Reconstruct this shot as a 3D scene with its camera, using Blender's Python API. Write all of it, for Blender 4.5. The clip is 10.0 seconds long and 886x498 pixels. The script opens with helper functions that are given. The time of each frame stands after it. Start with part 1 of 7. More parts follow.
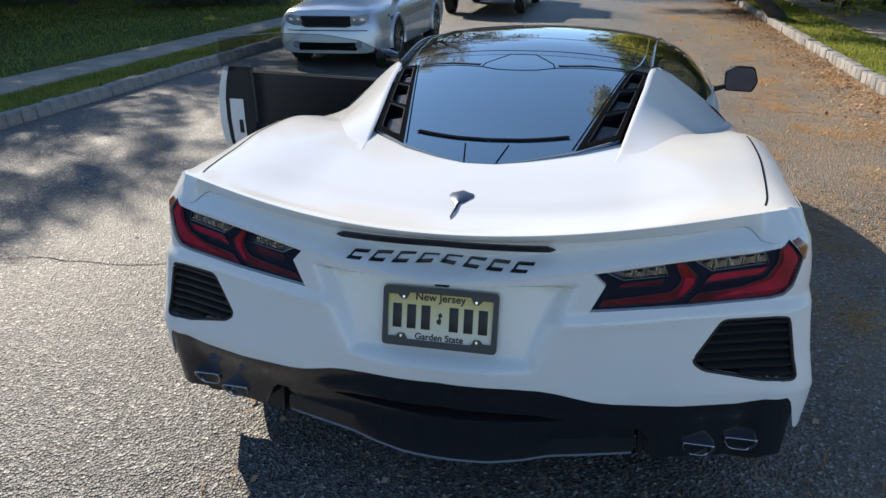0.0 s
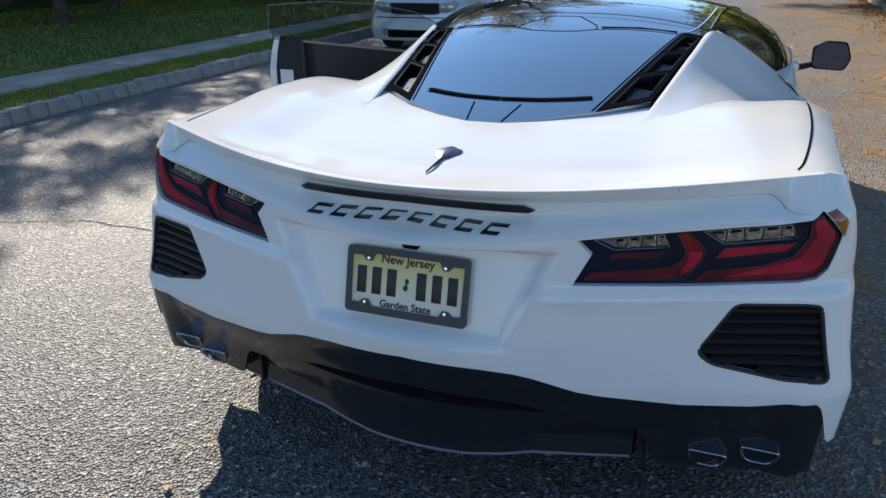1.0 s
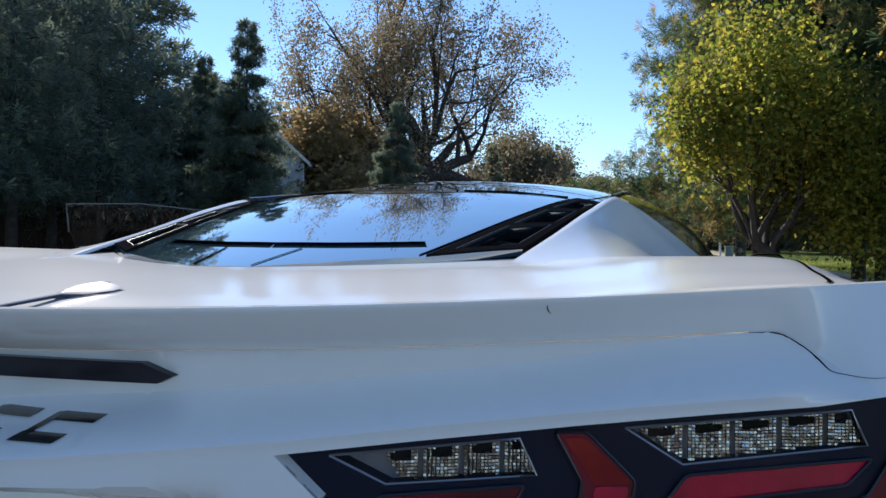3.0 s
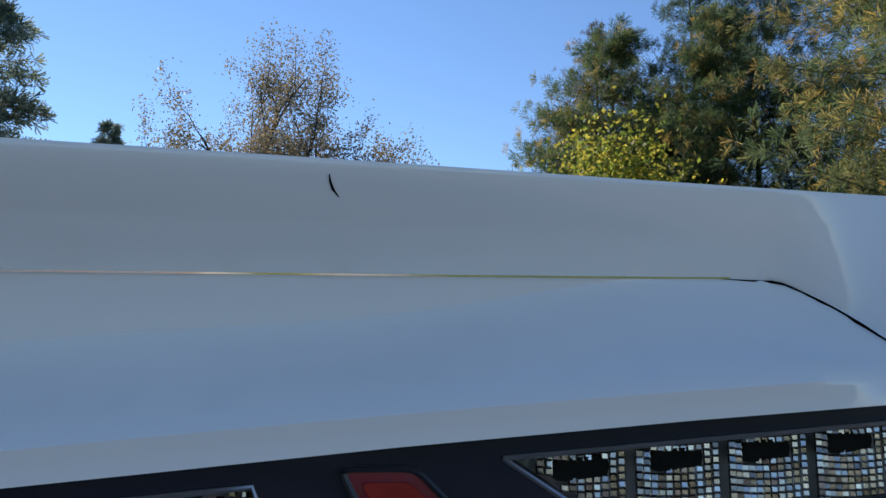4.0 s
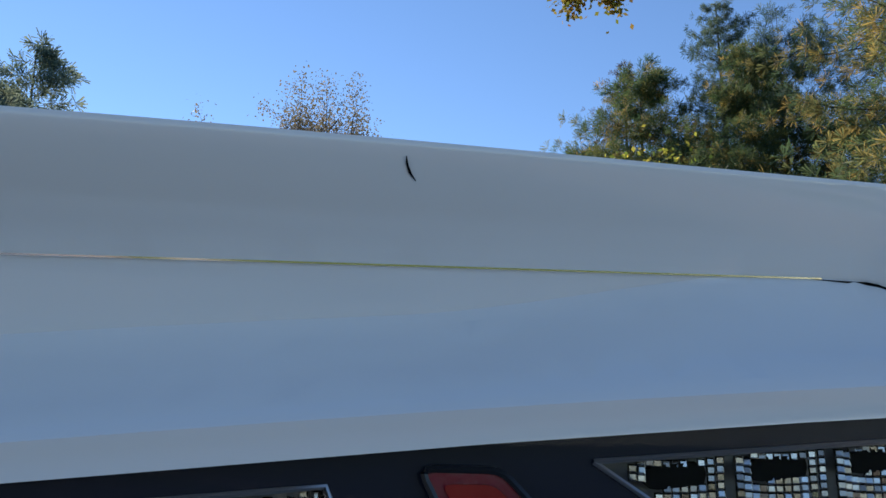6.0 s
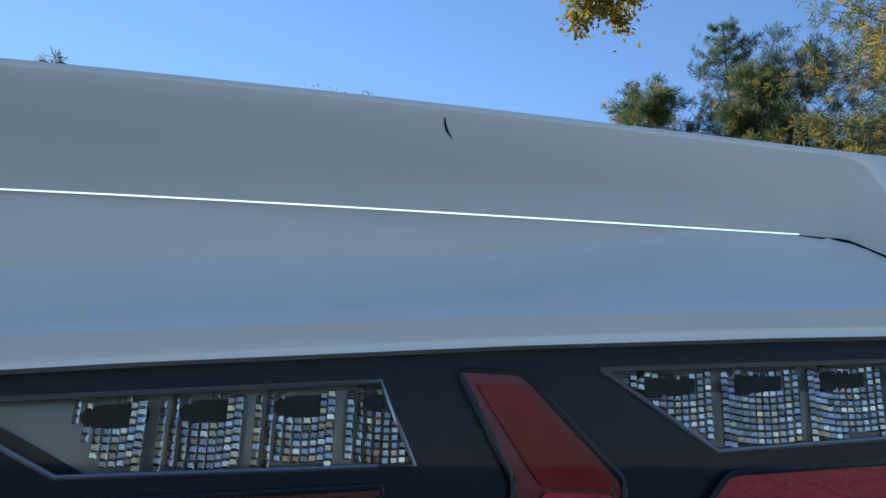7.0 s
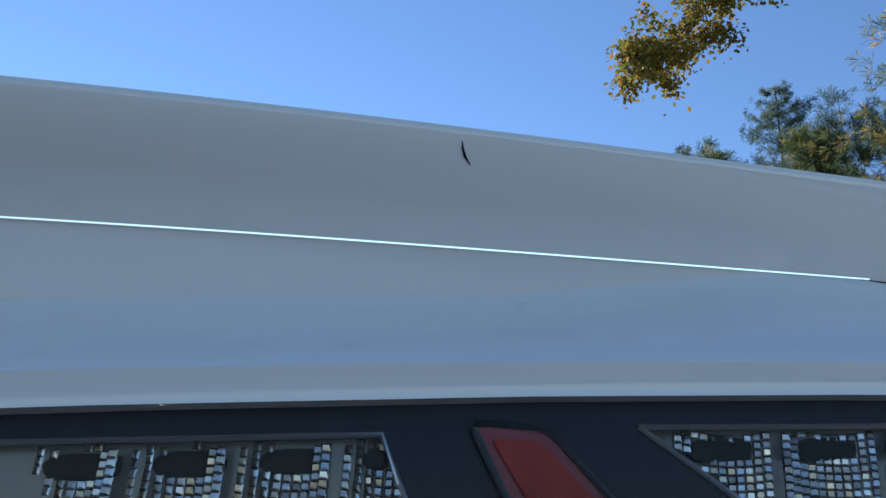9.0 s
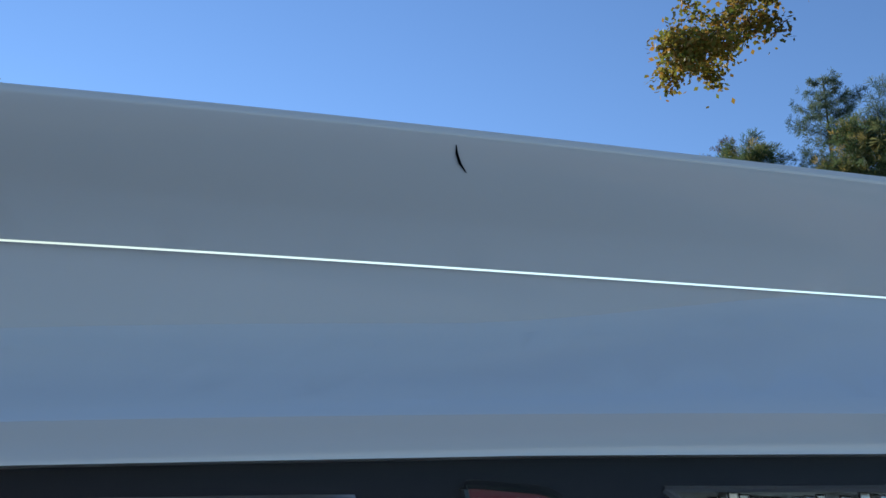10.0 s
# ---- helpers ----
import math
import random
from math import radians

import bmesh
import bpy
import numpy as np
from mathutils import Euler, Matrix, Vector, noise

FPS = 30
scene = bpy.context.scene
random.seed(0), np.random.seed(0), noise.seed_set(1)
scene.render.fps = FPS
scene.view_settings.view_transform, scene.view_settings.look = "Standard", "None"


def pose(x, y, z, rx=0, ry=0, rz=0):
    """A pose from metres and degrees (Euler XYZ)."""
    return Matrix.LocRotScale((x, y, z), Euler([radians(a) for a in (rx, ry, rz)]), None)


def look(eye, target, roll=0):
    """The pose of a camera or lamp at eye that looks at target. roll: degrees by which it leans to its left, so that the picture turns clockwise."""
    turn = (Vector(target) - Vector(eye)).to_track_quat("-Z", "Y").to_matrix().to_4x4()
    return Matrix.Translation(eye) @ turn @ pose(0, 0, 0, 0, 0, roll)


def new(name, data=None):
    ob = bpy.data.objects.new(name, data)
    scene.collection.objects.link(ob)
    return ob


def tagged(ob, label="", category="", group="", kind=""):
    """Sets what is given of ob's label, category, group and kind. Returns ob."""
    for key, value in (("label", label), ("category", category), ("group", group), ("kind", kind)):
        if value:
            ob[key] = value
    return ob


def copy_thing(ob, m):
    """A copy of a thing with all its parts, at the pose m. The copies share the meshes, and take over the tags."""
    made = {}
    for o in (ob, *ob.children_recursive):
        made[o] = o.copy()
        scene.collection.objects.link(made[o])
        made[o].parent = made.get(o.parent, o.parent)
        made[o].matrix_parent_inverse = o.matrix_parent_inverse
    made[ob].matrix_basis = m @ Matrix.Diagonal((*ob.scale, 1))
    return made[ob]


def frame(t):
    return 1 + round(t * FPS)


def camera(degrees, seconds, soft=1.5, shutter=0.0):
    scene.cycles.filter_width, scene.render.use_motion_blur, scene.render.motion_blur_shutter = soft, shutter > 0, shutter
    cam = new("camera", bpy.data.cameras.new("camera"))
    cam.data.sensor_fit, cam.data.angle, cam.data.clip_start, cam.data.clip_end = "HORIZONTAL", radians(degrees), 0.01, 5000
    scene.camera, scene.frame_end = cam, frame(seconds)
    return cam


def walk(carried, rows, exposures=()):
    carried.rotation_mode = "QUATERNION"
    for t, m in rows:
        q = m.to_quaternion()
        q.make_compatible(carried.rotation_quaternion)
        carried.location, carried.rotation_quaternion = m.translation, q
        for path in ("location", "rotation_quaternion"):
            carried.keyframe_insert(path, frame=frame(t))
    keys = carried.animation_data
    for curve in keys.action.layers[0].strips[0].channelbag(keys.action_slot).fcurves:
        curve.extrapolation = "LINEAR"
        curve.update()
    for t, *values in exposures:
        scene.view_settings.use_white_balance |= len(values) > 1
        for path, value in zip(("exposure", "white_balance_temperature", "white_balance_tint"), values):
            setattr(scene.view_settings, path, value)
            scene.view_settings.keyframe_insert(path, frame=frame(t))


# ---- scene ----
# ================= camera and its walk =================
# seconds, x, y, z, yaw, pitch, roll (degrees). The car's tail is at y = 0, it points along +y.
CAM_ROWS = [
    (0, 0.4280, -1.7700, 1.6480, 13.41, -22.28, -0.70),
    (0.5, 0.5460, -1.6030, 1.5500, 17.65, -22.75, -0.90),
    (1, 0.6880, -1.5030, 1.4630, 21.80, -22.17, -1.00),
    (1.5, 0.7560, -1.4290, 1.3720, 25.36, -20.73, -0.90),
    (2, 0.7440, -1.2350, 1.2580, 26.98, -17.95, -0.70),
    (2.5, 0.7010, -0.8900, 1.1510, 23.56, -10.25, -0.50),
    (3, 0.6769, -0.5032, 1.0275, 16.10, -0.72, 0.42),
    (3.2, 0.6728, -0.3897, 0.9903, 13.43, 1.77, 0.57),
    (4.3, 0.6578, -0.1304, 0.9027, 5.78, 9.84, 0.76),
    (4.5, 0.6557, -0.1185, 0.8998, 6.05, 10.53, 0.82),
    (5, 0.6460, -0.1146, 0.8987, 7.30, 11.40, 0.86),
    (5.5, 0.6411, -0.1253, 0.8975, 8.32, 11.42, 1.11),
    (5.7, 0.6408, -0.1326, 0.8975, 8.54, 11.37, 1.17),
    (6.8, 0.6418, -0.1805, 0.8763, 8.96, 11.54, 1.27),
    (7, 0.6385, -0.1887, 0.8585, 9.31, 12.76, 1.55),
    (7.5, 0.6429, -0.2023, 0.8483, 9.53, 14.52, 1.70),
    (8, 0.6456, -0.2030, 0.8374, 10.03, 16.29, 1.99),
    (8.5, 0.6432, -0.2046, 0.8308, 10.25, 17.63, 2.05),
    (9, 0.6450, -0.1539, 0.8572, 13.38, 17.41, 3.18),
    (9.5, 0.6477, -0.1237, 0.8709, 15.73, 17.01, 3.74),
    (10, 0.6509, -0.1161, 0.8779, 16.48, 16.87, 3.93),
]
cam = camera(61.3, 10.0, soft=1.5)


def cam_pose(x, y, z, yaw, pitch, roll):
    return pose(x, y, z, 0, 0, yaw) @ pose(0, 0, 0, 90 + pitch) @ pose(0, 0, 0, 0, 0, roll)


walk(cam, [(r[0], cam_pose(*r[1:])) for r in CAM_ROWS], exposures=[(0, 0.55, 6550, 10), (1.5, 0.58, 6250, 11), (2.5, 0.56, 6150, 11), (3.2, 0.38, 5950, 12), (4.5, 0.26, 6050, 12), (6.8, 0.34, 5950, 11), (8.5, 0.42, 5900, 10), (9.5, 0.16, 5820, 10), (10, 0.10, 5800, 10)])


# ================= world, sun, exposure =================
SUN_AZ, SUN_EL = 45.0, 31.0          # degrees to the left of +y, and above the horizon
sun_dir = Vector((-math.sin(radians(SUN_AZ)) * math.cos(radians(SUN_EL)), math.cos(radians(SUN_AZ)) * math.cos(radians(SUN_EL)), math.sin(radians(SUN_EL))))
world = bpy.data.worlds.new("sky")
scene.world = world
world.use_nodes = True
wn = world.node_tree
sky = wn.nodes.new("ShaderNodeTexSky")
sky.sky_type = "NISHITA"
sky.sun_disc = False
sky.sun_elevation = radians(SUN_EL)
sky.sun_rotation = radians(-SUN_AZ)
sky.altitude, sky.air_density, sky.dust_density, sky.ozone_density = 50, 1.0, 0.0, 4.0
wn.links.new(sky.outputs[0], wn.nodes["Background"].inputs[0])
wn.nodes["Background"].inputs[1].default_value = 0.13
sun = new("sun", bpy.data.lights.new("sun", "SUN"))
sun.data.energy, sun.data.angle, sun.data.color = 5.0, radians(0.53), (1.0, 0.90, 0.75)
sun.matrix_world = look((0, 0, 30), Vector((0, 0, 30)) - sun_dir)


# ================= materials =================
def material(name, color=(0.8, 0.8, 0.8), rough=0.5, metal=0.0, coat=0.0, spec=0.5):
    m = bpy.data.materials.new(name)
    m.use_nodes = True
    b = m.node_tree.nodes["Principled BSDF"]
    b.inputs["Base Color"].default_value = (*color, 1)
    b.inputs["Roughness"].default_value = rough
    b.inputs["Metallic"].default_value = metal
    b.inputs["Coat Weight"].default_value = coat
    b.inputs["Coat Roughness"].default_value = 0.04
    b.inputs["Specular IOR Level"].default_value = spec
    return m


def tex_noise(m, scale, detail=4.0, rough=0.6, coord="Object"):
    n = m.node_tree.nodes
    tc = n.new("ShaderNodeTexCoord")
    t = n.new("ShaderNodeTexNoise")
    t.inputs["Scale"].default_value, t.inputs["Detail"].default_value, t.inputs["Roughness"].default_value = scale, detail, rough
    m.node_tree.links.new(tc.outputs[coord], t.inputs["Vector"])
    return t


def ramp(m, src, stops):
    r = m.node_tree.nodes.new("ShaderNodeValToRGB")
    e = r.color_ramp.elements
    while len(e) < len(stops):
        e.new(0.5)
    for el, (p, c) in zip(e, stops):
        el.position, el.color = p, (*c, 1)
    m.node_tree.links.new(src, r.inputs[0])
    return r


def mixed(m, fac, a, b, blend="MIX"):
    """Mixes two colours (sockets or tuples) by a factor (socket or number)."""
    x = m.node_tree.nodes.new("ShaderNodeMix")
    x.data_type, x.blend_type = "RGBA", blend
    for sock, v in ((x.inputs[0], fac), (x.inputs[6], a), (x.inputs[7], b)):
        if isinstance(v, (int, float)):
            sock.default_value = v
        elif isinstance(v, tuple):
            sock.default_value = (*v, 1)
        else:
            m.node_tree.links.new(v, sock)
    return x.outputs[2]


def to_base(m, sock):
    m.node_tree.links.new(sock, m.node_tree.nodes["Principled BSDF"].inputs["Base Color"])


def to_rough(m, sock):
    m.node_tree.links.new(sock, m.node_tree.nodes["Principled BSDF"].inputs["Roughness"])


def bump(m, height, strength, dist):
    b = m.node_tree.nodes.new("ShaderNodeBump")
    b.inputs["Strength"].default_value, b.inputs["Distance"].default_value = strength, dist
    m.node_tree.links.new(height, b.inputs["Height"])
    m.node_tree.links.new(b.outputs[0], m.node_tree.nodes["Principled BSDF"].inputs["Normal"])


def varied(name, c1, c2, scale, rough=0.8, bump_scale=None, bump_dist=0.01, fine=6.0):
    """Two-scale mottled surface: broad stains and fine grain."""
    m = material(name, c1, rough)
    big = tex_noise(m, scale)
    small = tex_noise(m, scale * fine)
    r1 = ramp(m, big.outputs[0], [(0.35, c1), (0.68, c2)])
    g = ramp(m, small.outputs[0], [(0.3, (0.75, 0.75, 0.75)), (0.7, (1.15, 1.15, 1.15))])
    to_base(m, mixed(m, 1.0, r1.outputs[0], g.outputs[0], "MULTIPLY"))
    bs = tex_noise(m, bump_scale or scale * fine)
    bump(m, bs.outputs[0], 0.6, bump_dist)
    return m


M = {}
M["white"] = material("white_paint", (0.80, 0.80, 0.78), 0.40, 0.0, 0.8)
M["white"].node_tree.nodes["Principled BSDF"].inputs["Specular IOR Level"].default_value = 0.0
film = ramp(M["white"], tex_noise(M["white"], 2.2, 6).outputs[0], [(0.35, (0.715, 0.715, 0.705)), (0.7, (0.750, 0.750, 0.740))])
to_base(M["white"], film.outputs[0])
M["white"].node_tree.nodes["Principled BSDF"].inputs["Coat IOR"].default_value = 1.65
M["white"].node_tree.nodes["Principled BSDF"].inputs["Coat Roughness"].default_value = 0.11
M["white"].node_tree.nodes["Principled BSDF"].inputs["Coat Weight"].default_value = 0.85
M["gloss_black"] = material("gloss_black_trim", (0.010, 0.011, 0.014), 0.22, 0.0, 0.3)
M["satin_black"] = material("satin_black_plastic", (0.018, 0.018, 0.019), 0.42, 0, 0, 0.3)
M["matte_black"] = material("matte_black_plastic", (0.010, 0.010, 0.011), 0.8, 0, 0, 0.0)
M["rubber"] = material("tyre_rubber", (0.02, 0.02, 0.021), 0.8)
M["carbon_blue"] = material("blue_grey_badge_metal", (0.10, 0.11, 0.14), 0.3, 0.8)
M["chrome"] = material("chrome", (0.7, 0.7, 0.72), 0.12, 1.0)
M["steel_dark"] = material("dark_exhaust_steel", (0.42, 0.42, 0.44), 0.22, 1.0)
M["alloy"] = material("wheel_alloy", (0.35, 0.35, 0.36), 0.3, 0.9)
M["dark_glass"] = material("tinted_glass", (0.010, 0.014, 0.020), 0.03, 0.0, 1.0, 0.9)
M["dark_glass"].node_tree.nodes["Principled BSDF"].inputs["Coat IOR"].default_value = 2.3
M["dark_glass"].node_tree.nodes["Principled BSDF"].inputs["Coat Roughness"].default_value = 0.01
# the blue base colour stands in for part of the sky's reflection
M["hatch_glass"] = material("sky_blue_hatch_glass", (0.030, 0.065, 0.095), 0.03, 0.0, 1.0, 0.9)
M["hatch_glass"].node_tree.nodes["Principled BSDF"].inputs["Coat IOR"].default_value = 2.3
M["hatch_glass"].node_tree.nodes["Principled BSDF"].inputs["Coat Roughness"].default_value = 0.01
M["red_lens"] = material("red_lens", (0.55, 0.008, 0.022), 0.25, 0.0, 0.0, 0.3)
M["dark_red_lens"] = material("dark_red_lens", (0.20, 0.005, 0.013), 0.25, 0.0, 0.0, 0.3)
for nm, lo, hi in (("red_lens", (0.24, 0.004, 0.020), (0.50, 0.008, 0.046)), ("dark_red_lens", (0.06, 0.002, 0.009), (0.18, 0.004, 0.022))):
    to_base(M[nm], ramp(M[nm], tex_noise(M[nm], 14, 3).outputs[0], [(0.35, lo), (0.65, hi)]).outputs[0])
    bump(M[nm], tex_noise(M[nm], 220, 2).outputs[0], 0.25, 0.001)
M["bright_red_lens"] = material("bright_red_facet", (0.45, 0.02, 0.02), 0.25, 0.0, 0.0, 0.1)
to_base(M["bright_red_lens"], ramp(M["bright_red_lens"], tex_noise(M["bright_red_lens"], 22, 3).outputs[0], [(0.35, (0.19, 0.010, 0.012)), (0.65, (0.31, 0.024, 0.018))]).outputs[0])
M["amber"] = material("amber_reflector", (0.22, 0.055, 0.012), 0.2, 0.0, 0.6)
M["reflector"] = material("faceted_reflector", (0.95, 0.94, 0.92), 0.16, 0.9)
facet = M["reflector"].node_tree.nodes.new("ShaderNodeNewGeometry")
to_base(M["reflector"], ramp(M["reflector"], facet.outputs["Random Per Island"], [(0.0, (0.20, 0.17, 0.14)), (0.35, (0.32, 0.29, 0.25)), (0.7, (0.42, 0.41, 0.39)), (1.0, (0.58, 0.56, 0.52))]).outputs[0])
M["lamp_grey"] = material("smoked_inner_panel", (0.15, 0.16, 0.18), 0.25, 0.0, 0.5)
M["lamp_black"] = material("lamp_housing", (0.006, 0.010, 0.025), 0.30, 0, 0, 0.12)
M["gap"] = material("panel_gap_shadow", (0.006, 0.006, 0.006), 0.9, 0, 0, 0.0)
M["interior"] = material("black_interior_leather", (0.014, 0.014, 0.015), 0.55)


def pane(name, tint, base=0.03, edge=0.5):
    """Thin clear pane: mostly see-through, with a gloss that grows at grazing angles."""
    m = bpy.data.materials.new(name)
    m.use_nodes = True
    n, l = m.node_tree.nodes, m.node_tree.links
    n.clear()
    out, tr, gl, mx, lw = n.new("ShaderNodeOutputMaterial"), n.new("ShaderNodeBsdfTransparent"), n.new("ShaderNodeBsdfGlossy"), n.new("ShaderNodeMixShader"), n.new("ShaderNodeLayerWeight")
    tr.inputs[0].default_value = (*tint, 1)
    gl.inputs["Roughness"].default_value = 0.0
    pw_, mr = n.new("ShaderNodeMath"), n.new("ShaderNodeMapRange")
    pw_.operation = "POWER"
    pw_.inputs[1].default_value = 4.0
    l.new(lw.outputs["Facing"], pw_.inputs[0])
    l.new(pw_.outputs[0], mr.inputs[0])
    mr.inputs[3].default_value, mr.inputs[4].default_value = base, edge
    l.new(mr.outputs[0], mx.inputs[0])
    l.new(tr.outputs[0], mx.inputs[1])
    l.new(gl.outputs[0], mx.inputs[2])
    l.new(mx.outputs[0], out.inputs[0])
    return m


M["clear"] = pane("clear_lens_window", (0.96, 0.96, 0.97), 0.006, 0.12)
M["cover"] = pane("outer_lamp_cover", (0.96, 0.965, 0.975), 0.006, 0.12)
M["window"] = pane("lightly_tinted_window", (0.50, 0.53, 0.53), 0.04, 0.5)


# ================= builders =================
def mesh_of(name, verts, faces, mat, smooth=True):
    me = bpy.data.meshes.new(name)
    me.from_pydata([tuple(v) for v in verts], [], [tuple(f) for f in faces])
    me.materials.append(mat)
    if smooth:
        me.polygons.foreach_set("use_smooth", [True] * len(me.polygons))
    me.update()
    return me


def part(name, me, parent, label=""):
    """A mesh whose vertices are in world metres, under a thing or one of its parts."""
    ob = new(name, me)
    ob.parent = parent
    if parent.parent is None:
        ob.matrix_parent_inverse = parent.matrix_basis.inverted()
    return tagged(ob, label)


def thing(name, loc, label, category, group="", kind=""):
    e = new(name)
    e.location = loc
    e.empty_display_size = 0.1
    return tagged(e, label, category, group, kind)


def solid(name, me, label, category, group="", kind=""):
    return tagged(new(name, me), label, category, group, kind)


def grid_faces(nu, nv, flip=False, wrap=False):
    f = []
    for i in range(nu - (0 if wrap else 1)):
        for j in range(nv - 1):
            a, b, c, d = i * nv + j, ((i + 1) % nu) * nv + j, ((i + 1) % nu) * nv + j + 1, i * nv + j + 1
            f.append((a, d, c, b) if flip else (a, b, c, d))
    return f


def surf(name, fn, us, vs, mat, flip=False):
    verts = [fn(u, v) for u in us for v in vs]
    return mesh_of(name, verts, grid_faces(len(us), len(vs), flip), mat)


def sharpen(me, degrees=35):
    """Marks edges sharper than an angle, so that smooth shading breaks there."""
    bm = bmesh.new()
    bm.from_mesh(me)
    for e in bm.edges:
        if len(e.link_faces) == 2 and e.calc_face_angle(0) > radians(degrees):
            e.smooth = False
    bm.to_mesh(me)
    bm.free()
    return me


def bm_mesh(name, bm, mat, smooth=True, sharp=35):
    bmesh.ops.recalc_face_normals(bm, faces=bm.faces)
    me = bpy.data.meshes.new(name)
    for f in bm.faces:
        f.smooth = smooth
    for e in bm.edges:
        if len(e.link_faces) == 2 and e.calc_face_angle(0) > radians(sharp):
            e.smooth = False
    bm.to_mesh(me)
    bm.free()
    me.materials.append(mat)
    return me


def add_box(bm, lo, hi, bevel=0.0, m=None):
    lo, hi = Vector(lo), Vector(hi)
    g = bmesh.ops.create_cube(bm, size=1.0)
    vs = g["verts"]
    for v in vs:
        v.co = (lo + hi) / 2 + Vector((v.co.x * (hi.x - lo.x), v.co.y * (hi.y - lo.y), v.co.z * (hi.z - lo.z)))
    if bevel:
        es = list({e for v in vs for e in v.link_edges})
        r = bmesh.ops.bevel(bm, geom=es, offset=bevel, segments=2, affect="EDGES", profile=0.5)
        vs = list({v for f in r["faces"] for v in f.verts} | {v for v in vs if v.is_valid})
    if m is not None:
        bmesh.ops.transform(bm, matrix=m, verts=vs)
    return vs


def box(name, lo, hi, mat, bevel=0.0, m=None):
    bm = bmesh.new()
    add_box(bm, lo, hi, bevel, m)
    return bm_mesh(name, bm, mat)


def add_tube(bm, pts, radii, seg=10, cap=True):
    """A tube through points, with a radius at each."""
    pts = [Vector(p) for p in pts]
    rings = []
    for i, p in enumerate(pts):
        d = (pts[min(i + 1, len(pts) - 1)] - pts[max(i - 1, 0)]).normalized()
        a = d.orthogonal().normalized() if abs(d.z) > 0.9 else d.cross(Vector((0, 0, 1))).normalized()
        b = d.cross(a)
        rings.append([bm.verts.new(p + (a * math.cos(k * math.tau / seg) + b * math.sin(k * math.tau / seg)) * radii[i]) for k in range(seg)])
    for r1, r2 in zip(rings, rings[1:]):
        for k in range(seg):
            bm.faces.new((r1[k], r1[(k + 1) % seg], r2[(k + 1) % seg], r2[k]))
    if cap:
        bm.faces.new(rings[0][::-1])
        bm.faces.new(rings[-1])


def inside(poly, x, y):
    c, j = False, len(poly) - 1
    for i in range(len(poly)):
        (x1, y1), (x2, y2) = poly[i], poly[j]
        if (y1 > y) != (y2 > y) and x < (x2 - x1) * (y - y1) / (y2 - y1) + x1:
            c = not c
        j = i
    return c


def dense(poly, step, closed=True):
    out = []
    n = len(poly)
    for i in range(n if closed else n - 1):
        (x1, y1), (x2, y2) = poly[i], poly[(i + 1) % n]
        k = max(1, int(math.hypot(x2 - x1, y2 - y1) / step))
        out += [(x1 + (x2 - x1) * t / k, y1 + (y2 - y1) * t / k) for t in range(k)]
    if not closed:
        out.append(poly[-1])
    return out


def rounded(poly, r, seg=4):
    """A polygon with its corners rounded."""
    out, n = [], len(poly)
    for i in range(n):
        p, a, b = Vector(poly[i]), Vector(poly[i - 1]), Vector(poly[(i + 1) % n])
        ra = min(r, (a - p).length * 0.45, (b - p).length * 0.45)
        s, e = p + (a - p).normalized() * ra, p + (b - p).normalized() * ra
        for k in range(seg + 1):
            t = k / seg
            q = s * (1 - t) ** 2 + p * 2 * t * (1 - t) + e * t * t
            out.append((q.x, q.y))
    return out


def fill2d(outline, holes, step, lines=()):
    """Triangles that fill a plane outline with holes, fine enough to follow a curved surface."""
    from mathutils.geometry import delaunay_2d_cdt
    loops = [dense(outline, step)] + [dense(h, step) for h in holes]
    pts, edges = [], []
    for lp in loops:
        k = len(pts)
        pts += lp
        edges += [(k + i, k + (i + 1) % len(lp)) for i in range(len(lp))]
    near = set()
    for ln in lines:
        k = len(pts)
        ln = dense(ln, step, False)
        pts += ln
        edges += [(k + i, k + i + 1) for i in range(len(ln) - 1)]
        near |= {(int(x / step * 2 + a), int(y / step * 2 + b)) for x, y in ln for a in (0, 0.5, -0.5) for b in (0, 0.5, -0.5)}
    xs, ys = [p[0] for p in loops[0]], [p[1] for p in loops[0]]
    nx, ny = int((max(xs) - min(xs)) / step), int((max(ys) - min(ys)) / step)
    for i in range(1, nx + 1):
        for j in range(1, ny + 1):
            x, y = min(xs) + (i - 0.5) * step, min(ys) + (j - 0.5) * step
            if (int(x / step * 2), int(y / step * 2)) in near:
                continue
            if inside(loops[0], x, y) and not any(inside(h, x, y) for h in loops[1:]):
                pts.append((x, y))
    vs, es, fs, *_ = delaunay_2d_cdt([Vector(p) for p in pts], edges, [], 0, 1e-6)
    keep = []
    for f in fs:
        cx, cy = sum(vs[i].x for i in f) / len(f), sum(vs[i].y for i in f) / len(f)
        if inside(loops[0], cx, cy) and not any(inside(h, cx, cy) for h in loops[1:]):
            keep.append(tuple(f))
    return [(v.x, v.y) for v in vs], keep


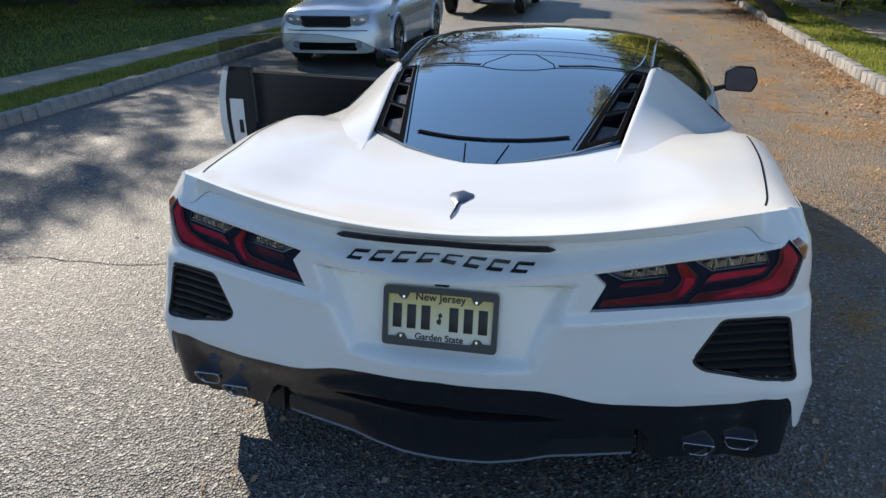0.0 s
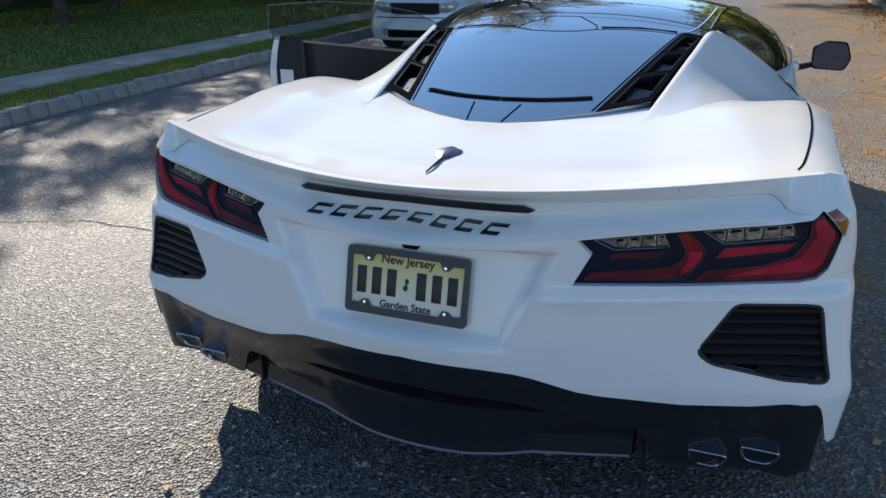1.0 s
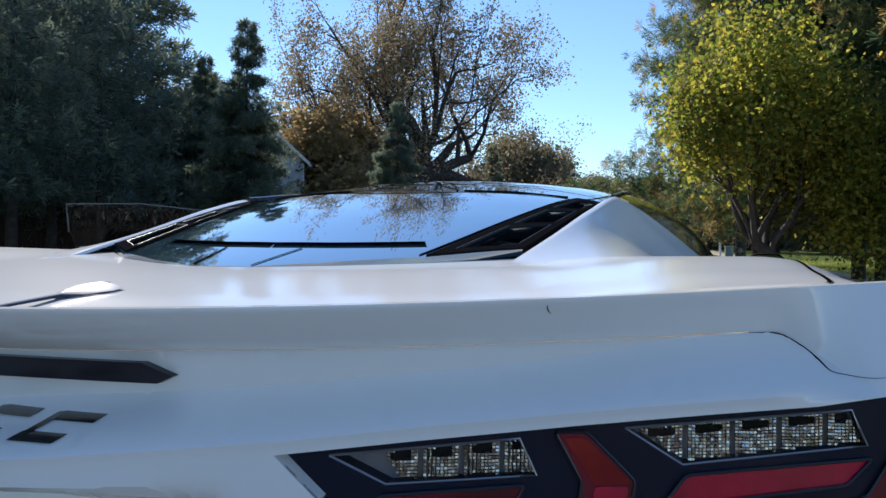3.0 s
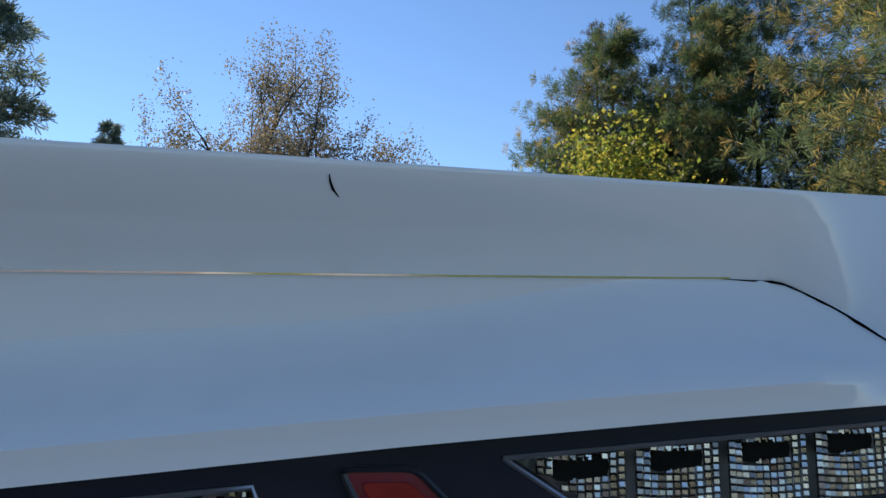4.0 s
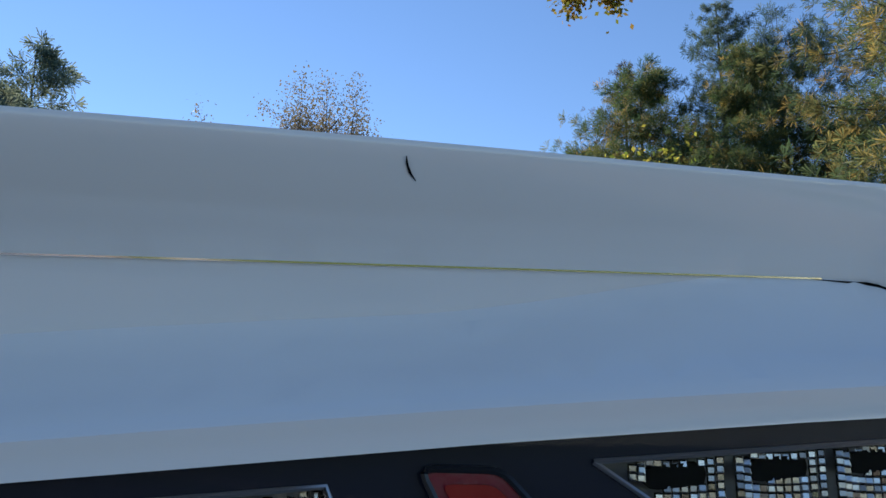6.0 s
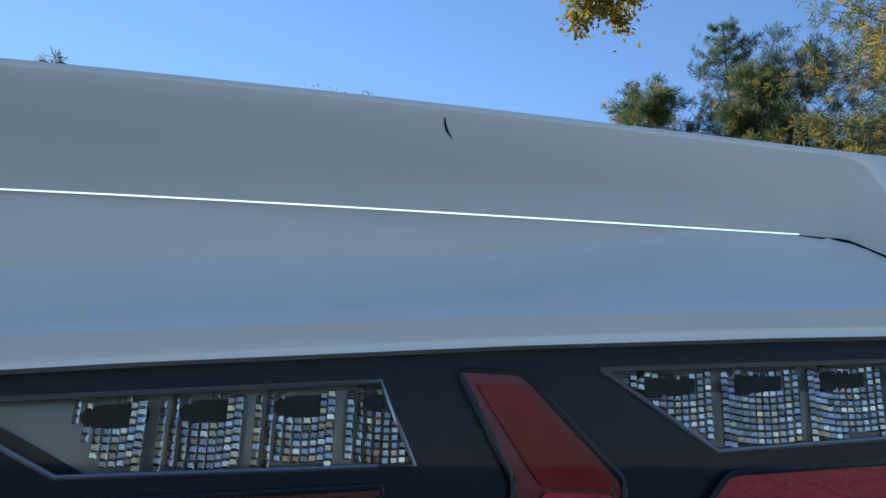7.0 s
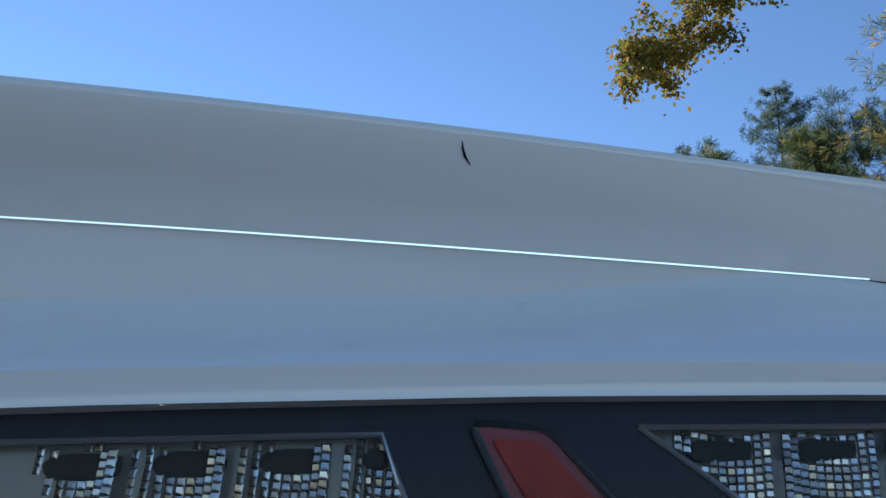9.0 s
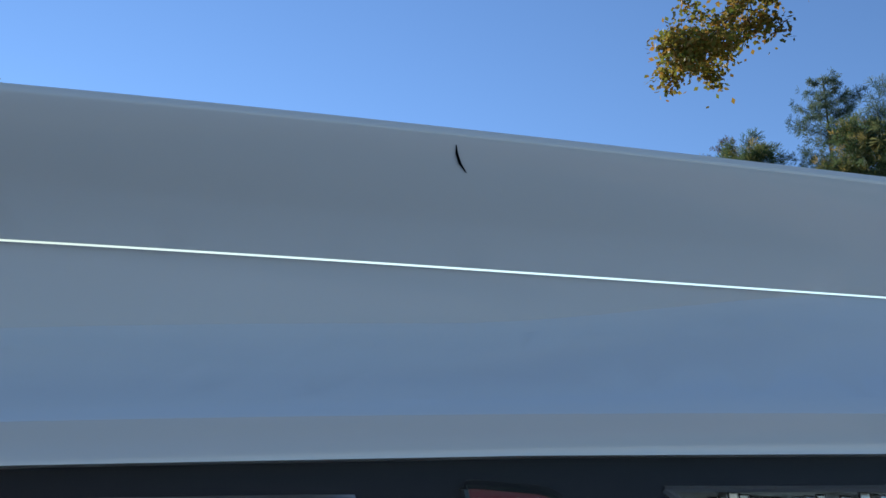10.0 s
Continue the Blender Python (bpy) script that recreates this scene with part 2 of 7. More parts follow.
def plate2d(name, outline, fn, mat, depth=0.004, lift=0.0, step=0.02, holes=(), back=Vector((0, 1, 0)), sharp=40, lines=()):
    """A curved plate: a filled outline laid on the surface fn(u, v), with a rim that goes depth along back."""
    v2, tris = fill2d(outline, list(holes), step, lines)
    bm = bmesh.new()
    top = [bm.verts.new(Vector(fn(*p)) - back * lift) for p in v2]
    for t in tris:
        try:
            bm.faces.new([top[i] for i in t])
        except ValueError:
            pass
    rim = [e for e in bm.edges if len(e.link_faces) == 1]
    r = bmesh.ops.extrude_edge_only(bm, edges=rim)
    for v in r["geom"]:
        if isinstance(v, bmesh.types.BMVert):
            v.co += back * depth
    for v in [v for v in bm.verts if not v.link_faces]:
        bm.verts.remove(v)
    return bm_mesh(name, bm, mat, True, sharp)


def smooth01(t):
    t = max(0.0, min(1.0, t))
    return t * t * (3 - 2 * t)


def lerp(a, b, t):
    return a + (b - a) * t


def pw(table, x):
    """Smooth interpolation in a short table of (x, value)."""
    if x <= table[0][0]:
        return table[0][1]
    for (x1, y1), (x2, y2) in zip(table, table[1:]):
        if x <= x2:
            return lerp(y1, y2, (x - x1) / (x2 - x1))
    return table[-1][1]


def spl(table, x):
    """Monotone cubic interpolation in a short table."""
    n = len(table)
    if x <= table[0][0]:
        return table[0][1]
    if x >= table[-1][0]:
        return table[-1][1]
    d = [(table[i + 1][1] - table[i][1]) / (table[i + 1][0] - table[i][0]) for i in range(n - 1)]
    m = [d[0]] + [0 if d[i - 1] * d[i] <= 0 else 2 * d[i - 1] * d[i] / (d[i - 1] + d[i]) for i in range(1, n - 1)] + [d[-1]]
    for i in range(n - 1):
        if x <= table[i + 1][0]:
            h = table[i + 1][0] - table[i][0]
            t = (x - table[i][0]) / h
            return ((1 + 2 * t) * (1 - t) ** 2) * table[i][1] + t * (1 - t) ** 2 * h * m[i] + t * t * (3 - 2 * t) * table[i + 1][1] + t * t * (t - 1) * h * m[i + 1]


def span(a, b, n):
    return [a + (b - a) * i / (n - 1) for i in range(n)]


# ================= ground =================
KERB_L, KERB_R = -5.45, 3.32
M["asphalt"] = material("asphalt", (0.13, 0.125, 0.12), 0.50)
M["grass"] = varied("grass", (0.085, 0.115, 0.04), (0.125, 0.155, 0.055), 0.8, 0.9, 40, 0.02)
M["concrete"] = varied("sidewalk_concrete", (0.36, 0.31, 0.25), (0.46, 0.40, 0.33), 0.7, 0.9, 60, 0.002)
M["stone"] = varied("granite_block", (0.27, 0.26, 0.245), (0.38, 0.365, 0.345), 3.0, 0.85, 40, 0.004)


def asphalt():
    m = M["asphalt"]
    chips = m.node_tree.nodes.new("ShaderNodeTexVoronoi")
    chips.inputs["Scale"].default_value = 92
    tc = m.node_tree.nodes.new("ShaderNodeTexCoord")
    m.node_tree.links.new(tc.outputs["Object"], chips.inputs["Vector"])
    tone = ramp(m, chips.outputs["Color"], [(0.1, (0.038, 0.036, 0.034)), (0.5, (0.128, 0.121, 0.112)), (0.78, (0.235, 0.223, 0.205)), (0.95, (0.64, 0.61, 0.56))])
    broad = ramp(m, tex_noise(m, 0.35, 5).outputs[0], [(0.3, (0.75, 0.75, 0.76)), (0.7, (1.12, 1.10, 1.06))])
    grey = mixed(m, 1.0, tone.outputs[0], broad.outputs[0], "MULTIPLY")
    sep, side, dust = m.node_tree.nodes.new("ShaderNodeSeparateXYZ"), m.node_tree.nodes.new("ShaderNodeMapRange"), m.node_tree.nodes.new("ShaderNodeMath")
    m.node_tree.links.new(tc.outputs["Object"], sep.inputs[0])
    m.node_tree.links.new(sep.outputs[0], side.inputs[0])
    side.inputs[1].default_value, side.inputs[2].default_value = 0.4, 3.2
    patch = ramp(m, tex_noise(m, 1.1, 6, 0.65).outputs[0], [(0.34, (0.25, 0.25, 0.25)), (0.62, (1.0, 1.0, 1.0))])
    dust.operation = "MULTIPLY"
    m.node_tree.links.new(side.outputs[0], dust.inputs[0])
    m.node_tree.links.new(patch.outputs[0], dust.inputs[1])
    litter_tone = ramp(m, tex_noise(m, 55, 3).outputs[0], [(0.35, (0.20, 0.14, 0.085)), (0.65, (0.50, 0.36, 0.22))])
    to_base(m, mixed(m, dust.outputs[0], grey, litter_tone.outputs[0]))
    bump(m, chips.outputs["Distance"], 1.0, 0.009)


asphalt()
for k, v in (("grass", 0.0), ("asphalt", 0.55), ("concrete", 0.2)):
    M[k].node_tree.nodes["Principled BSDF"].inputs["Specular IOR Level"].default_value = v
ground = solid("ground", mesh_of("ground", [(x, y, -0.02 if KERB_L - 0.06 < x < KERB_R + 0.06 else 0.1) for x in (-900, KERB_L - 0.065, KERB_L - 0.055, KERB_R + 0.055, KERB_R + 0.065, 900) for y in (-600, 1500)],
               grid_faces(6, 2), M["grass"], False), "mown green lawn ground reaching the horizon", "lawn", "", "structure")
road = solid("road", surf("road", lambda x, y: (x, y, 0.0), span(KERB_L, KERB_R, 12), span(-60, 120, 60), M["asphalt"]), "grey weathered asphalt road with scattered leaves", "road", "", "structure")
SLABS = []
for nm, xa, xb in (("pavement_left", -7.2, -6.35), ("pavement_right", 4.5, 5.9)):
    walkway = solid(nm, box(nm, (xa, -40, 0.02), (xb, 300, 0.112), M["concrete"], 0.01), "pale concrete sidewalk slabs beside the lawn", "sidewalk", "", "structure")
    SLABS.append((walkway, xa, xb))


def kerb_stone_mesh(seed):
    """One rough granite block, 0.2 m long."""
    rnd = random.Random(seed)
    bm = bmesh.new()
    add_box(bm, (-0.06, -0.099, -0.17), (0.06, 0.099, 0.0), 0.014)
    for v in bm.verts:
        v.co += Vector((rnd.uniform(-1, 1), rnd.uniform(-1, 1), rnd.uniform(-1, 1))) * 0.006
    return bm_mesh("kerb_stone", bm, M["stone"], True, 50)


M["mortar"] = varied("mortar", (0.10, 0.095, 0.09), (0.16, 0.15, 0.14), 5.0)
STONES = [kerb_stone_mesh(k) for k in range(7)]
KERBS = []
for nm, xc, ya, yb in (("kerb_left", KERB_L - 0.06, -8.0, 42.0), ("kerb_right", KERB_R + 0.06, -8.0, 42.0)):
    bm = bmesh.new()
    add_box(bm, (xc - 0.045, -40, -0.05), (xc + 0.045, 120, 0.095), 0.0)
    kb = solid(nm, bm_mesh(nm, bm, M["mortar"], False), "rough granite block kerb along the road", "kerb", "", "structure")
    KERBS.append((kb, xc, ya, yb))


# ================= the white sports car: its shape =================
def lip(x):
    """Edge of the tail spoiler."""
    x = min(abs(x), 0.90)
    return -0.0689 + 0.4905 * x ** 2 - 0.1317 * x ** 4, 0.9712 + 0.0291 * x ** 2 + 0.0007 * x ** 4


def tail_y(x):
    return -0.18 + 0.39 * math.sqrt(x * x + 0.0625)


def lamp_top(x):
    d = abs(x) - 0.4
    return 0.8631 + (0.1105 * d - 0.0619 * d * d if d > 0 else 0.0745 * d)


def lamp_low(x):
    return 0.757 + 0.012 * (abs(x) - 0.4)


def black_edge(x):
    """Where the white bumper ends above the black lower trim."""
    return pw([(0, 0.541), (0.20, 0.537), (0.275, 0.531), (0.32, 0.522), (0.42, 0.492), (0.47, 0.484), (0.65, 0.470), (0.80, 0.473), (0.91, 0.488)], abs(x))


def crease(x):
    """Height of the crease under the lip; it turns down towards the corner."""
    return lip(x)[1] - 0.0377 - 0.050 * smooth01((abs(x) - 0.765) / 0.10)


def band_up(x):
    """Height where the upright strip under the crease turns into the sloping shelf."""
    return min(lamp_top(x) + 0.043 + 0.013 * smooth01((abs(x) - 0.58) / 0.16), crease(x) - 0.0015)


def band_low(x):
    """Height where the shelf rolls down to the lamps."""
    return lamp_top(x) + 0.0125


def rear_y(x, z):
    """The tail's surface: how far back it stands at x across and z up."""
    ax = abs(x)
    ly, lz = lip(ax)
    ty = tail_y(ax)
    cz = crease(ax)
    zt, zb = lamp_top(ax), lamp_low(ax)
    w = 1 - smooth01((ax - 0.765) / 0.09)
    line = lerp(ly, ty, (lz - cz) / max(0.01, lz - zt - 0.004))
    cy = lerp(line, ly + 0.0601 - 0.0519 * ax, w)
    low = 0.01 - 0.075 * ax / 0.93
    z1, z2 = band_up(ax), band_low(ax)
    flat1, flat2 = lerp(cy, ty, (cz - z1) / (cz - zt)), lerp(cy, ty, (cz - z2) / (cz - zt))
    y1, y2 = lerp(flat1, cy + 0.0062 * (cz - z1) / 0.0145, w), lerp(flat2, ty - 0.0018, w)
    full = w * min(1.0, (0.0601 - 0.0519 * ax) / 0.040) ** 1.5      # the lip face bulges less towards the corner
    face = lambda u, out: (lerp(lz, cz, u), lerp(ly, cy, u) - out * full)
    keys = [(lz, ly), face(0.04, 0.0020), face(0.09, 0.0034), face(0.16, 0.0046), face(0.30, 0.0062), face(0.50, 0.0066), face(0.75, 0.0042), (cz, cy), (z1, y1), (z2, y2), (zt + 0.004, ty), (zb, ty - 0.004), (zb - 0.030, ty - 0.022 * smooth01(ax / 0.4)), (0.70, ty - 0.014 + 0.2 * low),
            (0.60, ty - 0.010 + 0.5 * low), (0.505, ty + low), (0.44, ty + low + 0.006), (0.2, ty + low + 0.03)]
    if z >= lz:
        y = ly
    else:
        y = keys[-1][1]
        for (z1, y1), (z2, y2) in zip(keys, keys[1:]):
            if z2 <= z <= z1:
                y = lerp(y1, y2, (z1 - z) / (z1 - z2))
                break
    # recess for the number plate
    half = lerp(0.375, 0.275, (0.835 - z) / 0.235)
    k = min((half - ax) / 0.055, (0.838 - z) / 0.03, (z - 0.585) / 0.03)
    rec = 0.012 - (0.785 - z) * 0.267
    if k > 0 and rec > y:
        y = lerp(y, rec, smooth01(k))
    return y


def corner(s):
    """Plan of the tail past its rounded corner: s runs on along the side. Gives x, y and the outward normal."""
    s0, r, a0 = 0.88, 0.148, math.atan(0.39 * 0.88 / math.sqrt(0.88 ** 2 + 0.0625))
    x0, y0 = s0, tail_y(s0)
    arc = r * (math.pi / 2 - a0)
    if s < s0 + arc:
        a = a0 + (s - s0) / r
        return x0 + r * (math.sin(a) - math.sin(a0)), y0 + r * (math.cos(a0) - math.cos(a)), math.sin(a), -math.cos(a)
    xe, ye = x0 + r * (1 - math.sin(a0)), y0 + r * math.cos(a0)
    return xe, ye + s - s0 - arc, 1.0, 0.0


def shell(s, z):
    """Tail and flank as one surface: s across the tail, then along the flank."""
    sg, a = (1 if s >= 0 else -1), abs(s)
    if a <= 0.88:
        return Vector((s, rear_y(a, z), z))
    x, y, nx, ny = corner(a)
    d0 = (rear_y(0.88, z) - tail_y(0.88))      # offset carried round the corner
    fade = 1 - smooth01((a - 0.88) / 0.22)
    out = -d0 * fade / max(0.55, -ny if -ny > 0.55 else 0.55)
    bulge = -0.05 * smooth01((z - 0.72) / 0.30) ** 2 + 0.004
    side = bulge * (1 - fade)
    return Vector((sg * (x + nx * (out + side)), y + ny * (out + side), z))


def deck_z(x, y):
    """Height of the white tail deck and the rear wings."""
    ax = abs(x)
    ly, lz = lip(ax)
    d = y - ly
    mid = spl([(0, 0.9704), (0.09, 0.949), (0.20, 0.946), (0.32, 0.958), (0.62, 0.981), (1.0, 0.992), (1.4, 0.985), (1.9, 0.96)], d) + (lz - 0.9704)
    wing = spl([(0, lz), (0.12, lz - 0.004), (0.30, 0.992), (0.55, 1.004), (0.74, 1.001), (0.87, 0.991), (1.0, 0.966), (1.2, 0.922), (1.5, 0.895), (2.2, 0.88)], d)
    w = smooth01((ax - 0.46) / 0.30)
    z = lerp(mid, wing, w)
    if ax > 0.82:
        t = (ax - 0.82) / 0.15
        z -= 0.05 * t ** 2.5
    return z


def flank_in(z):
    return -0.028 * smooth01((z - 0.70) / 0.27) ** 2 - 0.05 * smooth01((0.42 - z) / 0.3)


white_car = thing("sports_car", (0, 2.3, 0), "white low sports coupe with black roof, parked, one door open", "car")


def edge_xy(s):
    p = shell(s, lip(s)[1])
    return p.x, p.y


def top_z(s):
    x, y = edge_xy(s)
    return lip(s)[1] if abs(s) <= 0.88 else deck_z(x, y)


S_END = 1.17
LAMP = [(0.398, 0.8631), (0.50, 0.8735), (0.62, 0.8844), (0.72, 0.8921), (0.80, 0.8974), (0.866, 0.9065), (0.892, 0.924), (0.945, 0.868), (0.917, 0.792), (0.893, 0.771), (0.86, 0.763), (0.644, 0.757), (0.394, 0.757), (0.430, 0.829)]
VENT = rounded([(0.737, 0.7185), (0.902, 0.716), (0.922, 0.538), (0.86, 0.541), (0.70, 0.577), (0.668, 0.604)], 0.016, 4)


def mirror(poly):
    return [(-x, z) for x, z in reversed(poly)]


def rear_bumper():
    up = [(s, top_z(s)) for s in span(-S_END, S_END, 240)]
    low = [(s, black_edge(s) if abs(s) < 0.905 else lerp(0.487, 0.36, smooth01((abs(s) - 0.905) / 0.05))) for s in span(S_END, -S_END, 240)]
    holes = [LAMP, mirror(LAMP), VENT, mirror(VENT)]
    lines = []
    for sg in (1, -1):
        lines.append([(sg * x, crease(x)) for x in span(0.002, 0.84, 70)])
        for u in (0.04, 0.09, 0.16, 0.30, 0.50, 0.75):
            lines.append([(sg * x, lerp(lip(x)[1], crease(x), u)) for x in span(0.002, 0.862, 72)])
        for dz in (-0.0022, 0.0022):
            lines.append([(sg * x, band_up(x) + dz) for x in span(0.002, 0.70, 60)])
            lines.append([(sg * x, band_low(x) + dz) for x in span(0.002, 0.84, 60)])
        for dz in (0.004, 0.0062, 0.0082):
            lines.append([(sg * x, lamp_top(x) + dz) for x in span(0.002, 0.85, 110)])
        lines.append([(sg * x, lamp_low(x) - 0.030) for x in span(0.40, 0.87, 40)])
        for x in span(0.765, 0.868, 14):
            lines.append([(sg * x, z) for z in span(lip(x)[1] - 0.002, lamp_top(x) + 0.007, 8)])
        half = lambda z: lerp(0.375, 0.275, (0.835 - z) / 0.235)
        for d in (0.0, 0.018, 0.037, 0.055):
            lines.append([(sg * (half(z) - d), z) for z in span(0.590, 0.834, 22)])
    for z in (0.838, 0.828, 0.818, 0.808, 0.615, 0.605, 0.595):
        lines.append([(x, z) for x in span(-0.27, 0.27, 40)])
    me = plate2d("rear_bumper", up + low, shell, M["white"], 0.018, 0, 0.0095, holes, Vector((0, 1, 0)), 36, lines)
    return part("rear_bumper", me, white_car, "glossy white rear bumper, deeply shaped")


rear_bumper()


def deck_outline():
    rear = [edge_xy(s) for s in span(-S_END, S_END, 200)]
    right = [(0.945, 1.0), (0.945, 1.5), (0.935, 1.84), (0.90, 1.84), (0.80, 1.55), (0.60, 1.15), (0.47, 0.88), (0.440, 0.835), (0.302, 0.695), (0.16, 0.60), (0.053, 0.548)]
    return rear + right + [(-x, y) for x, y in reversed(right)]


def on_deck(x, y):
    return Vector((x, y, deck_z(x, y)))


part("rear_deck", plate2d("rear_deck", deck_outline(), on_deck, M["white"], 0.0015, 0, 0.02, [], Vector((0, 0, -1)), 30), white_car, "sunlit white engine deck with raised tail lip")


def strip(name, pts, width, mat, parent, lift=0.0012, up=Vector((0, 0, 1)), label=""):
    """A narrow ribbon along points on a surface, such as a panel gap."""
    pts = [Vector(p) for p in pts]
    vs, fs = [], []
    for i, p in enumerate(pts):
        d = (pts[min(i + 1, len(pts) - 1)] - pts[max(i - 1, 0)]).normalized()
        n = d.cross(up).normalized() * (width(i / (len(pts) - 1)) if callable(width) else width) / 2
        vs += [p - n + up * lift, p + n + up * lift]
    for i in range(len(pts) - 1):
        fs.append((2 * i, 2 * i + 1, 2 * i + 3, 2 * i + 2))
    return part(name, mesh_of(name, vs, fs, mat), parent, label)


def curve2(table, n=40):
    """Smooth curve through a few plan points."""
    ts = [i / (len(table) - 1) for i in range(len(table))]
    return [tuple(spl(list(zip(ts, [p[k] for p in table])), t) for k in range(len(table[0]))) for t in span(0, 1, n)]


for sg in (1, -1):
    strip("panel_gap", [on_deck(sg * x, y) for x, y in curve2([(0.828, 0.262), (0.841, 0.318), (0.864, 0.51), (0.879, 0.715), (0.885, 0.95), (0.885, 1.06)])], 0.005, M["gap"], white_car)

# ---- tail lamps ----
M["bezel"] = material("dark_navy_bezel", (0.008, 0.010, 0.016), 0.30)
LENS_A = [(0.432, 0.8590), (0.573, 0.8710), (0.586, 0.8420), (0.474, 0.8362)]
LENS_B = [(0.6525, 0.8785), (0.829, 0.891), (0.842, 0.862), (0.697, 0.8488)]
BAR_A = [(0.464, 0.8160), (0.470, 0.8280), (0.578, 0.8350), (0.569, 0.8170)]
BAR_B = [(0.680, 0.8150), (0.700, 0.8410), (0.846, 0.8520), (0.826, 0.8310)]
HOOK_A = [(0.600, 0.8765), (0.624, 0.8760), (0.661, 0.8370), (0.657, 0.8100), (0.628, 0.7750), (0.604, 0.7680), (0.415, 0.7655), (0.428, 0.7830), (0.521, 0.7900), (0.596, 0.7975), (0.618, 0.8185), (0.621, 0.8360)]
HOOK_B = [(0.866, 0.8995), (0.890, 0.9130), (0.936, 0.8630), (0.910, 0.7920), (0.890, 0.7740), (0.86, 0.7660), (0.643, 0.7605), (0.668, 0.7880), (0.779, 0.7990), (0.842, 0.8220), (0.868, 0.8640)]


def flip(poly, sg):
    return poly if sg > 0 else mirror(poly)


def reflector_mesh(poly, sg, start, pitch, cols):
    """Mirror bowls of small pillow-shaped facets behind a clear window, with dark slots at the top."""
    rnd = random.Random(7)
    vs, fs = [], []
    (x0, z0), (x1, z1), (x2, z2), (x3, z3) = poly
    dx, dz = 0.0030, 0.0027
    zlow = min(z2, z3)
    for i in range(66):
        x = start + (i // cols) * pitch + (i % cols) * dx + 0.0015
        c = (i % cols) / (cols - 1) * 2 - 1
        for j in range(22):
            z = zlow + (j + 0.5) * dz + 0.0016 * c * c          # rows bend upwards at the ends of each bowl
            if not all(inside(poly, x + p * dx * 0.5, z + q * dz * 0.5) for p in (-1, 1) for q in (-1, 1)):
                continue
            top = lerp(z0, z1, (x - x0) / (x1 - x0)) - z
            if poly is LENS_A and x < start + 0.001 + 0.42 * top:
                continue
            if 0.0035 < top < 0.0108 and 1 < i % cols < cols - 2:
                continue
            back = rear_y(x, z) + 0.025 - 0.004 * c * c
            up_tilt, side_tilt, rise = 0.28 + rnd.uniform(-0.10, 0.10), rnd.uniform(-0.10, 0.10) + 0.22 * c, rnd.uniform(0.0007, 0.0012)
            k = len(vs)
            for p, q, up in ((-0.5, -0.5, 0), (0.5, -0.5, 0), (0.5, 0.5, 0), (-0.5, 0.5, 0), (-0.33, -0.30, 0.7), (0.33, -0.30, 0.7), (0.33, 0.32, 1.0), (-0.33, 0.32, 1.0)):
                vs.append(Vector((sg * (x + p * dx), back - rise * up + q * dz * up_tilt + p * dx * side_tilt, z + q * dz)))
            fs += [(k, k + 1, k + 5, k + 4), (k + 1, k + 2, k + 6, k + 5), (k + 2, k + 3, k + 7, k + 6), (k + 3, k, k + 4, k + 7), (k + 4, k + 5, k + 6, k + 7)]
    return mesh_of("reflector", vs, fs, M["reflector"], False)


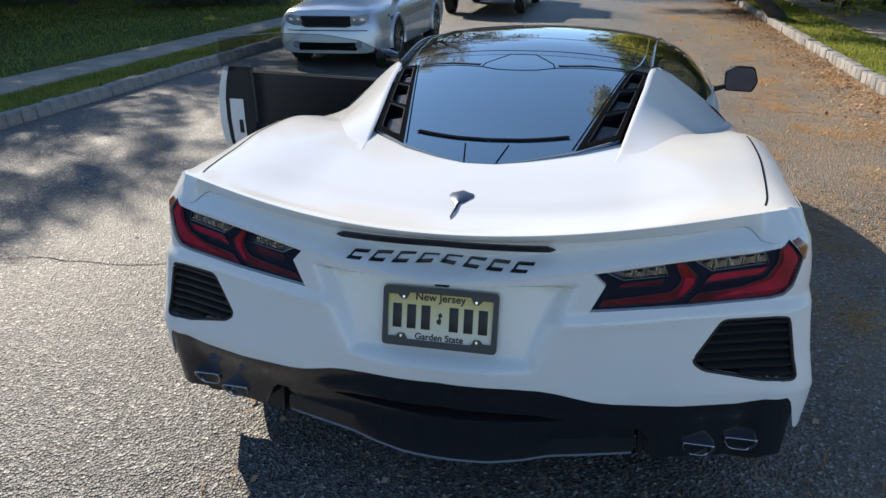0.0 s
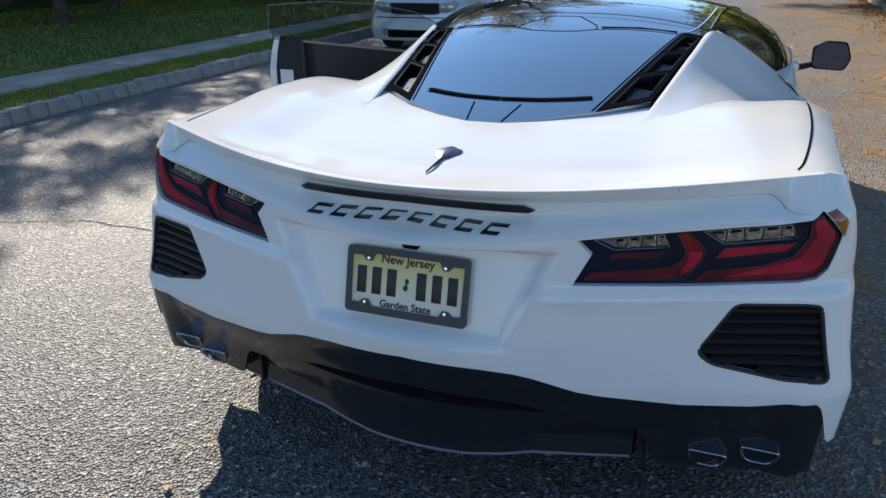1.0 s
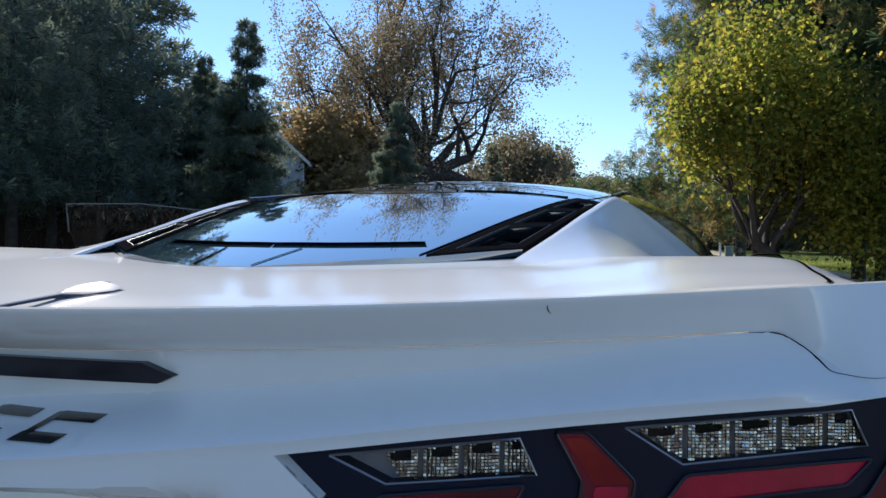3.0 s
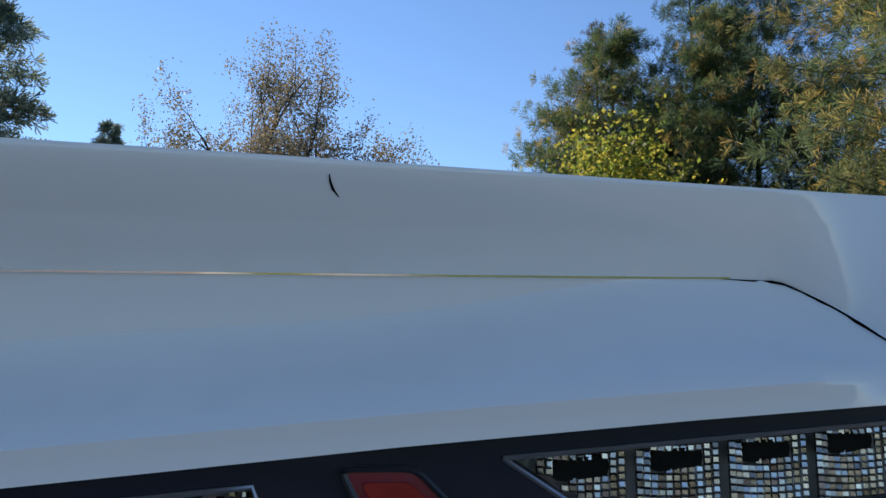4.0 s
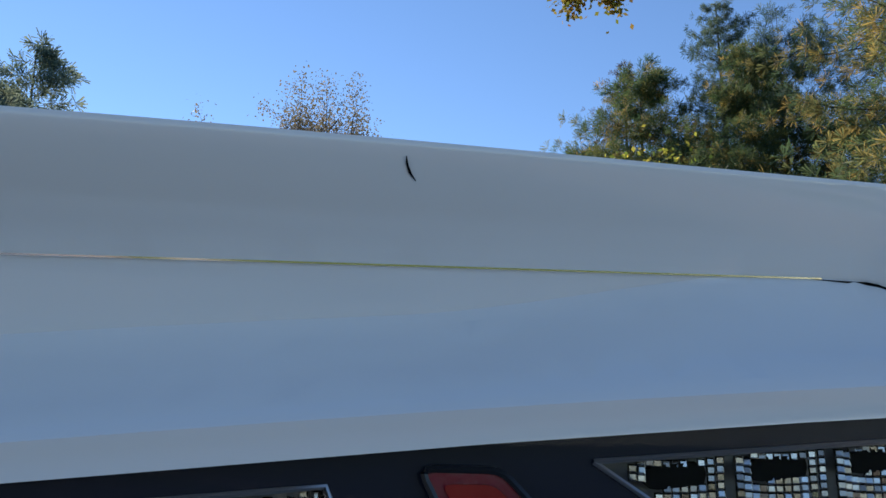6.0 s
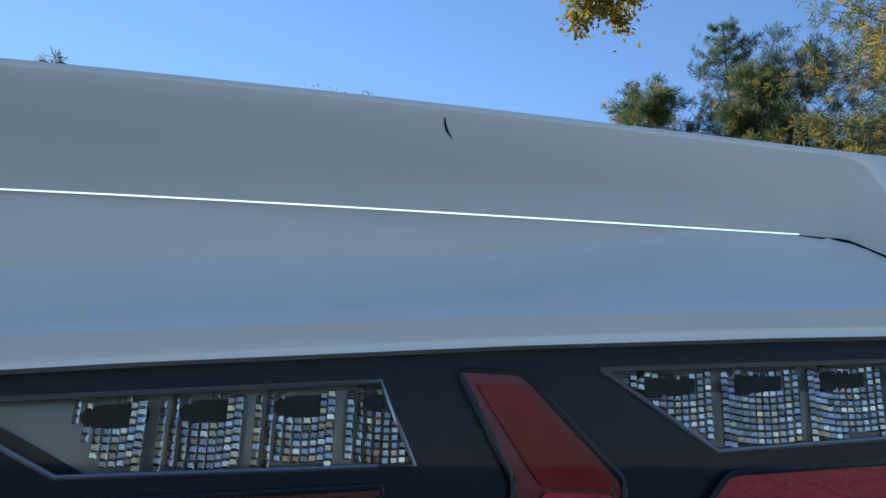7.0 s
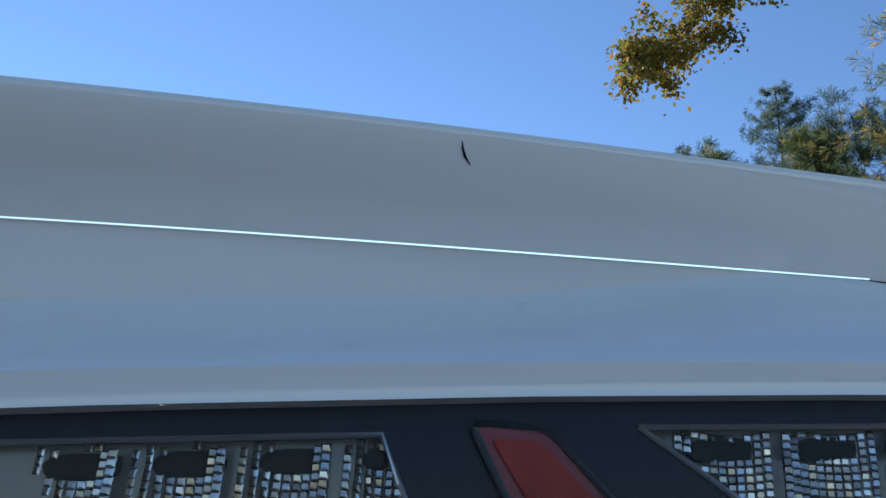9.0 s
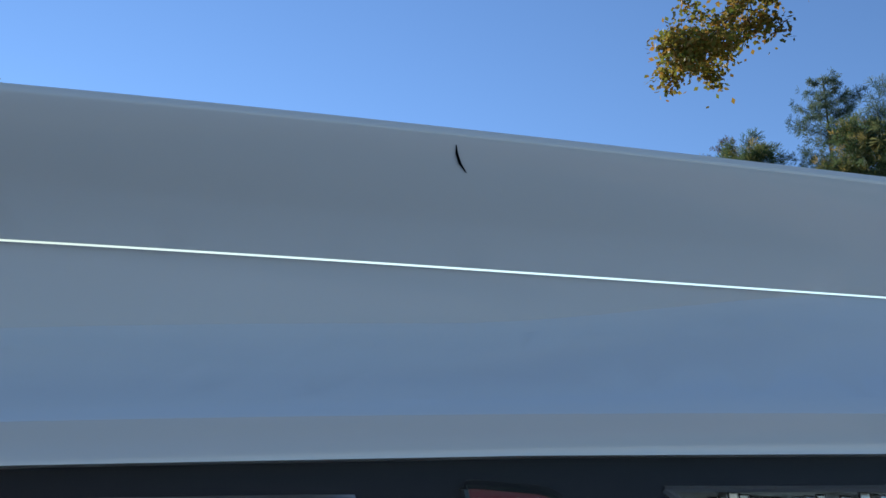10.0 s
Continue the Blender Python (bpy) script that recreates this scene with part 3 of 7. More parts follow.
def tail_lamp(sg):
    lamp = part("tail_lamp", plate2d("tail_lamp", flip(LAMP, sg), shell, M["lamp_black"], 0.02, -0.016, 0.014, [flip(LENS_A, sg), flip(LENS_B, sg)], Vector((0, 1, 0)), 30), white_car, "dark smoked tail lamp with red hooked light bars")
    for poly, nm, mat, lift in ((BAR_A, "light_bar", "dark_red_lens", -0.0145), (BAR_B, "light_bar", "red_lens", -0.0145), (HOOK_A, "light_guide", "dark_red_lens", -0.0135), (HOOK_B, "light_guide", "dark_red_lens", -0.0135)):
        part(nm, plate2d(nm, flip(rounded(poly, 0.004, 3), sg), shell, M[mat], 0.003, lift, 0.012, [], Vector((0, 1, 0)), 30), lamp, "deep red translucent plastic")
    # brighter core of the outer hook
    core = [(0.872, 0.898), (0.890, 0.908), (0.925, 0.866), (0.902, 0.80), (0.884, 0.785), (0.70, 0.772), (0.78, 0.792), (0.856, 0.815), (0.882, 0.868)]
    part("light_core", plate2d("light_core", flip(rounded(core, 0.006, 3), sg), shell, M["red_lens"], 0.002, -0.0125, 0.012, [], Vector((0, 1, 0)), 30), lamp, "brighter red core")
    # flat plates: the prism's brighter facets are put into their colour
    ridge = [(0.6065, 0.8720), (0.622, 0.8718), (0.657, 0.8370), (0.655, 0.8345), (0.6305, 0.8350)]
    lower = [(0.6305, 0.8335), (0.656, 0.8330), (0.652, 0.8110), (0.627, 0.7830), (0.612, 0.7790), (0.6275, 0.8130)]
    part("light_facet", plate2d("light_facet", flip(rounded(lower, 0.003, 3), sg), shell, M["red_lens"], 0.002, -0.0118, 0.012, [], Vector((0, 1, 0)), 30), lamp, "flat crimson plate with the lower facet's brightness in its colour")
    part("light_facet", plate2d("light_facet", flip(rounded(ridge, 0.003, 3), sg), shell, M["bright_red_lens"], 0.002, -0.0118, 0.012, [], Vector((0, 1, 0)), 30), lamp, "flat orange-red plate with the lit facet's brightness in its colour")
    for poly, start, pitch, cols in ((LENS_A, 0.4690, 0.0305, 9), (LENS_B, 0.6640, 0.0368, 11)):
        part("reflector", reflector_mesh(poly, sg, start, pitch, cols), lamp, "silver faceted reflector")
        back = plate2d("lamp_back", flip(poly, sg), shell, M["lamp_grey"], 0.002, -0.032, 0.012)
        part("lamp_back", back, lamp)
        (x0, z0), (x1, z1), (x2, z2), (x3, z3) = poly
        for k in range(4 if poly is LENS_A else 5):
            xs, wide_k = start + k * pitch + 0.0072, pitch / 0.0305
            q = []
            for dx, dz in ((0.0, -0.0112), (0.0165, -0.0108), (0.0165, -0.0034), (0.003, -0.0030), (-0.0035, -0.0058)):
                q.append((xs + dx * wide_k, lerp(z0, z1, (xs + dx * wide_k - x0) / (x1 - x0)) + dz))
            q = [(min(x, x1 - 0.001), z) for x, z in q]
            part("led_slot", plate2d("led_slot", flip(rounded(q, 0.003, 2), sg), shell, M["matte_black"], 0.006, -0.024, 0.02), lamp)
        part("clear_window", plate2d("clear_window", flip(poly, sg), shell, M["clear"], 0.001, -0.0165, 0.014), lamp, "clear smoked window")
        # slim bright frame round the window
        lp = dense(poly, 0.012)
        bm = bmesh.new()
        pts = [Vector((sg * x, rear_y(x, z) + 0.0155, z)) for x, z in lp]
        add_tube(bm, pts + [pts[0]], [0.0010] * (len(pts) + 1), 6, False)
        part("window_rim", bm_mesh("window_rim", bm, M["alloy"]), lamp)
    for poly in (HOOK_A, HOOK_B, BAR_A, BAR_B):
        # raised bezel line round each light bar
        bm = bmesh.new()
        pts = [shell(sg * x, z) + Vector((0, 0.0128, 0)) for x, z in dense(rounded(poly, 0.004, 3), 0.01)]
        add_tube(bm, pts + [pts[0]], [0.0013] * (len(pts) + 1), 6, False)
        part("bezel", bm_mesh("bezel", bm, M["bezel"]), lamp)
    part("lamp_cover", plate2d("lamp_cover", flip(LAMP, sg), shell, M["cover"], 0.003, -0.001, 0.014), lamp, "clear outer lamp cover")
    amber = [(0.951, 0.862), (0.900, 0.920), (0.93, 0.925), (0.965, 0.895)]
    part("side_marker", plate2d("side_marker", flip(amber, sg), shell, M["amber"], 0.003, 0.0015, 0.012), lamp, "dark amber side marker")
    return lamp


for sg in (1, -1):
    tail_lamp(sg)


# ---- bumper vents ----
def bumper_vent(sg):
    vent = part("bumper_vent", plate2d("bumper_vent", flip(VENT, sg), shell, M["matte_black"], 0.004, -0.030, 0.02), white_car, "black slatted bumper vent")
    bm = bmesh.new()
    pts = [shell(sg * x, z) + Vector((0, 0.004, 0)) for x, z in dense(VENT, 0.012)]
    add_tube(bm, pts + [pts[0]], [0.0055] * (len(pts) + 1), 8, False)
    part("vent_rim", bm_mesh("vent_rim", bm, M["satin_black"]), vent)
    for k in range(7):
        z = 0.555 + k * 0.0245
        xs = [x for x in span(0.66, 0.93, 80) if inside(VENT, x, z)]
        if len(xs) < 4:
            continue
        vs = []
        for x in span(xs[0], xs[-1], 14):
            for dy, dz in ((0.004, -0.005), (0.002, 0.004), (0.026, 0.014), (0.028, 0.006)):
                vs.append(shell(sg * x, z) + Vector((0, dy + 0.003, dz)))
        fs = []
        for i in range(13):
            for j in range(4):
                fs.append((i * 4 + j, (i + 1) * 4 + j, (i + 1) * 4 + (j + 1) % 4, i * 4 + (j + 1) % 4))
        part("slat", sharpen(mesh_of("slat", vs, fs, M["satin_black"])), vent)


for sg in (1, -1):
    bumper_vent(sg)

# ---- high brake light and the raised script strip under the lip ----
STOP = [(-0.298, 0.926), (-0.276, 0.937), (0.276, 0.937), (0.298, 0.926), (0.284, 0.919), (-0.284, 0.919)]
STOP = [(x, z - 0.011 + 0.004 * (1 - (x / 0.28) ** 2)) for x, z in dense(STOP, 0.03)]
part("brake_light", plate2d("brake_light", STOP, shell, material("smoked_red_plastic", (0.014, 0.011, 0.015), 0.30, 0, 0.12, 0.25), 0.03, 0.009, 0.012), white_car, "long slim smoked centre brake light")
for k in range(8):
    # script on the tail, kept as plain slanted bars
    x0 = -0.247 + k * 0.0633
    me = []
    for za, zb, xa, xb in ((0.8800, 0.8845, 0.006, 0.047), (0.8690, 0.8735, 0.0, 0.041)):
        sk = lambda x, z: x + (z - 0.8765) * 0.9
        me.append([(sk(x0 + xa, za), za), (sk(x0 + xb, za), za), (sk(x0 + xb, zb), zb), (sk(x0 + xa, zb), zb)])
    bar_a = part("script_bar", plate2d("script_bar", me[0], shell, M["gloss_black"], 0.003, 0.003, 0.02), white_car)
    bar_b = part("script_bar", plate2d("script_bar", me[1], shell, M["gloss_black"], 0.003, 0.003, 0.02), white_car)
    st = [(sk(x0 + 0.002, 0.8695), 0.8695), (sk(x0 + 0.009, 0.8695), 0.8695), (sk(x0 + 0.009, 0.8840), 0.8840), (sk(x0 + 0.002, 0.8840), 0.8840)]
    part("script_bar", plate2d("script_bar", st, shell, M["gloss_black"], 0.003, 0.003, 0.02), white_car)


# ---- deck badge, kept as a plain kite with a tail ----
def deck_badge():
    vs = []
    rows = [(0.112, 0.0025, 0.003), (0.215, 0.006, 0.004), (0.232, 0.020, 0.005), (0.262, 0.036, 0.006), (0.285, 0.034, 0.006), (0.300, 0.003, 0.004)]
    for y, w, h in rows:
        for x, k in ((-w, 0.1), (-w * 0.5, 0.9), (0, 1.25), (w * 0.5, 0.9), (w, 0.1)):
            xx = x + 0.06 * (y - 0.2) * 0.1
            vs.append(on_deck(xx, y) + Vector((0, 0, 0.002 + h * k)))
    part("badge", sharpen(mesh_of("badge", vs, grid_faces(len(rows), 5, True), M["carbon_blue"]), 20), white_car, "dark metal kite-shaped badge")


deck_badge()


# ---- number plate ----
def number_plate():
    tilt = math.atan2(0.0415, 0.157)
    base = Matrix.Translation((0, -0.0225, 0.7065)) @ pose(0, 0, 0, 90 - math.degrees(tilt), 0, 0)   # local x right, y up, z towards the viewer
    plate = thing("number_plate", (0, -0.0225, 0.7065), "yellow and cream number plate in a black frame", "number plate")
    m = material("plate_paint", (0.8, 0.7, 0.3), 0.35)
    tc, sep = m.node_tree.nodes.new("ShaderNodeTexCoord"), m.node_tree.nodes.new("ShaderNodeSeparateXYZ")
    m.node_tree.links.new(tc.outputs["Generated"], sep.inputs[0])
    g = ramp(m, sep.outputs[2], [(0.12, (0.72, 0.70, 0.62)), (0.45, (0.72, 0.66, 0.45)), (0.95, (0.66, 0.50, 0.12))])
    to_base(m, g.outputs[0])
    ink = material("plate_ink", (0.012, 0.012, 0.012), 0.4)
    face = part("plate", box("plate", (-0.152, -0.076, -0.002), (0.152, 0.076, 0.0015), m, 0.001, base), plate, "yellow fading to cream enamel")
    out = rounded([(-0.159, -0.0825), (0.159, -0.0825), (0.159, 0.0825), (-0.159, 0.0825)], 0.012, 4)
    hole = [(-0.144, -0.058), (-0.122, -0.058), (-0.112, -0.048), (-0.098, -0.048), (-0.088, -0.064), (0.088, -0.064), (0.098, -0.048), (0.112, -0.048), (0.122, -0.058), (0.144, -0.058),
            (0.146, 0.060), (0.118, 0.060), (0.106, 0.048), (0.094, 0.048), (0.084, 0.067), (-0.084, 0.067), (-0.094, 0.048), (-0.106, 0.048), (-0.118, 0.060), (-0.146, 0.060)]
    frame_black = material("plate_frame_plastic", (0.035, 0.036, 0.04), 0.38)
    part("plate_frame", plate2d("plate_frame", out, lambda x, y: base @ Vector((x, y, 0.007)), frame_black, 0.009, 0, 0.02, [hole], (base.to_3x3() @ Vector((0, 0, -1))).normalized(), 30), plate, "black plastic plate frame")
    for x, y in ((-0.100, 0.055), (0.100, 0.055), (-0.105, -0.054), (0.105, -0.054)):
        bm = bmesh.new()
        bmesh.ops.create_cone(bm, cap_ends=True, segments=14, radius1=0.0048, radius2=0.0036, depth=0.003, matrix=base @ Matrix.Translation((x, y, 0.0085)))
        part("screw", bm_mesh("screw", bm, M["chrome"]), plate)
    # the registration itself is kept as plain bars
    for k, x in enumerate((-0.119, -0.079, -0.039, 0.039, 0.079, 0.119)):
        part("plain_bar", box("plain_bar", (x - 0.0125, -0.033, 0.0015), (x + 0.0125, 0.034, 0.003), ink, 0.001, base), face)
    part("emblem", plate2d("emblem", [(-0.006, -0.014), (0.002, -0.016), (0.005, -0.006), (0.002, 0.002), (0.008, 0.008), (0.002, 0.017), (-0.004, 0.012), (-0.002, 0.0), (-0.009, -0.006)], lambda x, y: base @ Vector((x, y, 0.003)), ink, 0.001, 0, 0.02), face)
    for body, y, size in (("New Jersey", 0.0475, 0.0265), ("Garden State", -0.0615, 0.0225)):
        cu = bpy.data.curves.new("plate_lettering", "FONT")
        cu.body, cu.size, cu.align_x, cu.extrude, cu.offset = body, size * 1.12, "CENTER", 0.0004, 0.0006
        cu.materials.append(ink)
        ob = new("plate_lettering", cu)
        ob.parent = plate
        ob.matrix_parent_inverse = plate.matrix_basis.inverted()
        ob.matrix_basis = base @ Matrix.Translation((0, y, 0.0022))


number_plate()
part("camera_pod", plate2d("camera_pod", [(-0.030, 0.806), (0.030, 0.806), (0.018, 0.789), (-0.018, 0.789)], shell, M["matte_black"], 0.004, 0.006, 0.01), white_car, "small black camera pod above the plate")
strip("panel_gap", [shell(x, 0.806) for x in span(-0.085, 0.085, 8)], 0.003, M["gap"], white_car, 0.001, Vector((0, -1, 0)))


# ---- scuff on the tail lip ----
def scuff():
    pts = [(0.5925, 0.9762), (0.5925, 0.9738), (0.5932, 0.9712), (0.5948, 0.9690)]
    vs = []
    for (x, z), w in zip(pts, (0.00015, 0.0004, 0.0005, 0.0002)):
        vs += [shell(x - w, z) + Vector((0, -0.0006, 0)), shell(x + w, z) + Vector((0, -0.0006, 0))]
    part("scuff", mesh_of("scuff", vs, [(0, 1, 3, 2), (2, 3, 5, 4), (4, 5, 7, 6)], M["matte_black"]), white_car, "short black scuff in the paint")


scuff()
# mirror strip added along the crease; it stands in for a bright glint
glint_pts = [shell(x, crease(x)) for x in span(-0.752, 0.752, 110)]
GLINT_TILT = 0.117                 # leans forward, so that it mirrors the pale sky low behind the car
part("lip_glint_strip", mesh_of("lip_glint_strip", [p + Vector((0, dy, dz)) for p in glint_pts for dy, dz in ((-0.0016 - 0.0007 * GLINT_TILT, 0.0003), (-0.0016, -0.0004))], grid_faces(110, 2, True), material("glint_strip_metal", (1.0, 0.95, 0.88), 0.06, 1.0)), white_car, "thin mirror strip added for the bright glint under the tail lip")
for sg in (1, -1):
    # the spoiler's end: a dark joint that curls down from the crease
    end = curve2([(0.748, crease(0.748) - 0.0004), (0.772, crease(0.772) - 0.001), (0.792, 0.941), (0.806, 0.930), (0.816, 0.921), (0.842, 0.918), (0.866, 0.920)], 30)
    strip("panel_gap", [shell(sg * x, z) for x, z in end], lambda t: pw([(0, 0.0002), (0.22, 0.0016), (0.45, 0.0018), (0.65, 0.0007), (1, 0.0003)], t), M["gap"], white_car, 0.0018, Vector((0, -1, 0)))


# ---- black lower trim, diffuser, exhausts ----
def trim_surf(s, z):
    p = shell(s, z)
    e = black_edge(s)
    t = smooth01((e - z) / 0.10)
    near = 1 - 0.8 * smooth01((abs(s) - 0.84) / 0.07)
    return Vector((p.x * (1 - 0.012 * t * near), p.y + (0.006 + 0.024 * t) * near, z))


def trim_low(s):
    return lerp(black_edge(s) - 0.105, 0.272, smooth01((abs(s) - 0.56) / 0.06))


def lower_trim():
    up = [(s, black_edge(s) + 0.004) for s in span(-0.905, 0.905, 120)]
    low = [(s, trim_low(s)) for s in span(0.935, -0.935, 100)]
    part("lower_trim", plate2d("lower_trim", up + [(0.930, 0.44)] + low + [(-0.930, 0.44)], trim_surf, M["gloss_black"], 0.012, 0, 0.025), white_car, "glossy black lower bumper trim")
    vs = []
    for s in span(-0.93, 0.93, 80):
        p = trim_surf(s, trim_low(s))
        vs += [p, p + Vector((0, 0.035, 0.006)), p + Vector((0, 0.11, -0.015)), p + Vector((0, 0.12, -0.10)), p + Vector((0, 0.22, -0.17))]
    part("trim_underside", sharpen(mesh_of("trim_underside", vs, grid_faces(80, 5), M["satin_black"])), white_car)


lower_trim()


def diffuser():
    # profile from the ledge over the lip to the underside
    prof = [(0.085, 0.410), (0.012, 0.388), (0.000, 0.378), (0.000, 0.362), (0.022, 0.300), (0.016, 0.232), (0.035, 0.222), (0.5, 0.19)]
    xs = span(-0.545, 0.545, 61)

    def f(x, k):
        y, z = prof[k]
        drop = 0.016 * smooth01((abs(x) - 0.20) / 0.12) * (1 if k >= 5 else 0) - 0.008 * smooth01((0.22 - abs(x)) / 0.1) * (1 if k >= 5 else 0)
        return (x, 0.85 * tail_y(x) + 0.062 + y, z + drop)
    me = surf("diffuser", f, xs, range(len(prof)), M["gloss_black"])
    d = part("diffuser", sharpen(me, 25), white_car, "black rear diffuser with a ledge")
    for sg in (1, -1):
        y0 = 0.85 * tail_y(0.55) + 0.062
        bm = bmesh.new()
        vv = [bm.verts.new((sg * x, y, z)) for x, y, z in ((0.545, y0 + 0.09, 0.412), (0.548, y0 + 0.0, 0.375), (0.562, y0 + 0.012, 0.235), (0.556, y0 + 0.16, 0.225))]
        w2 = [bm.verts.new(v.co + Vector((sg * 0.012, 0.004, 0))) for v in vv]
        bm.faces.new(vv)
        bm.faces.new(w2[::-1])
        for k in range(4):
            bm.faces.new((vv[k], vv[(k + 1) % 4], w2[(k + 1) % 4], w2[k]))
        part("fin", bm_mesh("fin", bm, M["satin_black"]), d)
    strip("lip_edge", [Vector(f(x, 5)) + Vector((0, -0.002, 0)) for x in span(-0.54, 0.54, 60)], 0.006, M["lamp_grey"], d, 0.0, Vector((0, -0.7, 0.7)))


diffuser()


def exhaust_tip(x, y, z, sg):
    prof = rounded([(-0.042, 0.026), (0.042, 0.026), (0.046, 0.008), (0.030, -0.028), (-0.030, -0.028), (-0.046, 0.008)], 0.018, 4)
    vs = []
    for sc, dy in ((0.80, 0.07), (0.80, 0.006), (0.90, -0.004), (1.0, -0.006), (1.03, 0.0), (1.03, 0.05)):
        vs += [(sg * (x + px * sc), y + dy + (0.022 * (0.026 - pz) / 0.05 if dy < 0.05 else 0), z + pz * sc) for px, pz in prof]
    n = len(prof)
    fs = [(r * n + i, r * n + (i + 1) % n, (r + 1) * n + (i + 1) % n, (r + 1) * n + i) for r in range(5) for i in range(n)]
    tip = part("exhaust_tip", mesh_of("exhaust_tip", vs, fs, M["steel_dark"]), white_car, "dark chromed exhaust tip")
    part("bore", mesh_of("bore", [vs[i] for i in range(n)], [tuple(range(n))], M["matte_black"]), tip)


for sg in (1, -1):
    exhaust_tip(0.722, 0.102, 0.296, sg)
    exhaust_tip(0.838, 0.132, 0.312, sg)
part("underbody", box("underbody", (-0.86, 0.42, 0.15), (0.86, 4.2, 0.36), M["matte_black"], 0.03), white_car)


# ---- greenhouse ----
def roof_z(x, y):
    c = spl([(0.50, 0.973), (0.56, 0.985), (0.79, 1.031), (1.15, 1.105), (1.5, 1.170), (1.9, 1.222), (2.25, 1.236), (2.6, 1.215), (3.0, 1.10), (3.45, 0.93), (3.6, 0.88)], y)
    half = spl([(0.5, 0.6), (1.5, 0.62), (2.2, 0.64), (2.8, 0.70), (3.5, 0.80)], y)
    t = min(1.2, abs(x) / half)
    return c - 0.055 * t ** 2 - 0.03 * t ** 6 * smooth01((y - 1.2) / 0.5)


def on_roof(x, y):
    return Vector((x, y, roof_z(x, y)))


LOUV = [(0.306, 0.703), (0.440, 0.840), (0.537, 1.540), (0.470, 1.528)]


def cell(a, b, pad):
    """One opening of the louvre panel, between two fractions of its length."""
    (x0, y0), (x1, y1), (x2, y2), (x3, y3) = LOUV
    q = []
    for u, t in ((pad, a), (1 - pad, a), (1 - pad, b), (pad, b)):
        q.append((lerp(lerp(x0, x3, t), lerp(x1, x2, t), u), lerp(lerp(y0, y3, t), lerp(y1, y2, t), u)))
    return rounded(q, 0.012, 3)


CELLS = [cell(a, b, 0.13) for a, b in ((0.05, 0.36), (0.39, 0.66), (0.69, 0.96))]
down = Vector((0, 0, -1))
HATCH = [(-0.053, 0.548), (0.053, 0.548), (0.16, 0.60), (0.302, 0.695), (0.440, 0.835), (0.542, 1.555), (0.548, 1.60), (-0.548, 1.60), (-0.542, 1.555), (-0.440, 0.835), (-0.302, 0.695), (-0.16, 0.60)]
hatch = part("rear_hatch", plate2d("rear_hatch", HATCH, on_roof, M["hatch_glass"], 0.012, 0, 0.03, CELLS + [mirror(c) for c in CELLS], down, 30), white_car, "black glass engine hatch reflecting the sky")
ROOF = [(-0.548, 1.606), (0.548, 1.606), (0.575, 2.0), (0.595, 2.45), (0.50, 2.56), (0.0, 2.60), (-0.50, 2.56), (-0.595, 2.45), (-0.575, 2.0)]
roof = part("roof_panel", plate2d("roof_panel", ROOF, on_roof, M["dark_glass"], 0.012, 0, 0.04, [], down, 30), white_car, "glossy black removable roof panel")
SCREEN = [(-0.50, 2.568), (0.0, 2.608), (0.50, 2.568), (0.60, 2.47), (0.70, 2.95), (0.80, 3.38), (0.45, 3.52), (-0.45, 3.52), (-0.80, 3.38), (-0.70, 2.95), (-0.60, 2.47)]
part("windscreen", plate2d("windscreen", [(x, y) for x, y in SCREEN], on_roof, M["dark_glass"], 0.01, 0, 0.05, [], down, 30), white_car)
for sg in (1, -1):
    lv = part("louvre", plate2d("louvre", flip([LOUV[0], LOUV[1], LOUV[2], LOUV[3]], sg), lambda x, y: on_roof(x, y) + Vector((0, 0, -0.035)), M["matte_black"], 0.004, 0, 0.04, [], down), white_car, "black engine louvre with mesh inserts")
    part("louvre_surround", plate2d("louvre_surround", flip([(0.300, 0.700), (0.442, 0.838), (0.540, 1.545), (0.466, 1.53)], sg), on_roof, M["matte_black"], 0.03, 0.003, 0.03, [flip(c, sg) for c in CELLS], down, 30), lv)
    for c in CELLS:
        cx, cy = sum(p[0] for p in c) / len(c), sum(p[1] for p in c) / len(c)
        for k in range(12):
            a, b = -0.085 + k * 0.011, -0.082 + k * 0.011
            x0 = cx - 0.048
            vs = [on_roof(sg * (x0 + u * 0.075 + t * 0.14), cy + t) + Vector((0, 0, -0.022)) for t, u in ((a, 0), (b, 0), (b, 1), (a, 1))]
            part("mesh_rib", mesh_of("mesh_rib", vs, [(0, 1, 2, 3)], M["alloy"], False), lv)
        bm = bmesh.new()
        pts = [on_roof(sg * x, y) + Vector((0, 0, -0.001)) for x, y in dense(c, 0.03)]
        add_tube(bm, pts + [pts[0]], [0.004] * (len(pts) + 1), 6, False)
        part("cell_rim", bm_mesh("cell_rim", bm, M["satin_black"]), lv)
    strip("panel_gap", [on_roof(sg * lerp(0.288, 0.458, t), lerp(0.70, 1.53, t)) for t in span(0, 1, 16)], 0.005, M["gap"], white_car)
    strip("roof_trim", [on_roof(sg * x, y) + Vector((0, 0, 0.001)) for x, y in curve2([(0.475, 1.545), (0.50, 1.62), (0.528, 1.80), (0.545, 2.1), (0.555, 2.4)])], 0.006, M["chrome"], white_car)


def seam(pts, w=0.006):
    full = curve2(pts)
    strip("panel_gap", [on_roof(x, y) for x, y in full], w, M["gap"], white_car)
    strip("panel_gap", [on_roof(-x, y) for x, y in reversed(full)], w, M["gap"], white_car)


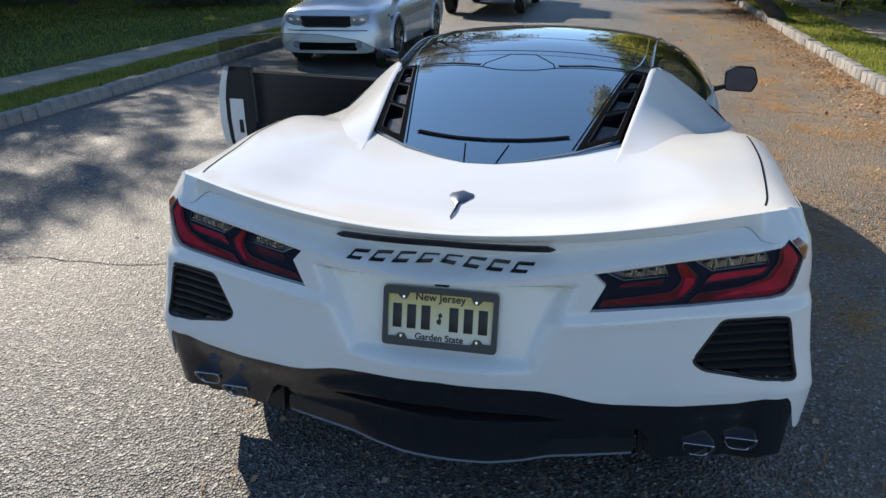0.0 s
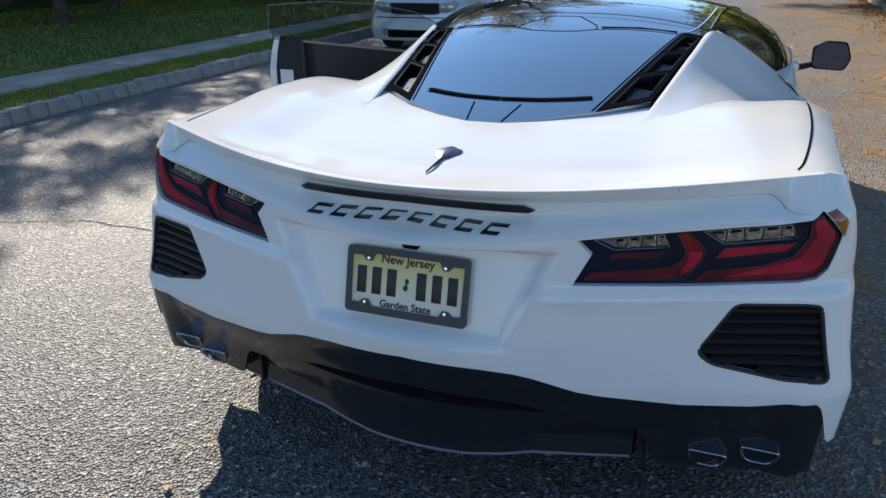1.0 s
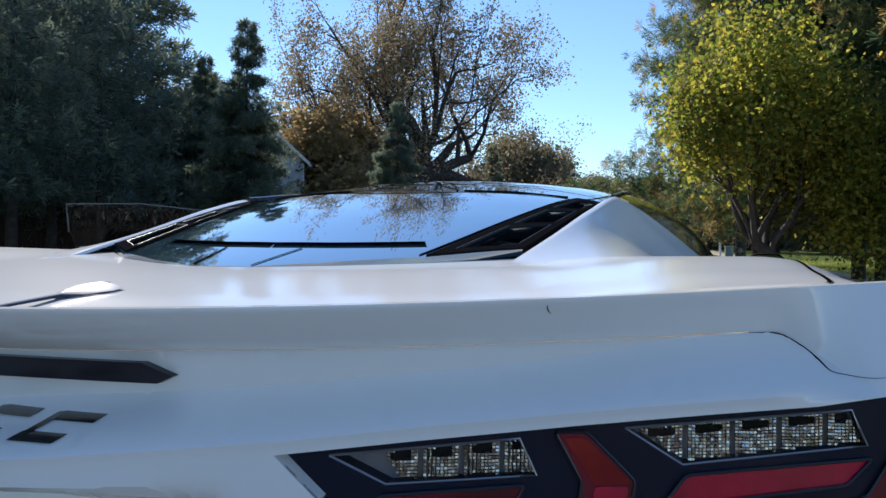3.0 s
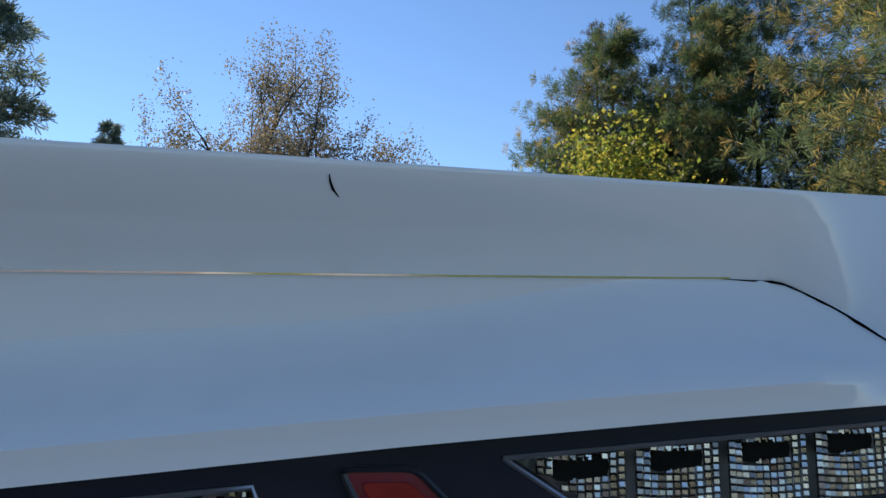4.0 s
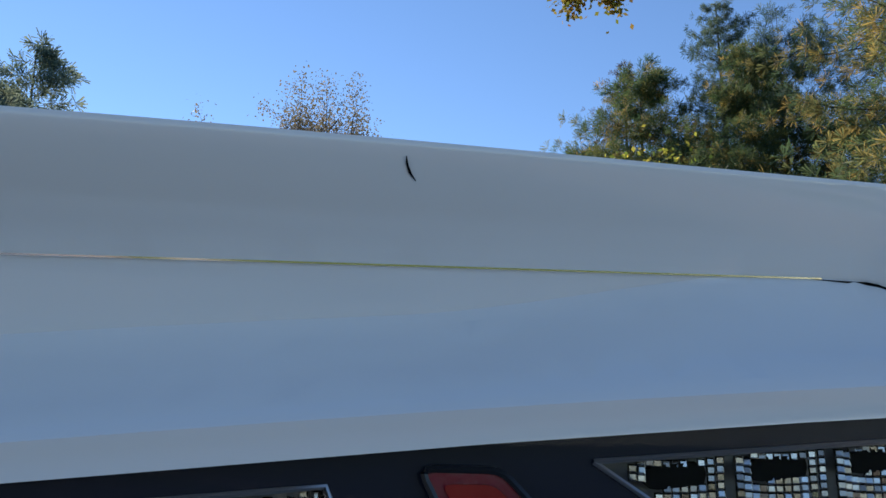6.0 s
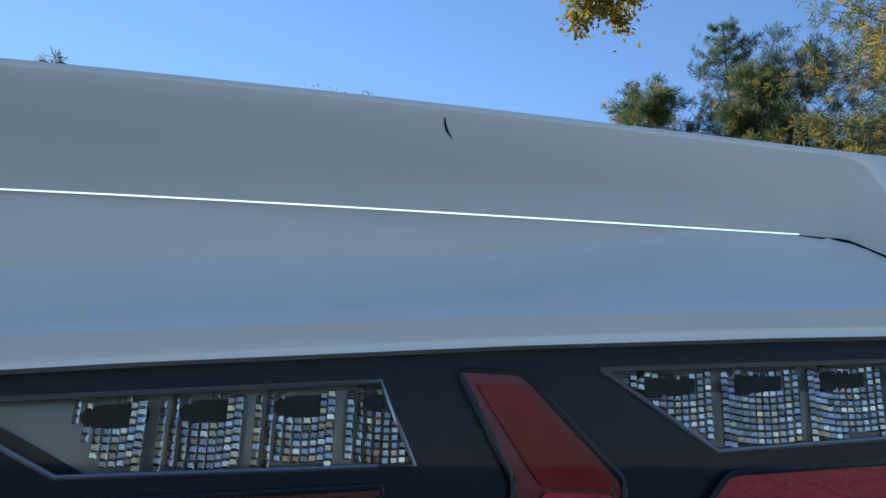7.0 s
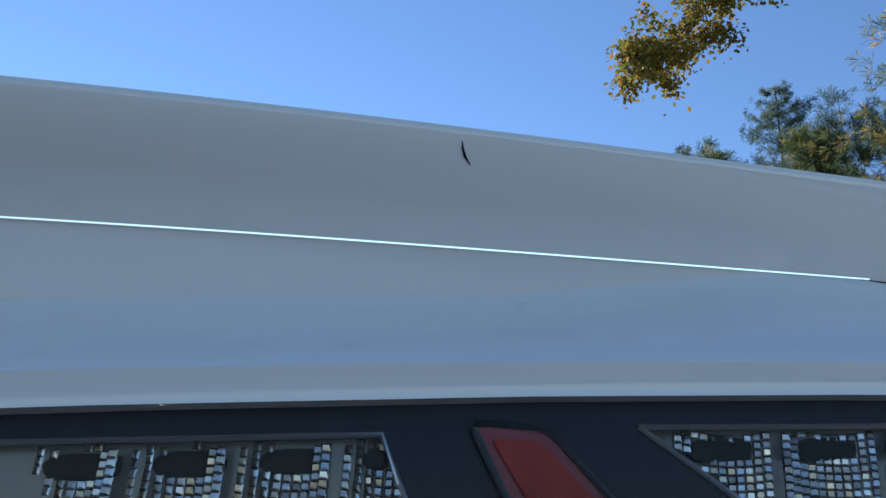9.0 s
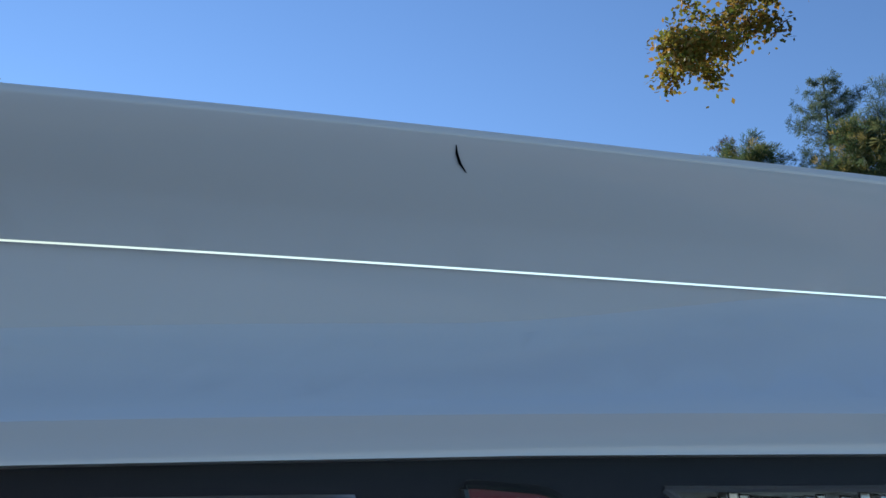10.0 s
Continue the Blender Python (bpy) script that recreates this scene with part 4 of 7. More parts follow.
seam([(0.0, 1.390), (0.08, 1.40), (0.155, 1.435), (0.30, 1.475), (0.46, 1.50)])
seam([(0.0, 1.665), (0.2, 1.670), (0.4, 1.665), (0.555, 1.65)])
seam([(0.0, 1.920), (0.3, 1.905), (0.565, 1.86)])
strip("panel_gap", [on_roof(x, y) for x, y in ((-0.155, 1.435), (-0.145, 1.485), (-0.055, 1.610), (0.055, 1.610), (0.145, 1.485), (0.155, 1.435))], 0.005, M["gap"], white_car)
for sg in (1, -1):
    strip("vent_slot", [on_roof(sg * x, y) for x, y in ((0.165, 1.475), (0.30, 1.515), (0.44, 1.535))], 0.030, M["satin_black"], white_car)
    strip("hatch_slot", [on_roof(sg * x, y) for x, y in curve2([(0.0, 0.728), (0.10, 0.738), (0.20, 0.768), (0.268, 0.800)], 12)], 0.034, M["matte_black"], white_car, 0.002)
    strip("panel_gap", [on_roof(sg * x, y) for x, y in ((0.053, 0.556), (0.075, 0.69))], 0.005, M["gap"], white_car)


def sail(sg):
    top = [(0.395, 0.46, 0), (0.436, 0.72, 0.992), (0.474, 1.0, 1.046), (0.516, 1.3, 1.106), (0.552, 1.575, 1.148), (0.605, 1.665, 1.122), (0.69, 1.735, 1.062), (0.81, 1.83, 0.965)]
    low = [(0.425, 0.44), (0.53, 0.70), (0.64, 0.96), (0.74, 1.22), (0.82, 1.45), (0.865, 1.60), (0.895, 1.72), (0.92, 1.84)]
    ts = [i / 7 for i in range(8)]

    def f(t, u):
        a = Vector([spl(list(zip(ts, [p[k] for p in top])), t) for k in range(2)] + [0])
        az = spl(list(zip(ts[1:], [p[2] for p in top[1:]])), t) if t >= ts[1] else lerp(deck_z(0.395, 0.46), top[1][2], smooth01(t / ts[1]) )
        b = Vector([spl(list(zip(ts, [p[k] for p in low])), t) for k in range(2)] + [0])
        bz = deck_z(b.x, b.y) - 0.004
        p = a.lerp(b, u)
        v = max(0.0, u - 0.05) / 0.95 * (1.12 - 0.12 * u)
        z = lerp(az, bz, v)
        edge = 0.006 * max(0.0, 1 - u * 12) ** 2
        return (sg * p.x, p.y, z - edge)
    part("sail_panel", surf("sail_panel", f, span(0, 1, 50), span(0, 1, 22), M["white"], sg < 0), white_car, "concave white sail panel behind the side window")


for sg in (1, -1):
    sail(sg)

BELT = [(0.0, (0.81, 1.83, 0.965)), (0.33, (0.875, 2.2, 0.945)), (0.66, (0.90, 2.7, 0.918)), (1.0, (0.875, 3.25, 0.90))]
RAIL = [(0.0, (0.552, 1.575, 1.148)), (0.33, (0.578, 2.05, 1.182)), (0.66, (0.615, 2.60, 1.150)), (1.0, (0.79, 3.22, 0.935))]


def v3(tab, t):
    return Vector([spl([(a, p[k]) for a, p in tab], t) for k in range(3)])


def side_glass(v, u, sg=1):
    """Side window: v from the rear to the front, u from the belt up to the roof rail."""
    a, b = v3(BELT, v), v3(RAIL, v)
    p = a.lerp(b, u) + Vector((0.035, 0, 0.02)) * (4 * u * (1 - u)) * smooth01(v / 0.2)
    return Vector((sg * p.x, p.y, p.z))


part("side_window", surf("side_window", lambda v, u: side_glass(v, u), span(0, 1, 24), span(0, 1, 12), M["dark_glass"]), white_car, "dark side window reflecting trees")
for sg in (1, -1):
    bm = bmesh.new()
    pts = [v3(RAIL, t) + Vector((0.004, 0, 0.0)) for t in span(0, 1, 24)]
    add_tube(bm, [(sg * p.x, p.y, p.z) for p in pts], [0.007] * 24, 8)
    part("roof_rail", bm_mesh("roof_rail", bm, M["gloss_black"]), white_car)
    # strip that closes the roof's edge down to the rail
    vs = []
    for t in span(0, 1, 24):
        p = v3(RAIL, t)
        x = min(p.x, spl([(1.606, 0.548), (2.0, 0.575), (2.45, 0.60), (2.95, 0.70), (3.38, 0.80)], p.y))
        vs += [(sg * x, p.y, roof_z(x, p.y) - 0.003), (sg * p.x, p.y, p.z)]
    part("roof_edge", mesh_of("roof_edge", vs, grid_faces(24, 2, sg > 0), M["gloss_black"]), white_car)


# ---- flanks, doors, nose ----
def flank(y, z, sg=1):
    w = spl([(0.3, 0.965), (0.85, 0.967), (1.5, 0.945), (2.2, 0.925), (2.9, 0.94), (3.5, 0.955), (4.1, 0.92), (4.45, 0.80)], y)
    return Vector((sg * (w + flank_in(z) - 0.02 * math.exp(-((z - 0.62) / 0.10) ** 2) * smooth01((y - 1.2) / 0.4) * smooth01((3.2 - y) / 0.4)), y, z))


def flank_top(y):
    if y < 1.6:
        return deck_z(0.945, max(y, 0.40))
    return spl([(1.6, deck_z(0.945, 1.6)), (1.84, 0.865), (2.2, 0.91), (2.7, 0.905), (3.3, 0.88), (3.6, 0.86), (4.1, 0.74), (4.4, 0.62)], y)


def circle(cx, cz, r, n=28):
    return [(cx + r * math.cos(k * math.tau / n), cz + r * math.sin(k * math.tau / n)) for k in range(n)]


REAR_AX, FRONT_AX = (0.80, 0.345), (3.58, 0.33)


def flank_panel(name, ya, yb, sg, holes=(), label=""):
    up = [(y, flank_top(y)) for y in span(ya, yb, 24)]
    low = [(y, 0.20) for y in span(yb, ya, 8)]
    return part(name, plate2d(name, up + low, lambda y, z: flank(y, z, sg), M["white"], 0.01, 0, 0.05, list(holes), Vector((-sg, 0, 0)), 30), white_car, label)


for sg in (1, -1):
    flank_panel("rear_quarter", 0.40, 1.83, sg, [circle(*REAR_AX, 0.375)])
    flank_panel("front_wing", 3.156, 4.35, sg, [circle(*FRONT_AX, 0.36)])
door_right = flank_panel("door", 1.836, 3.15, 1)


def upper_skin(name, ya, yb, inner):
    """White skin from the side glass or bonnet edge out to the flank."""
    for sg in (1, -1):
        vs = []
        ys = span(ya, yb, 20)
        for y in ys:
            o = flank(y, flank_top(y))
            i = Vector(inner(y))
            for u in span(0, 1, 5):
                p = o.lerp(i, u)
                p.z += 0.012 * math.sin(math.pi * u)
                vs.append((sg * p.x, y, p.z))
        part(name, mesh_of(name, vs, grid_faces(20, 5, sg < 0), M["white"]), white_car)


upper_skin("shoulder", 1.80, 3.22, lambda y: (lambda q: (q.x, y, q.z))(v3(BELT, max(0.0, min(1.0, (y - 1.80) / 1.45)))))


def bonnet_z(x, y):
    c = spl([(3.2, 0.90), (3.5, 0.86), (4.0, 0.76), (4.45, 0.60), (4.56, 0.50)], y)
    return c + 0.03 * math.exp(-((abs(x) - 0.72) / 0.15) ** 2) * smooth01((4.3 - y) / 0.5) - 0.02 * (x / 0.9) ** 4


part("bonnet", plate2d("bonnet", [(-0.86, 3.22), (-0.80, 3.385), (-0.45, 3.525), (0.45, 3.525), (0.80, 3.385), (0.86, 3.22), (0.935, 3.5), (0.90, 4.1), (0.78, 4.42), (0.4, 4.55), (-0.4, 4.55), (-0.78, 4.42), (-0.90, 4.1), (-0.935, 3.5)],
     lambda x, y: Vector((x, y, bonnet_z(x, y))), M["white"], 0.02, 0, 0.07, [], down, 30), white_car, "white front bonnet")
part("front_bumper", surf("front_bumper", lambda s, z: (s * spl([(0.12, 0.90), (0.35, 0.93), (0.62, 0.80)], z), 4.57 - 0.25 * s * s - 0.05 * ((z - 0.4) / 0.2) ** 2, z), span(-1, 1, 30), span(0.13, 0.60, 10), M["white"]), white_car)
part("cabin", box("cabin", (-0.84, 1.2, 0.30), (0.84, 3.3, 0.70), M["interior"], 0.05), white_car, "black cabin interior")
for sg in (1, -1):
    bm = bmesh.new()
    add_box(bm, (sg * 0.38 - 0.24, 1.62, 0.62), (sg * 0.38 + 0.24, 1.80, 1.02), 0.06)
    part("seat_back", bm_mesh("seat_back", bm, M["interior"]), white_car)


def wheel(cx, cy, cz, sg, r, w):
    bm = bmesh.new()
    n = 36
    prof = [(0.62 * r, w * 0.45), (0.70 * r, w * 0.5), (0.93 * r, w * 0.5), (r, w * 0.40), (r, -w * 0.40), (0.93 * r, -w * 0.5), (0.70 * r, -w * 0.5)]
    rings = [[bm.verts.new((cx + sg * o, cy + rr * math.cos(k * math.tau / n), cz + rr * math.sin(k * math.tau / n))) for rr, o in prof] for k in range(n)]
    for k in range(n):
        for j in range(len(prof)):
            bm.faces.new((rings[k][j], rings[(k + 1) % n][j], rings[(k + 1) % n][(j + 1) % len(prof)], rings[k][(j + 1) % len(prof)]))
    return bm


def add_wheel(parent, cx, cy, cz, sg, r, w, spokes=10):
    hub = part("wheel", bm_mesh("wheel", wheel(cx, cy, cz, sg, r, w), M["rubber"]), parent, "black rubber tyre on an alloy rim")
    bm = bmesh.new()
    for k in range(spokes):
        a = k * math.tau / spokes
        d = Vector((0, math.cos(a), math.sin(a)))
        t = Vector((0, -math.sin(a), math.cos(a)))
        c = Vector((cx + sg * w * 0.40, cy, cz))
        q = [c + d * 0.10 * r + t * 0.05 * r, c + d * 0.10 * r - t * 0.05 * r, c + d * 0.66 * r - t * 0.06 * r, c + d * 0.66 * r + t * 0.06 * r]
        f = bm.faces.new([bm.verts.new(p) for p in q])
        bm.verts.ensure_lookup_table()
    e = bmesh.ops.extrude_face_region(bm, geom=bm.faces[:])
    for v in e["geom"]:
        if isinstance(v, bmesh.types.BMVert):
            v.co.x -= sg * 0.03
    bmesh.ops.create_cone(bm, cap_ends=True, segments=20, radius1=0.16 * r, radius2=0.13 * r, depth=0.05, matrix=Matrix.Translation((cx + sg * w * 0.40, cy, cz)) @ Matrix.Rotation(math.pi / 2, 4, "Y"))
    part("rim", bm_mesh("rim", bm, M["alloy"]), hub)
    bm = bmesh.new()
    bmesh.ops.create_cone(bm, cap_ends=True, segments=28, radius1=0.66 * r, radius2=0.66 * r, depth=0.02, matrix=Matrix.Translation((cx + sg * w * 0.1, cy, cz)) @ Matrix.Rotation(math.pi / 2, 4, "Y"))
    part("brake_disc", bm_mesh("brake_disc", bm, M["matte_black"]), hub)


for sg in (1, -1):
    add_wheel(white_car, sg * 0.805, *REAR_AX, sg, 0.345, 0.30)
    add_wheel(white_car, sg * 0.82, *FRONT_AX, sg, 0.33, 0.25)


# ---- mirrors ----
def wing_mirror(m, parent, sg):
    """Mirror on a thin arm; local x points outwards, y forwards, z up."""
    def T(p):
        return m @ Vector((p[0] * sg, p[1], p[2]))
    rim = [(0.085, -0.055), (0.235, -0.062), (0.262, -0.010), (0.235, 0.062), (0.135, 0.066), (0.080, 0.040)]
    rim = rounded(rim, 0.018, 3)
    n = len(rim)
    vs = []
    for sc, y in ((1.0, 0.0), (1.03, 0.02), (0.95, 0.07), (0.6, 0.12)):
        vs += [T((0.17 + (x - 0.17) * sc, y, z * sc)) for x, z in rim]
    fs = [(r * n + i, r * n + (i + 1) % n, (r + 1) * n + (i + 1) % n, (r + 1) * n + i) for r in range(3) for i in range(n)] + [tuple(range(3 * n, 4 * n))]
    body = part("wing_mirror", sharpen(mesh_of("wing_mirror", vs, fs, M["gloss_black"])), parent, "black wing mirror on a thin arm")
    part("mirror_glass", mesh_of("mirror_glass", [T((0.17 + (x - 0.17) * 0.93, 0.004, z * 0.93)) for x, z in rim], [tuple(range(n))], material("mirror_glass", (0.10, 0.12, 0.17), 0.02, 1.0), False), body, "mirror glass")
    bm = bmesh.new()
    add_tube(bm, [T((-0.04, 0.03, -0.06)), T((0.03, 0.03, -0.055)), T((0.12, 0.05, -0.035))], [0.022, 0.016, 0.014], 8)
    part("mirror_arm", bm_mesh("mirror_arm", bm, M["satin_black"]), body)
    bm = bmesh.new()
    add_box(bm, (-0.05, 0.0, -0.075), (0.03, 0.10, -0.035), 0.015)
    bmesh.ops.transform(bm, matrix=m @ Matrix.Diagonal((sg, 1, 1, 1)), verts=bm.verts)
    part("mirror_foot", bm_mesh("mirror_foot", bm, M["white"]), body)


wing_mirror(Matrix.Translation((0.925, 2.80, 0.907)) @ Matrix.Diagonal((1.0, 1.0, 1.12, 1)), white_car, 1)

# ---- the open door ----
HINGE = Vector((-0.92, 3.15, 0))
SWING = Matrix.Translation(HINGE) @ Matrix.Rotation(radians(-50), 4, "Z") @ Matrix.Translation(-HINGE)


def open_door():
    ys = span(1.84, 3.15, 16)
    zs = [0.30, 0.36, 0.45, 0.55, 0.65, 0.75, 0.83, 0.89, 0.915]

    def wedge(y, z):
        """The door's top edge rises towards its latch."""
        return z + (lerp(0.985, 0.81, (y - 1.84) / 1.16) - 0.915) * smooth01((z - 0.5) / 0.40)

    def skin(y, z):
        e = max(0.0, (2.1 - y) / 0.26) * (0.07 * ((z - 0.66) / 0.30) ** 2)
        return SWING @ flank(y + e, wedge(y, z), -1)

    def liner(y, z):
        p = flank(y, z, -1)
        return SWING @ Vector((-0.775 + 0.02 * math.sin((z - 0.3) * 5) - (0.03 if y > 3.1 else 0), max(y, 1.84 + 0.19 * (3.15 - y) / 1.31), wedge(y, z)))
    door = part("open_door", surf("open_door", skin, ys, zs, M["white"], True), white_car, "white door swung wide open")
    part("door_liner", surf("door_liner", liner, ys, zs, M["interior"], False), door, "black leather door lining")
    # latch end of the door: painted edge, seal, inner sheet metal, seal
    for nm, u0, u1, mat, out in (("door_edge", 0.0, 0.18, "white", 0.0), ("door_seal", 0.18, 1.0, "rubber", -0.004), ("latch_face", 0.30, 0.66, "white", 0.004)):
        vs = []
        heights = [z for z in zs if z < 0.76] if nm == "latch_face" else zs
        for z in heights:
            a, b = skin(1.84, z), liner(1.84, z)
            n = (b - a).cross(Vector((0, 0, 1))).normalized()
            for u in span(u0, u1, 4):
                vs.append(a.lerp(b, u) + n * out)
        part(nm, mesh_of(nm, vs, grid_faces(len(heights), 4), M[mat], False), door)
    bm = bmesh.new()
    a, b = skin(1.84, 0.62), liner(1.84, 0.62)
    add_box(bm, (-0.012, -0.01, -0.04), (0.012, 0.01, 0.04), 0.004, Matrix.Translation(a.lerp(b, 0.55)))
    part("latch", bm_mesh("latch", bm, M["satin_black"]), door)
    vs = []
    for y in ys:
        a, b = skin(y, 0.915), liner(y, 0.915)
        vs += [a, b]
    part("door_top", mesh_of("door_top", vs, grid_faces(len(ys), 2), M["satin_black"], False), door)
    strip("belt_trim", [liner(y, 0.917) * 0.6 + skin(y, 0.917) * 0.4 for y in ys], 0.02, M["chrome"], door)
    outline = [(1.875, 0.97), (3.06, 0.81), (2.93, 0.985), (2.70, 1.095), (2.45, 1.150), (2.15, 1.178), (1.845, 1.170), (1.85, 1.05)]
    glass = plate2d("door_glass", outline, lambda y, z: SWING @ Vector((-0.875 + 0.30 * smooth01((z - 0.9) / 0.5) , y, z)), M["window"], 0.004, 0, 0.05, [], (SWING.to_3x3() @ Vector((1, 0, 0))).normalized())
    ob = part("door_glass", glass, door, "frameless clear door window")
    rimp = [SWING @ Vector((-0.875 + 0.30 * smooth01((z - 0.9) / 0.5), y, z)) for y, z in dense(outline[2:] , 0.06, False)]
    bm = bmesh.new()
    add_tube(bm, rimp, [0.0028] * len(rimp), 6)
    part("glass_edge", bm_mesh("glass_edge", bm, M["lamp_grey"]), ob)
    bm = bmesh.new()
    add_box(bm, (-0.80, 2.15, 0.62), (-0.74, 2.85, 0.67), 0.02, SWING)
    part("arm_rest", bm_mesh("arm_rest", bm, M["interior"]), door)
    wing_mirror(SWING @ Matrix.Translation((-0.885, 2.95, 0.93)), door, -1)


open_door()


# ================= trees =================
def np_mesh(name, verts, tris, mat):
    """Fast mesh from arrays of vertices and triangles."""
    me = bpy.data.meshes.new(name)
    verts, tris = np.asarray(verts, np.float32), np.asarray(tris, np.int32)
    me.vertices.add(len(verts))
    me.vertices.foreach_set("co", verts.ravel())
    me.loops.add(tris.size)
    me.loops.foreach_set("vertex_index", tris.ravel())
    me.polygons.add(len(tris))
    me.polygons.foreach_set("loop_start", np.arange(0, tris.size, tris.shape[1], dtype=np.int32))
    me.materials.append(mat)
    me.update(calc_edges=True)
    me.validate()
    return me


def leaf_material(name, tones, translucent=0.45, rough=0.6):
    m = material(name, tones[0], rough)
    n, l = m.node_tree.nodes, m.node_tree.links
    geo = n.new("ShaderNodeNewGeometry")
    r = ramp(m, geo.outputs["Random Per Island"], [(i / max(1, len(tones) - 1), t) for i, t in enumerate(tones)])
    big = ramp(m, tex_noise(m, 0.5, 3).outputs[0], [(0.35, (0.7, 0.7, 0.7)), (0.65, (1.25, 1.2, 1.1))])
    col = mixed(m, 1.0, r.outputs[0], big.outputs[0], "MULTIPLY")
    to_base(m, col)
    tr, mx = n.new("ShaderNodeBsdfTranslucent"), n.new("ShaderNodeMixShader")
    l.new(col, tr.inputs[0])
    mx.inputs[0].default_value = translucent
    l.new(n["Principled BSDF"].outputs[0], mx.inputs[1])
    l.new(tr.outputs[0], mx.inputs[2])
    l.new(mx.outputs[0], n["Material Output"].inputs[0])
    return m


M["bark"] = varied("bark", (0.04, 0.032, 0.027), (0.085, 0.072, 0.062), 6.0, 0.9, 30, 0.02)
M["needles_dark"] = leaf_material("dark_pine_needles", [(0.12, 0.17, 0.145), (0.18, 0.23, 0.175), (0.25, 0.28, 0.18)], 0.66)
M["needles"] = leaf_material("pine_needles", [(0.045, 0.085, 0.045), (0.065, 0.12, 0.055), (0.095, 0.155, 0.065), (0.12, 0.18, 0.075), (0.17, 0.21, 0.075), (0.24, 0.23, 0.07), (0.55, 0.38, 0.11)], 0.55)
M["needles_light"] = leaf_material("yellowing_pine_needles", [(0.07, 0.12, 0.06), (0.11, 0.17, 0.08), (0.17, 0.21, 0.09), (0.26, 0.25, 0.09), (0.55, 0.38, 0.11)], 0.62)
M["leaf_yellow"] = leaf_material("yellow_green_leaves", [(0.08, 0.13, 0.03), (0.24, 0.30, 0.045), (0.60, 0.50, 0.08), (0.15, 0.21, 0.04)], 0.68)
M["leaf_oak"] = leaf_material("turning_oak_leaves", [(0.14, 0.18, 0.03), (0.30, 0.27, 0.05), (0.38, 0.20, 0.04), (0.20, 0.22, 0.04)], 0.5)
M["leaf_brown"] = leaf_material("brown_autumn_leaves", [(0.19, 0.155, 0.09), (0.26, 0.20, 0.12), (0.34, 0.27, 0.16), (0.17, 0.16, 0.09)], 0.5)
M["needles_blue"] = leaf_material("blue_fir_needles", [(0.06, 0.11, 0.08), (0.10, 0.155, 0.11), (0.17, 0.21, 0.12)], 0.55)
M["needles_rust"] = leaf_material("rusty_fir_needles", [(0.12, 0.09, 0.035), (0.20, 0.12, 0.04), (0.09, 0.10, 0.04)], 0.3)
M["leaf_far"] = leaf_material("olive_leaves", [(0.17, 0.17, 0.10), (0.25, 0.22, 0.13), (0.32, 0.25, 0.16), (0.14, 0.17, 0.08)], 0.55)
M["leaf_gold"] = leaf_material("golden_autumn_leaves", [(0.34, 0.25, 0.12), (0.46, 0.33, 0.15), (0.30, 0.25, 0.12)], 0.6)


def unit(rs, n):
    v = rs.normal(size=(n, 3))
    return v / np.linalg.norm(v, axis=1, keepdims=True)


def needle_tufts(centres, dirs, per, length, width, seed):
    """Tufts of needles that fan out from a twig's end; the needles of a tuft share their root."""
    rs = np.random.RandomState(seed)
    roots, d = np.asarray(centres), np.asarray(dirs)
    m = len(roots)
    d2 = np.repeat(d, per, 0)
    n = len(d2)
    out = d2 * 0.75 + unit(rs, n) * 0.85
    out /= np.linalg.norm(out, axis=1, keepdims=True)
    side = np.cross(out, unit(rs, n))
    side /= np.linalg.norm(side, axis=1, keepdims=True) + 1e-9
    tip = np.repeat(roots, per, 0) + out * length * rs.uniform(0.7, 1.25, (n, 1))
    v = np.concatenate([roots, tip - side * width / 2, tip + side * width / 2])
    k = np.arange(n)
    return v, np.stack([np.repeat(np.arange(m), per), m + k, m + n + k], 1)


def leaf_quads(centres, per, spread, size, seed, droop=0.3):
    rs = np.random.RandomState(seed)
    c = np.repeat(np.asarray(centres), per, 0)
    n = len(c)
    c = c + rs.normal(size=(n, 3)) * spread
    a = unit(rs, n)
    a[:, 2] -= droop
    a /= np.linalg.norm(a, axis=1, keepdims=True)
    b = np.cross(a, unit(rs, n))
    b /= np.linalg.norm(b, axis=1, keepdims=True) + 1e-9
    s = size * rs.uniform(0.6, 1.25, (n, 1))
    v = np.stack([c, c + a * s * 0.5 + b * s * 0.34, c + a * s, c + a * s * 0.5 - b * s * 0.34], 1).reshape(-1, 3)
    return v, np.arange(4 * n).reshape(-1, 4)


def limb_tubes(limbs, mat, name, seg=6):
    bm = bmesh.new()
    for pts, radii in limbs:
        add_tube(bm, pts, radii, seg, False)
    me = bpy.data.meshes.new(name)
    for f in bm.faces:
        f.smooth = True
    bm.to_mesh(me)
    bm.free()
    me.materials.append(mat)
    return me


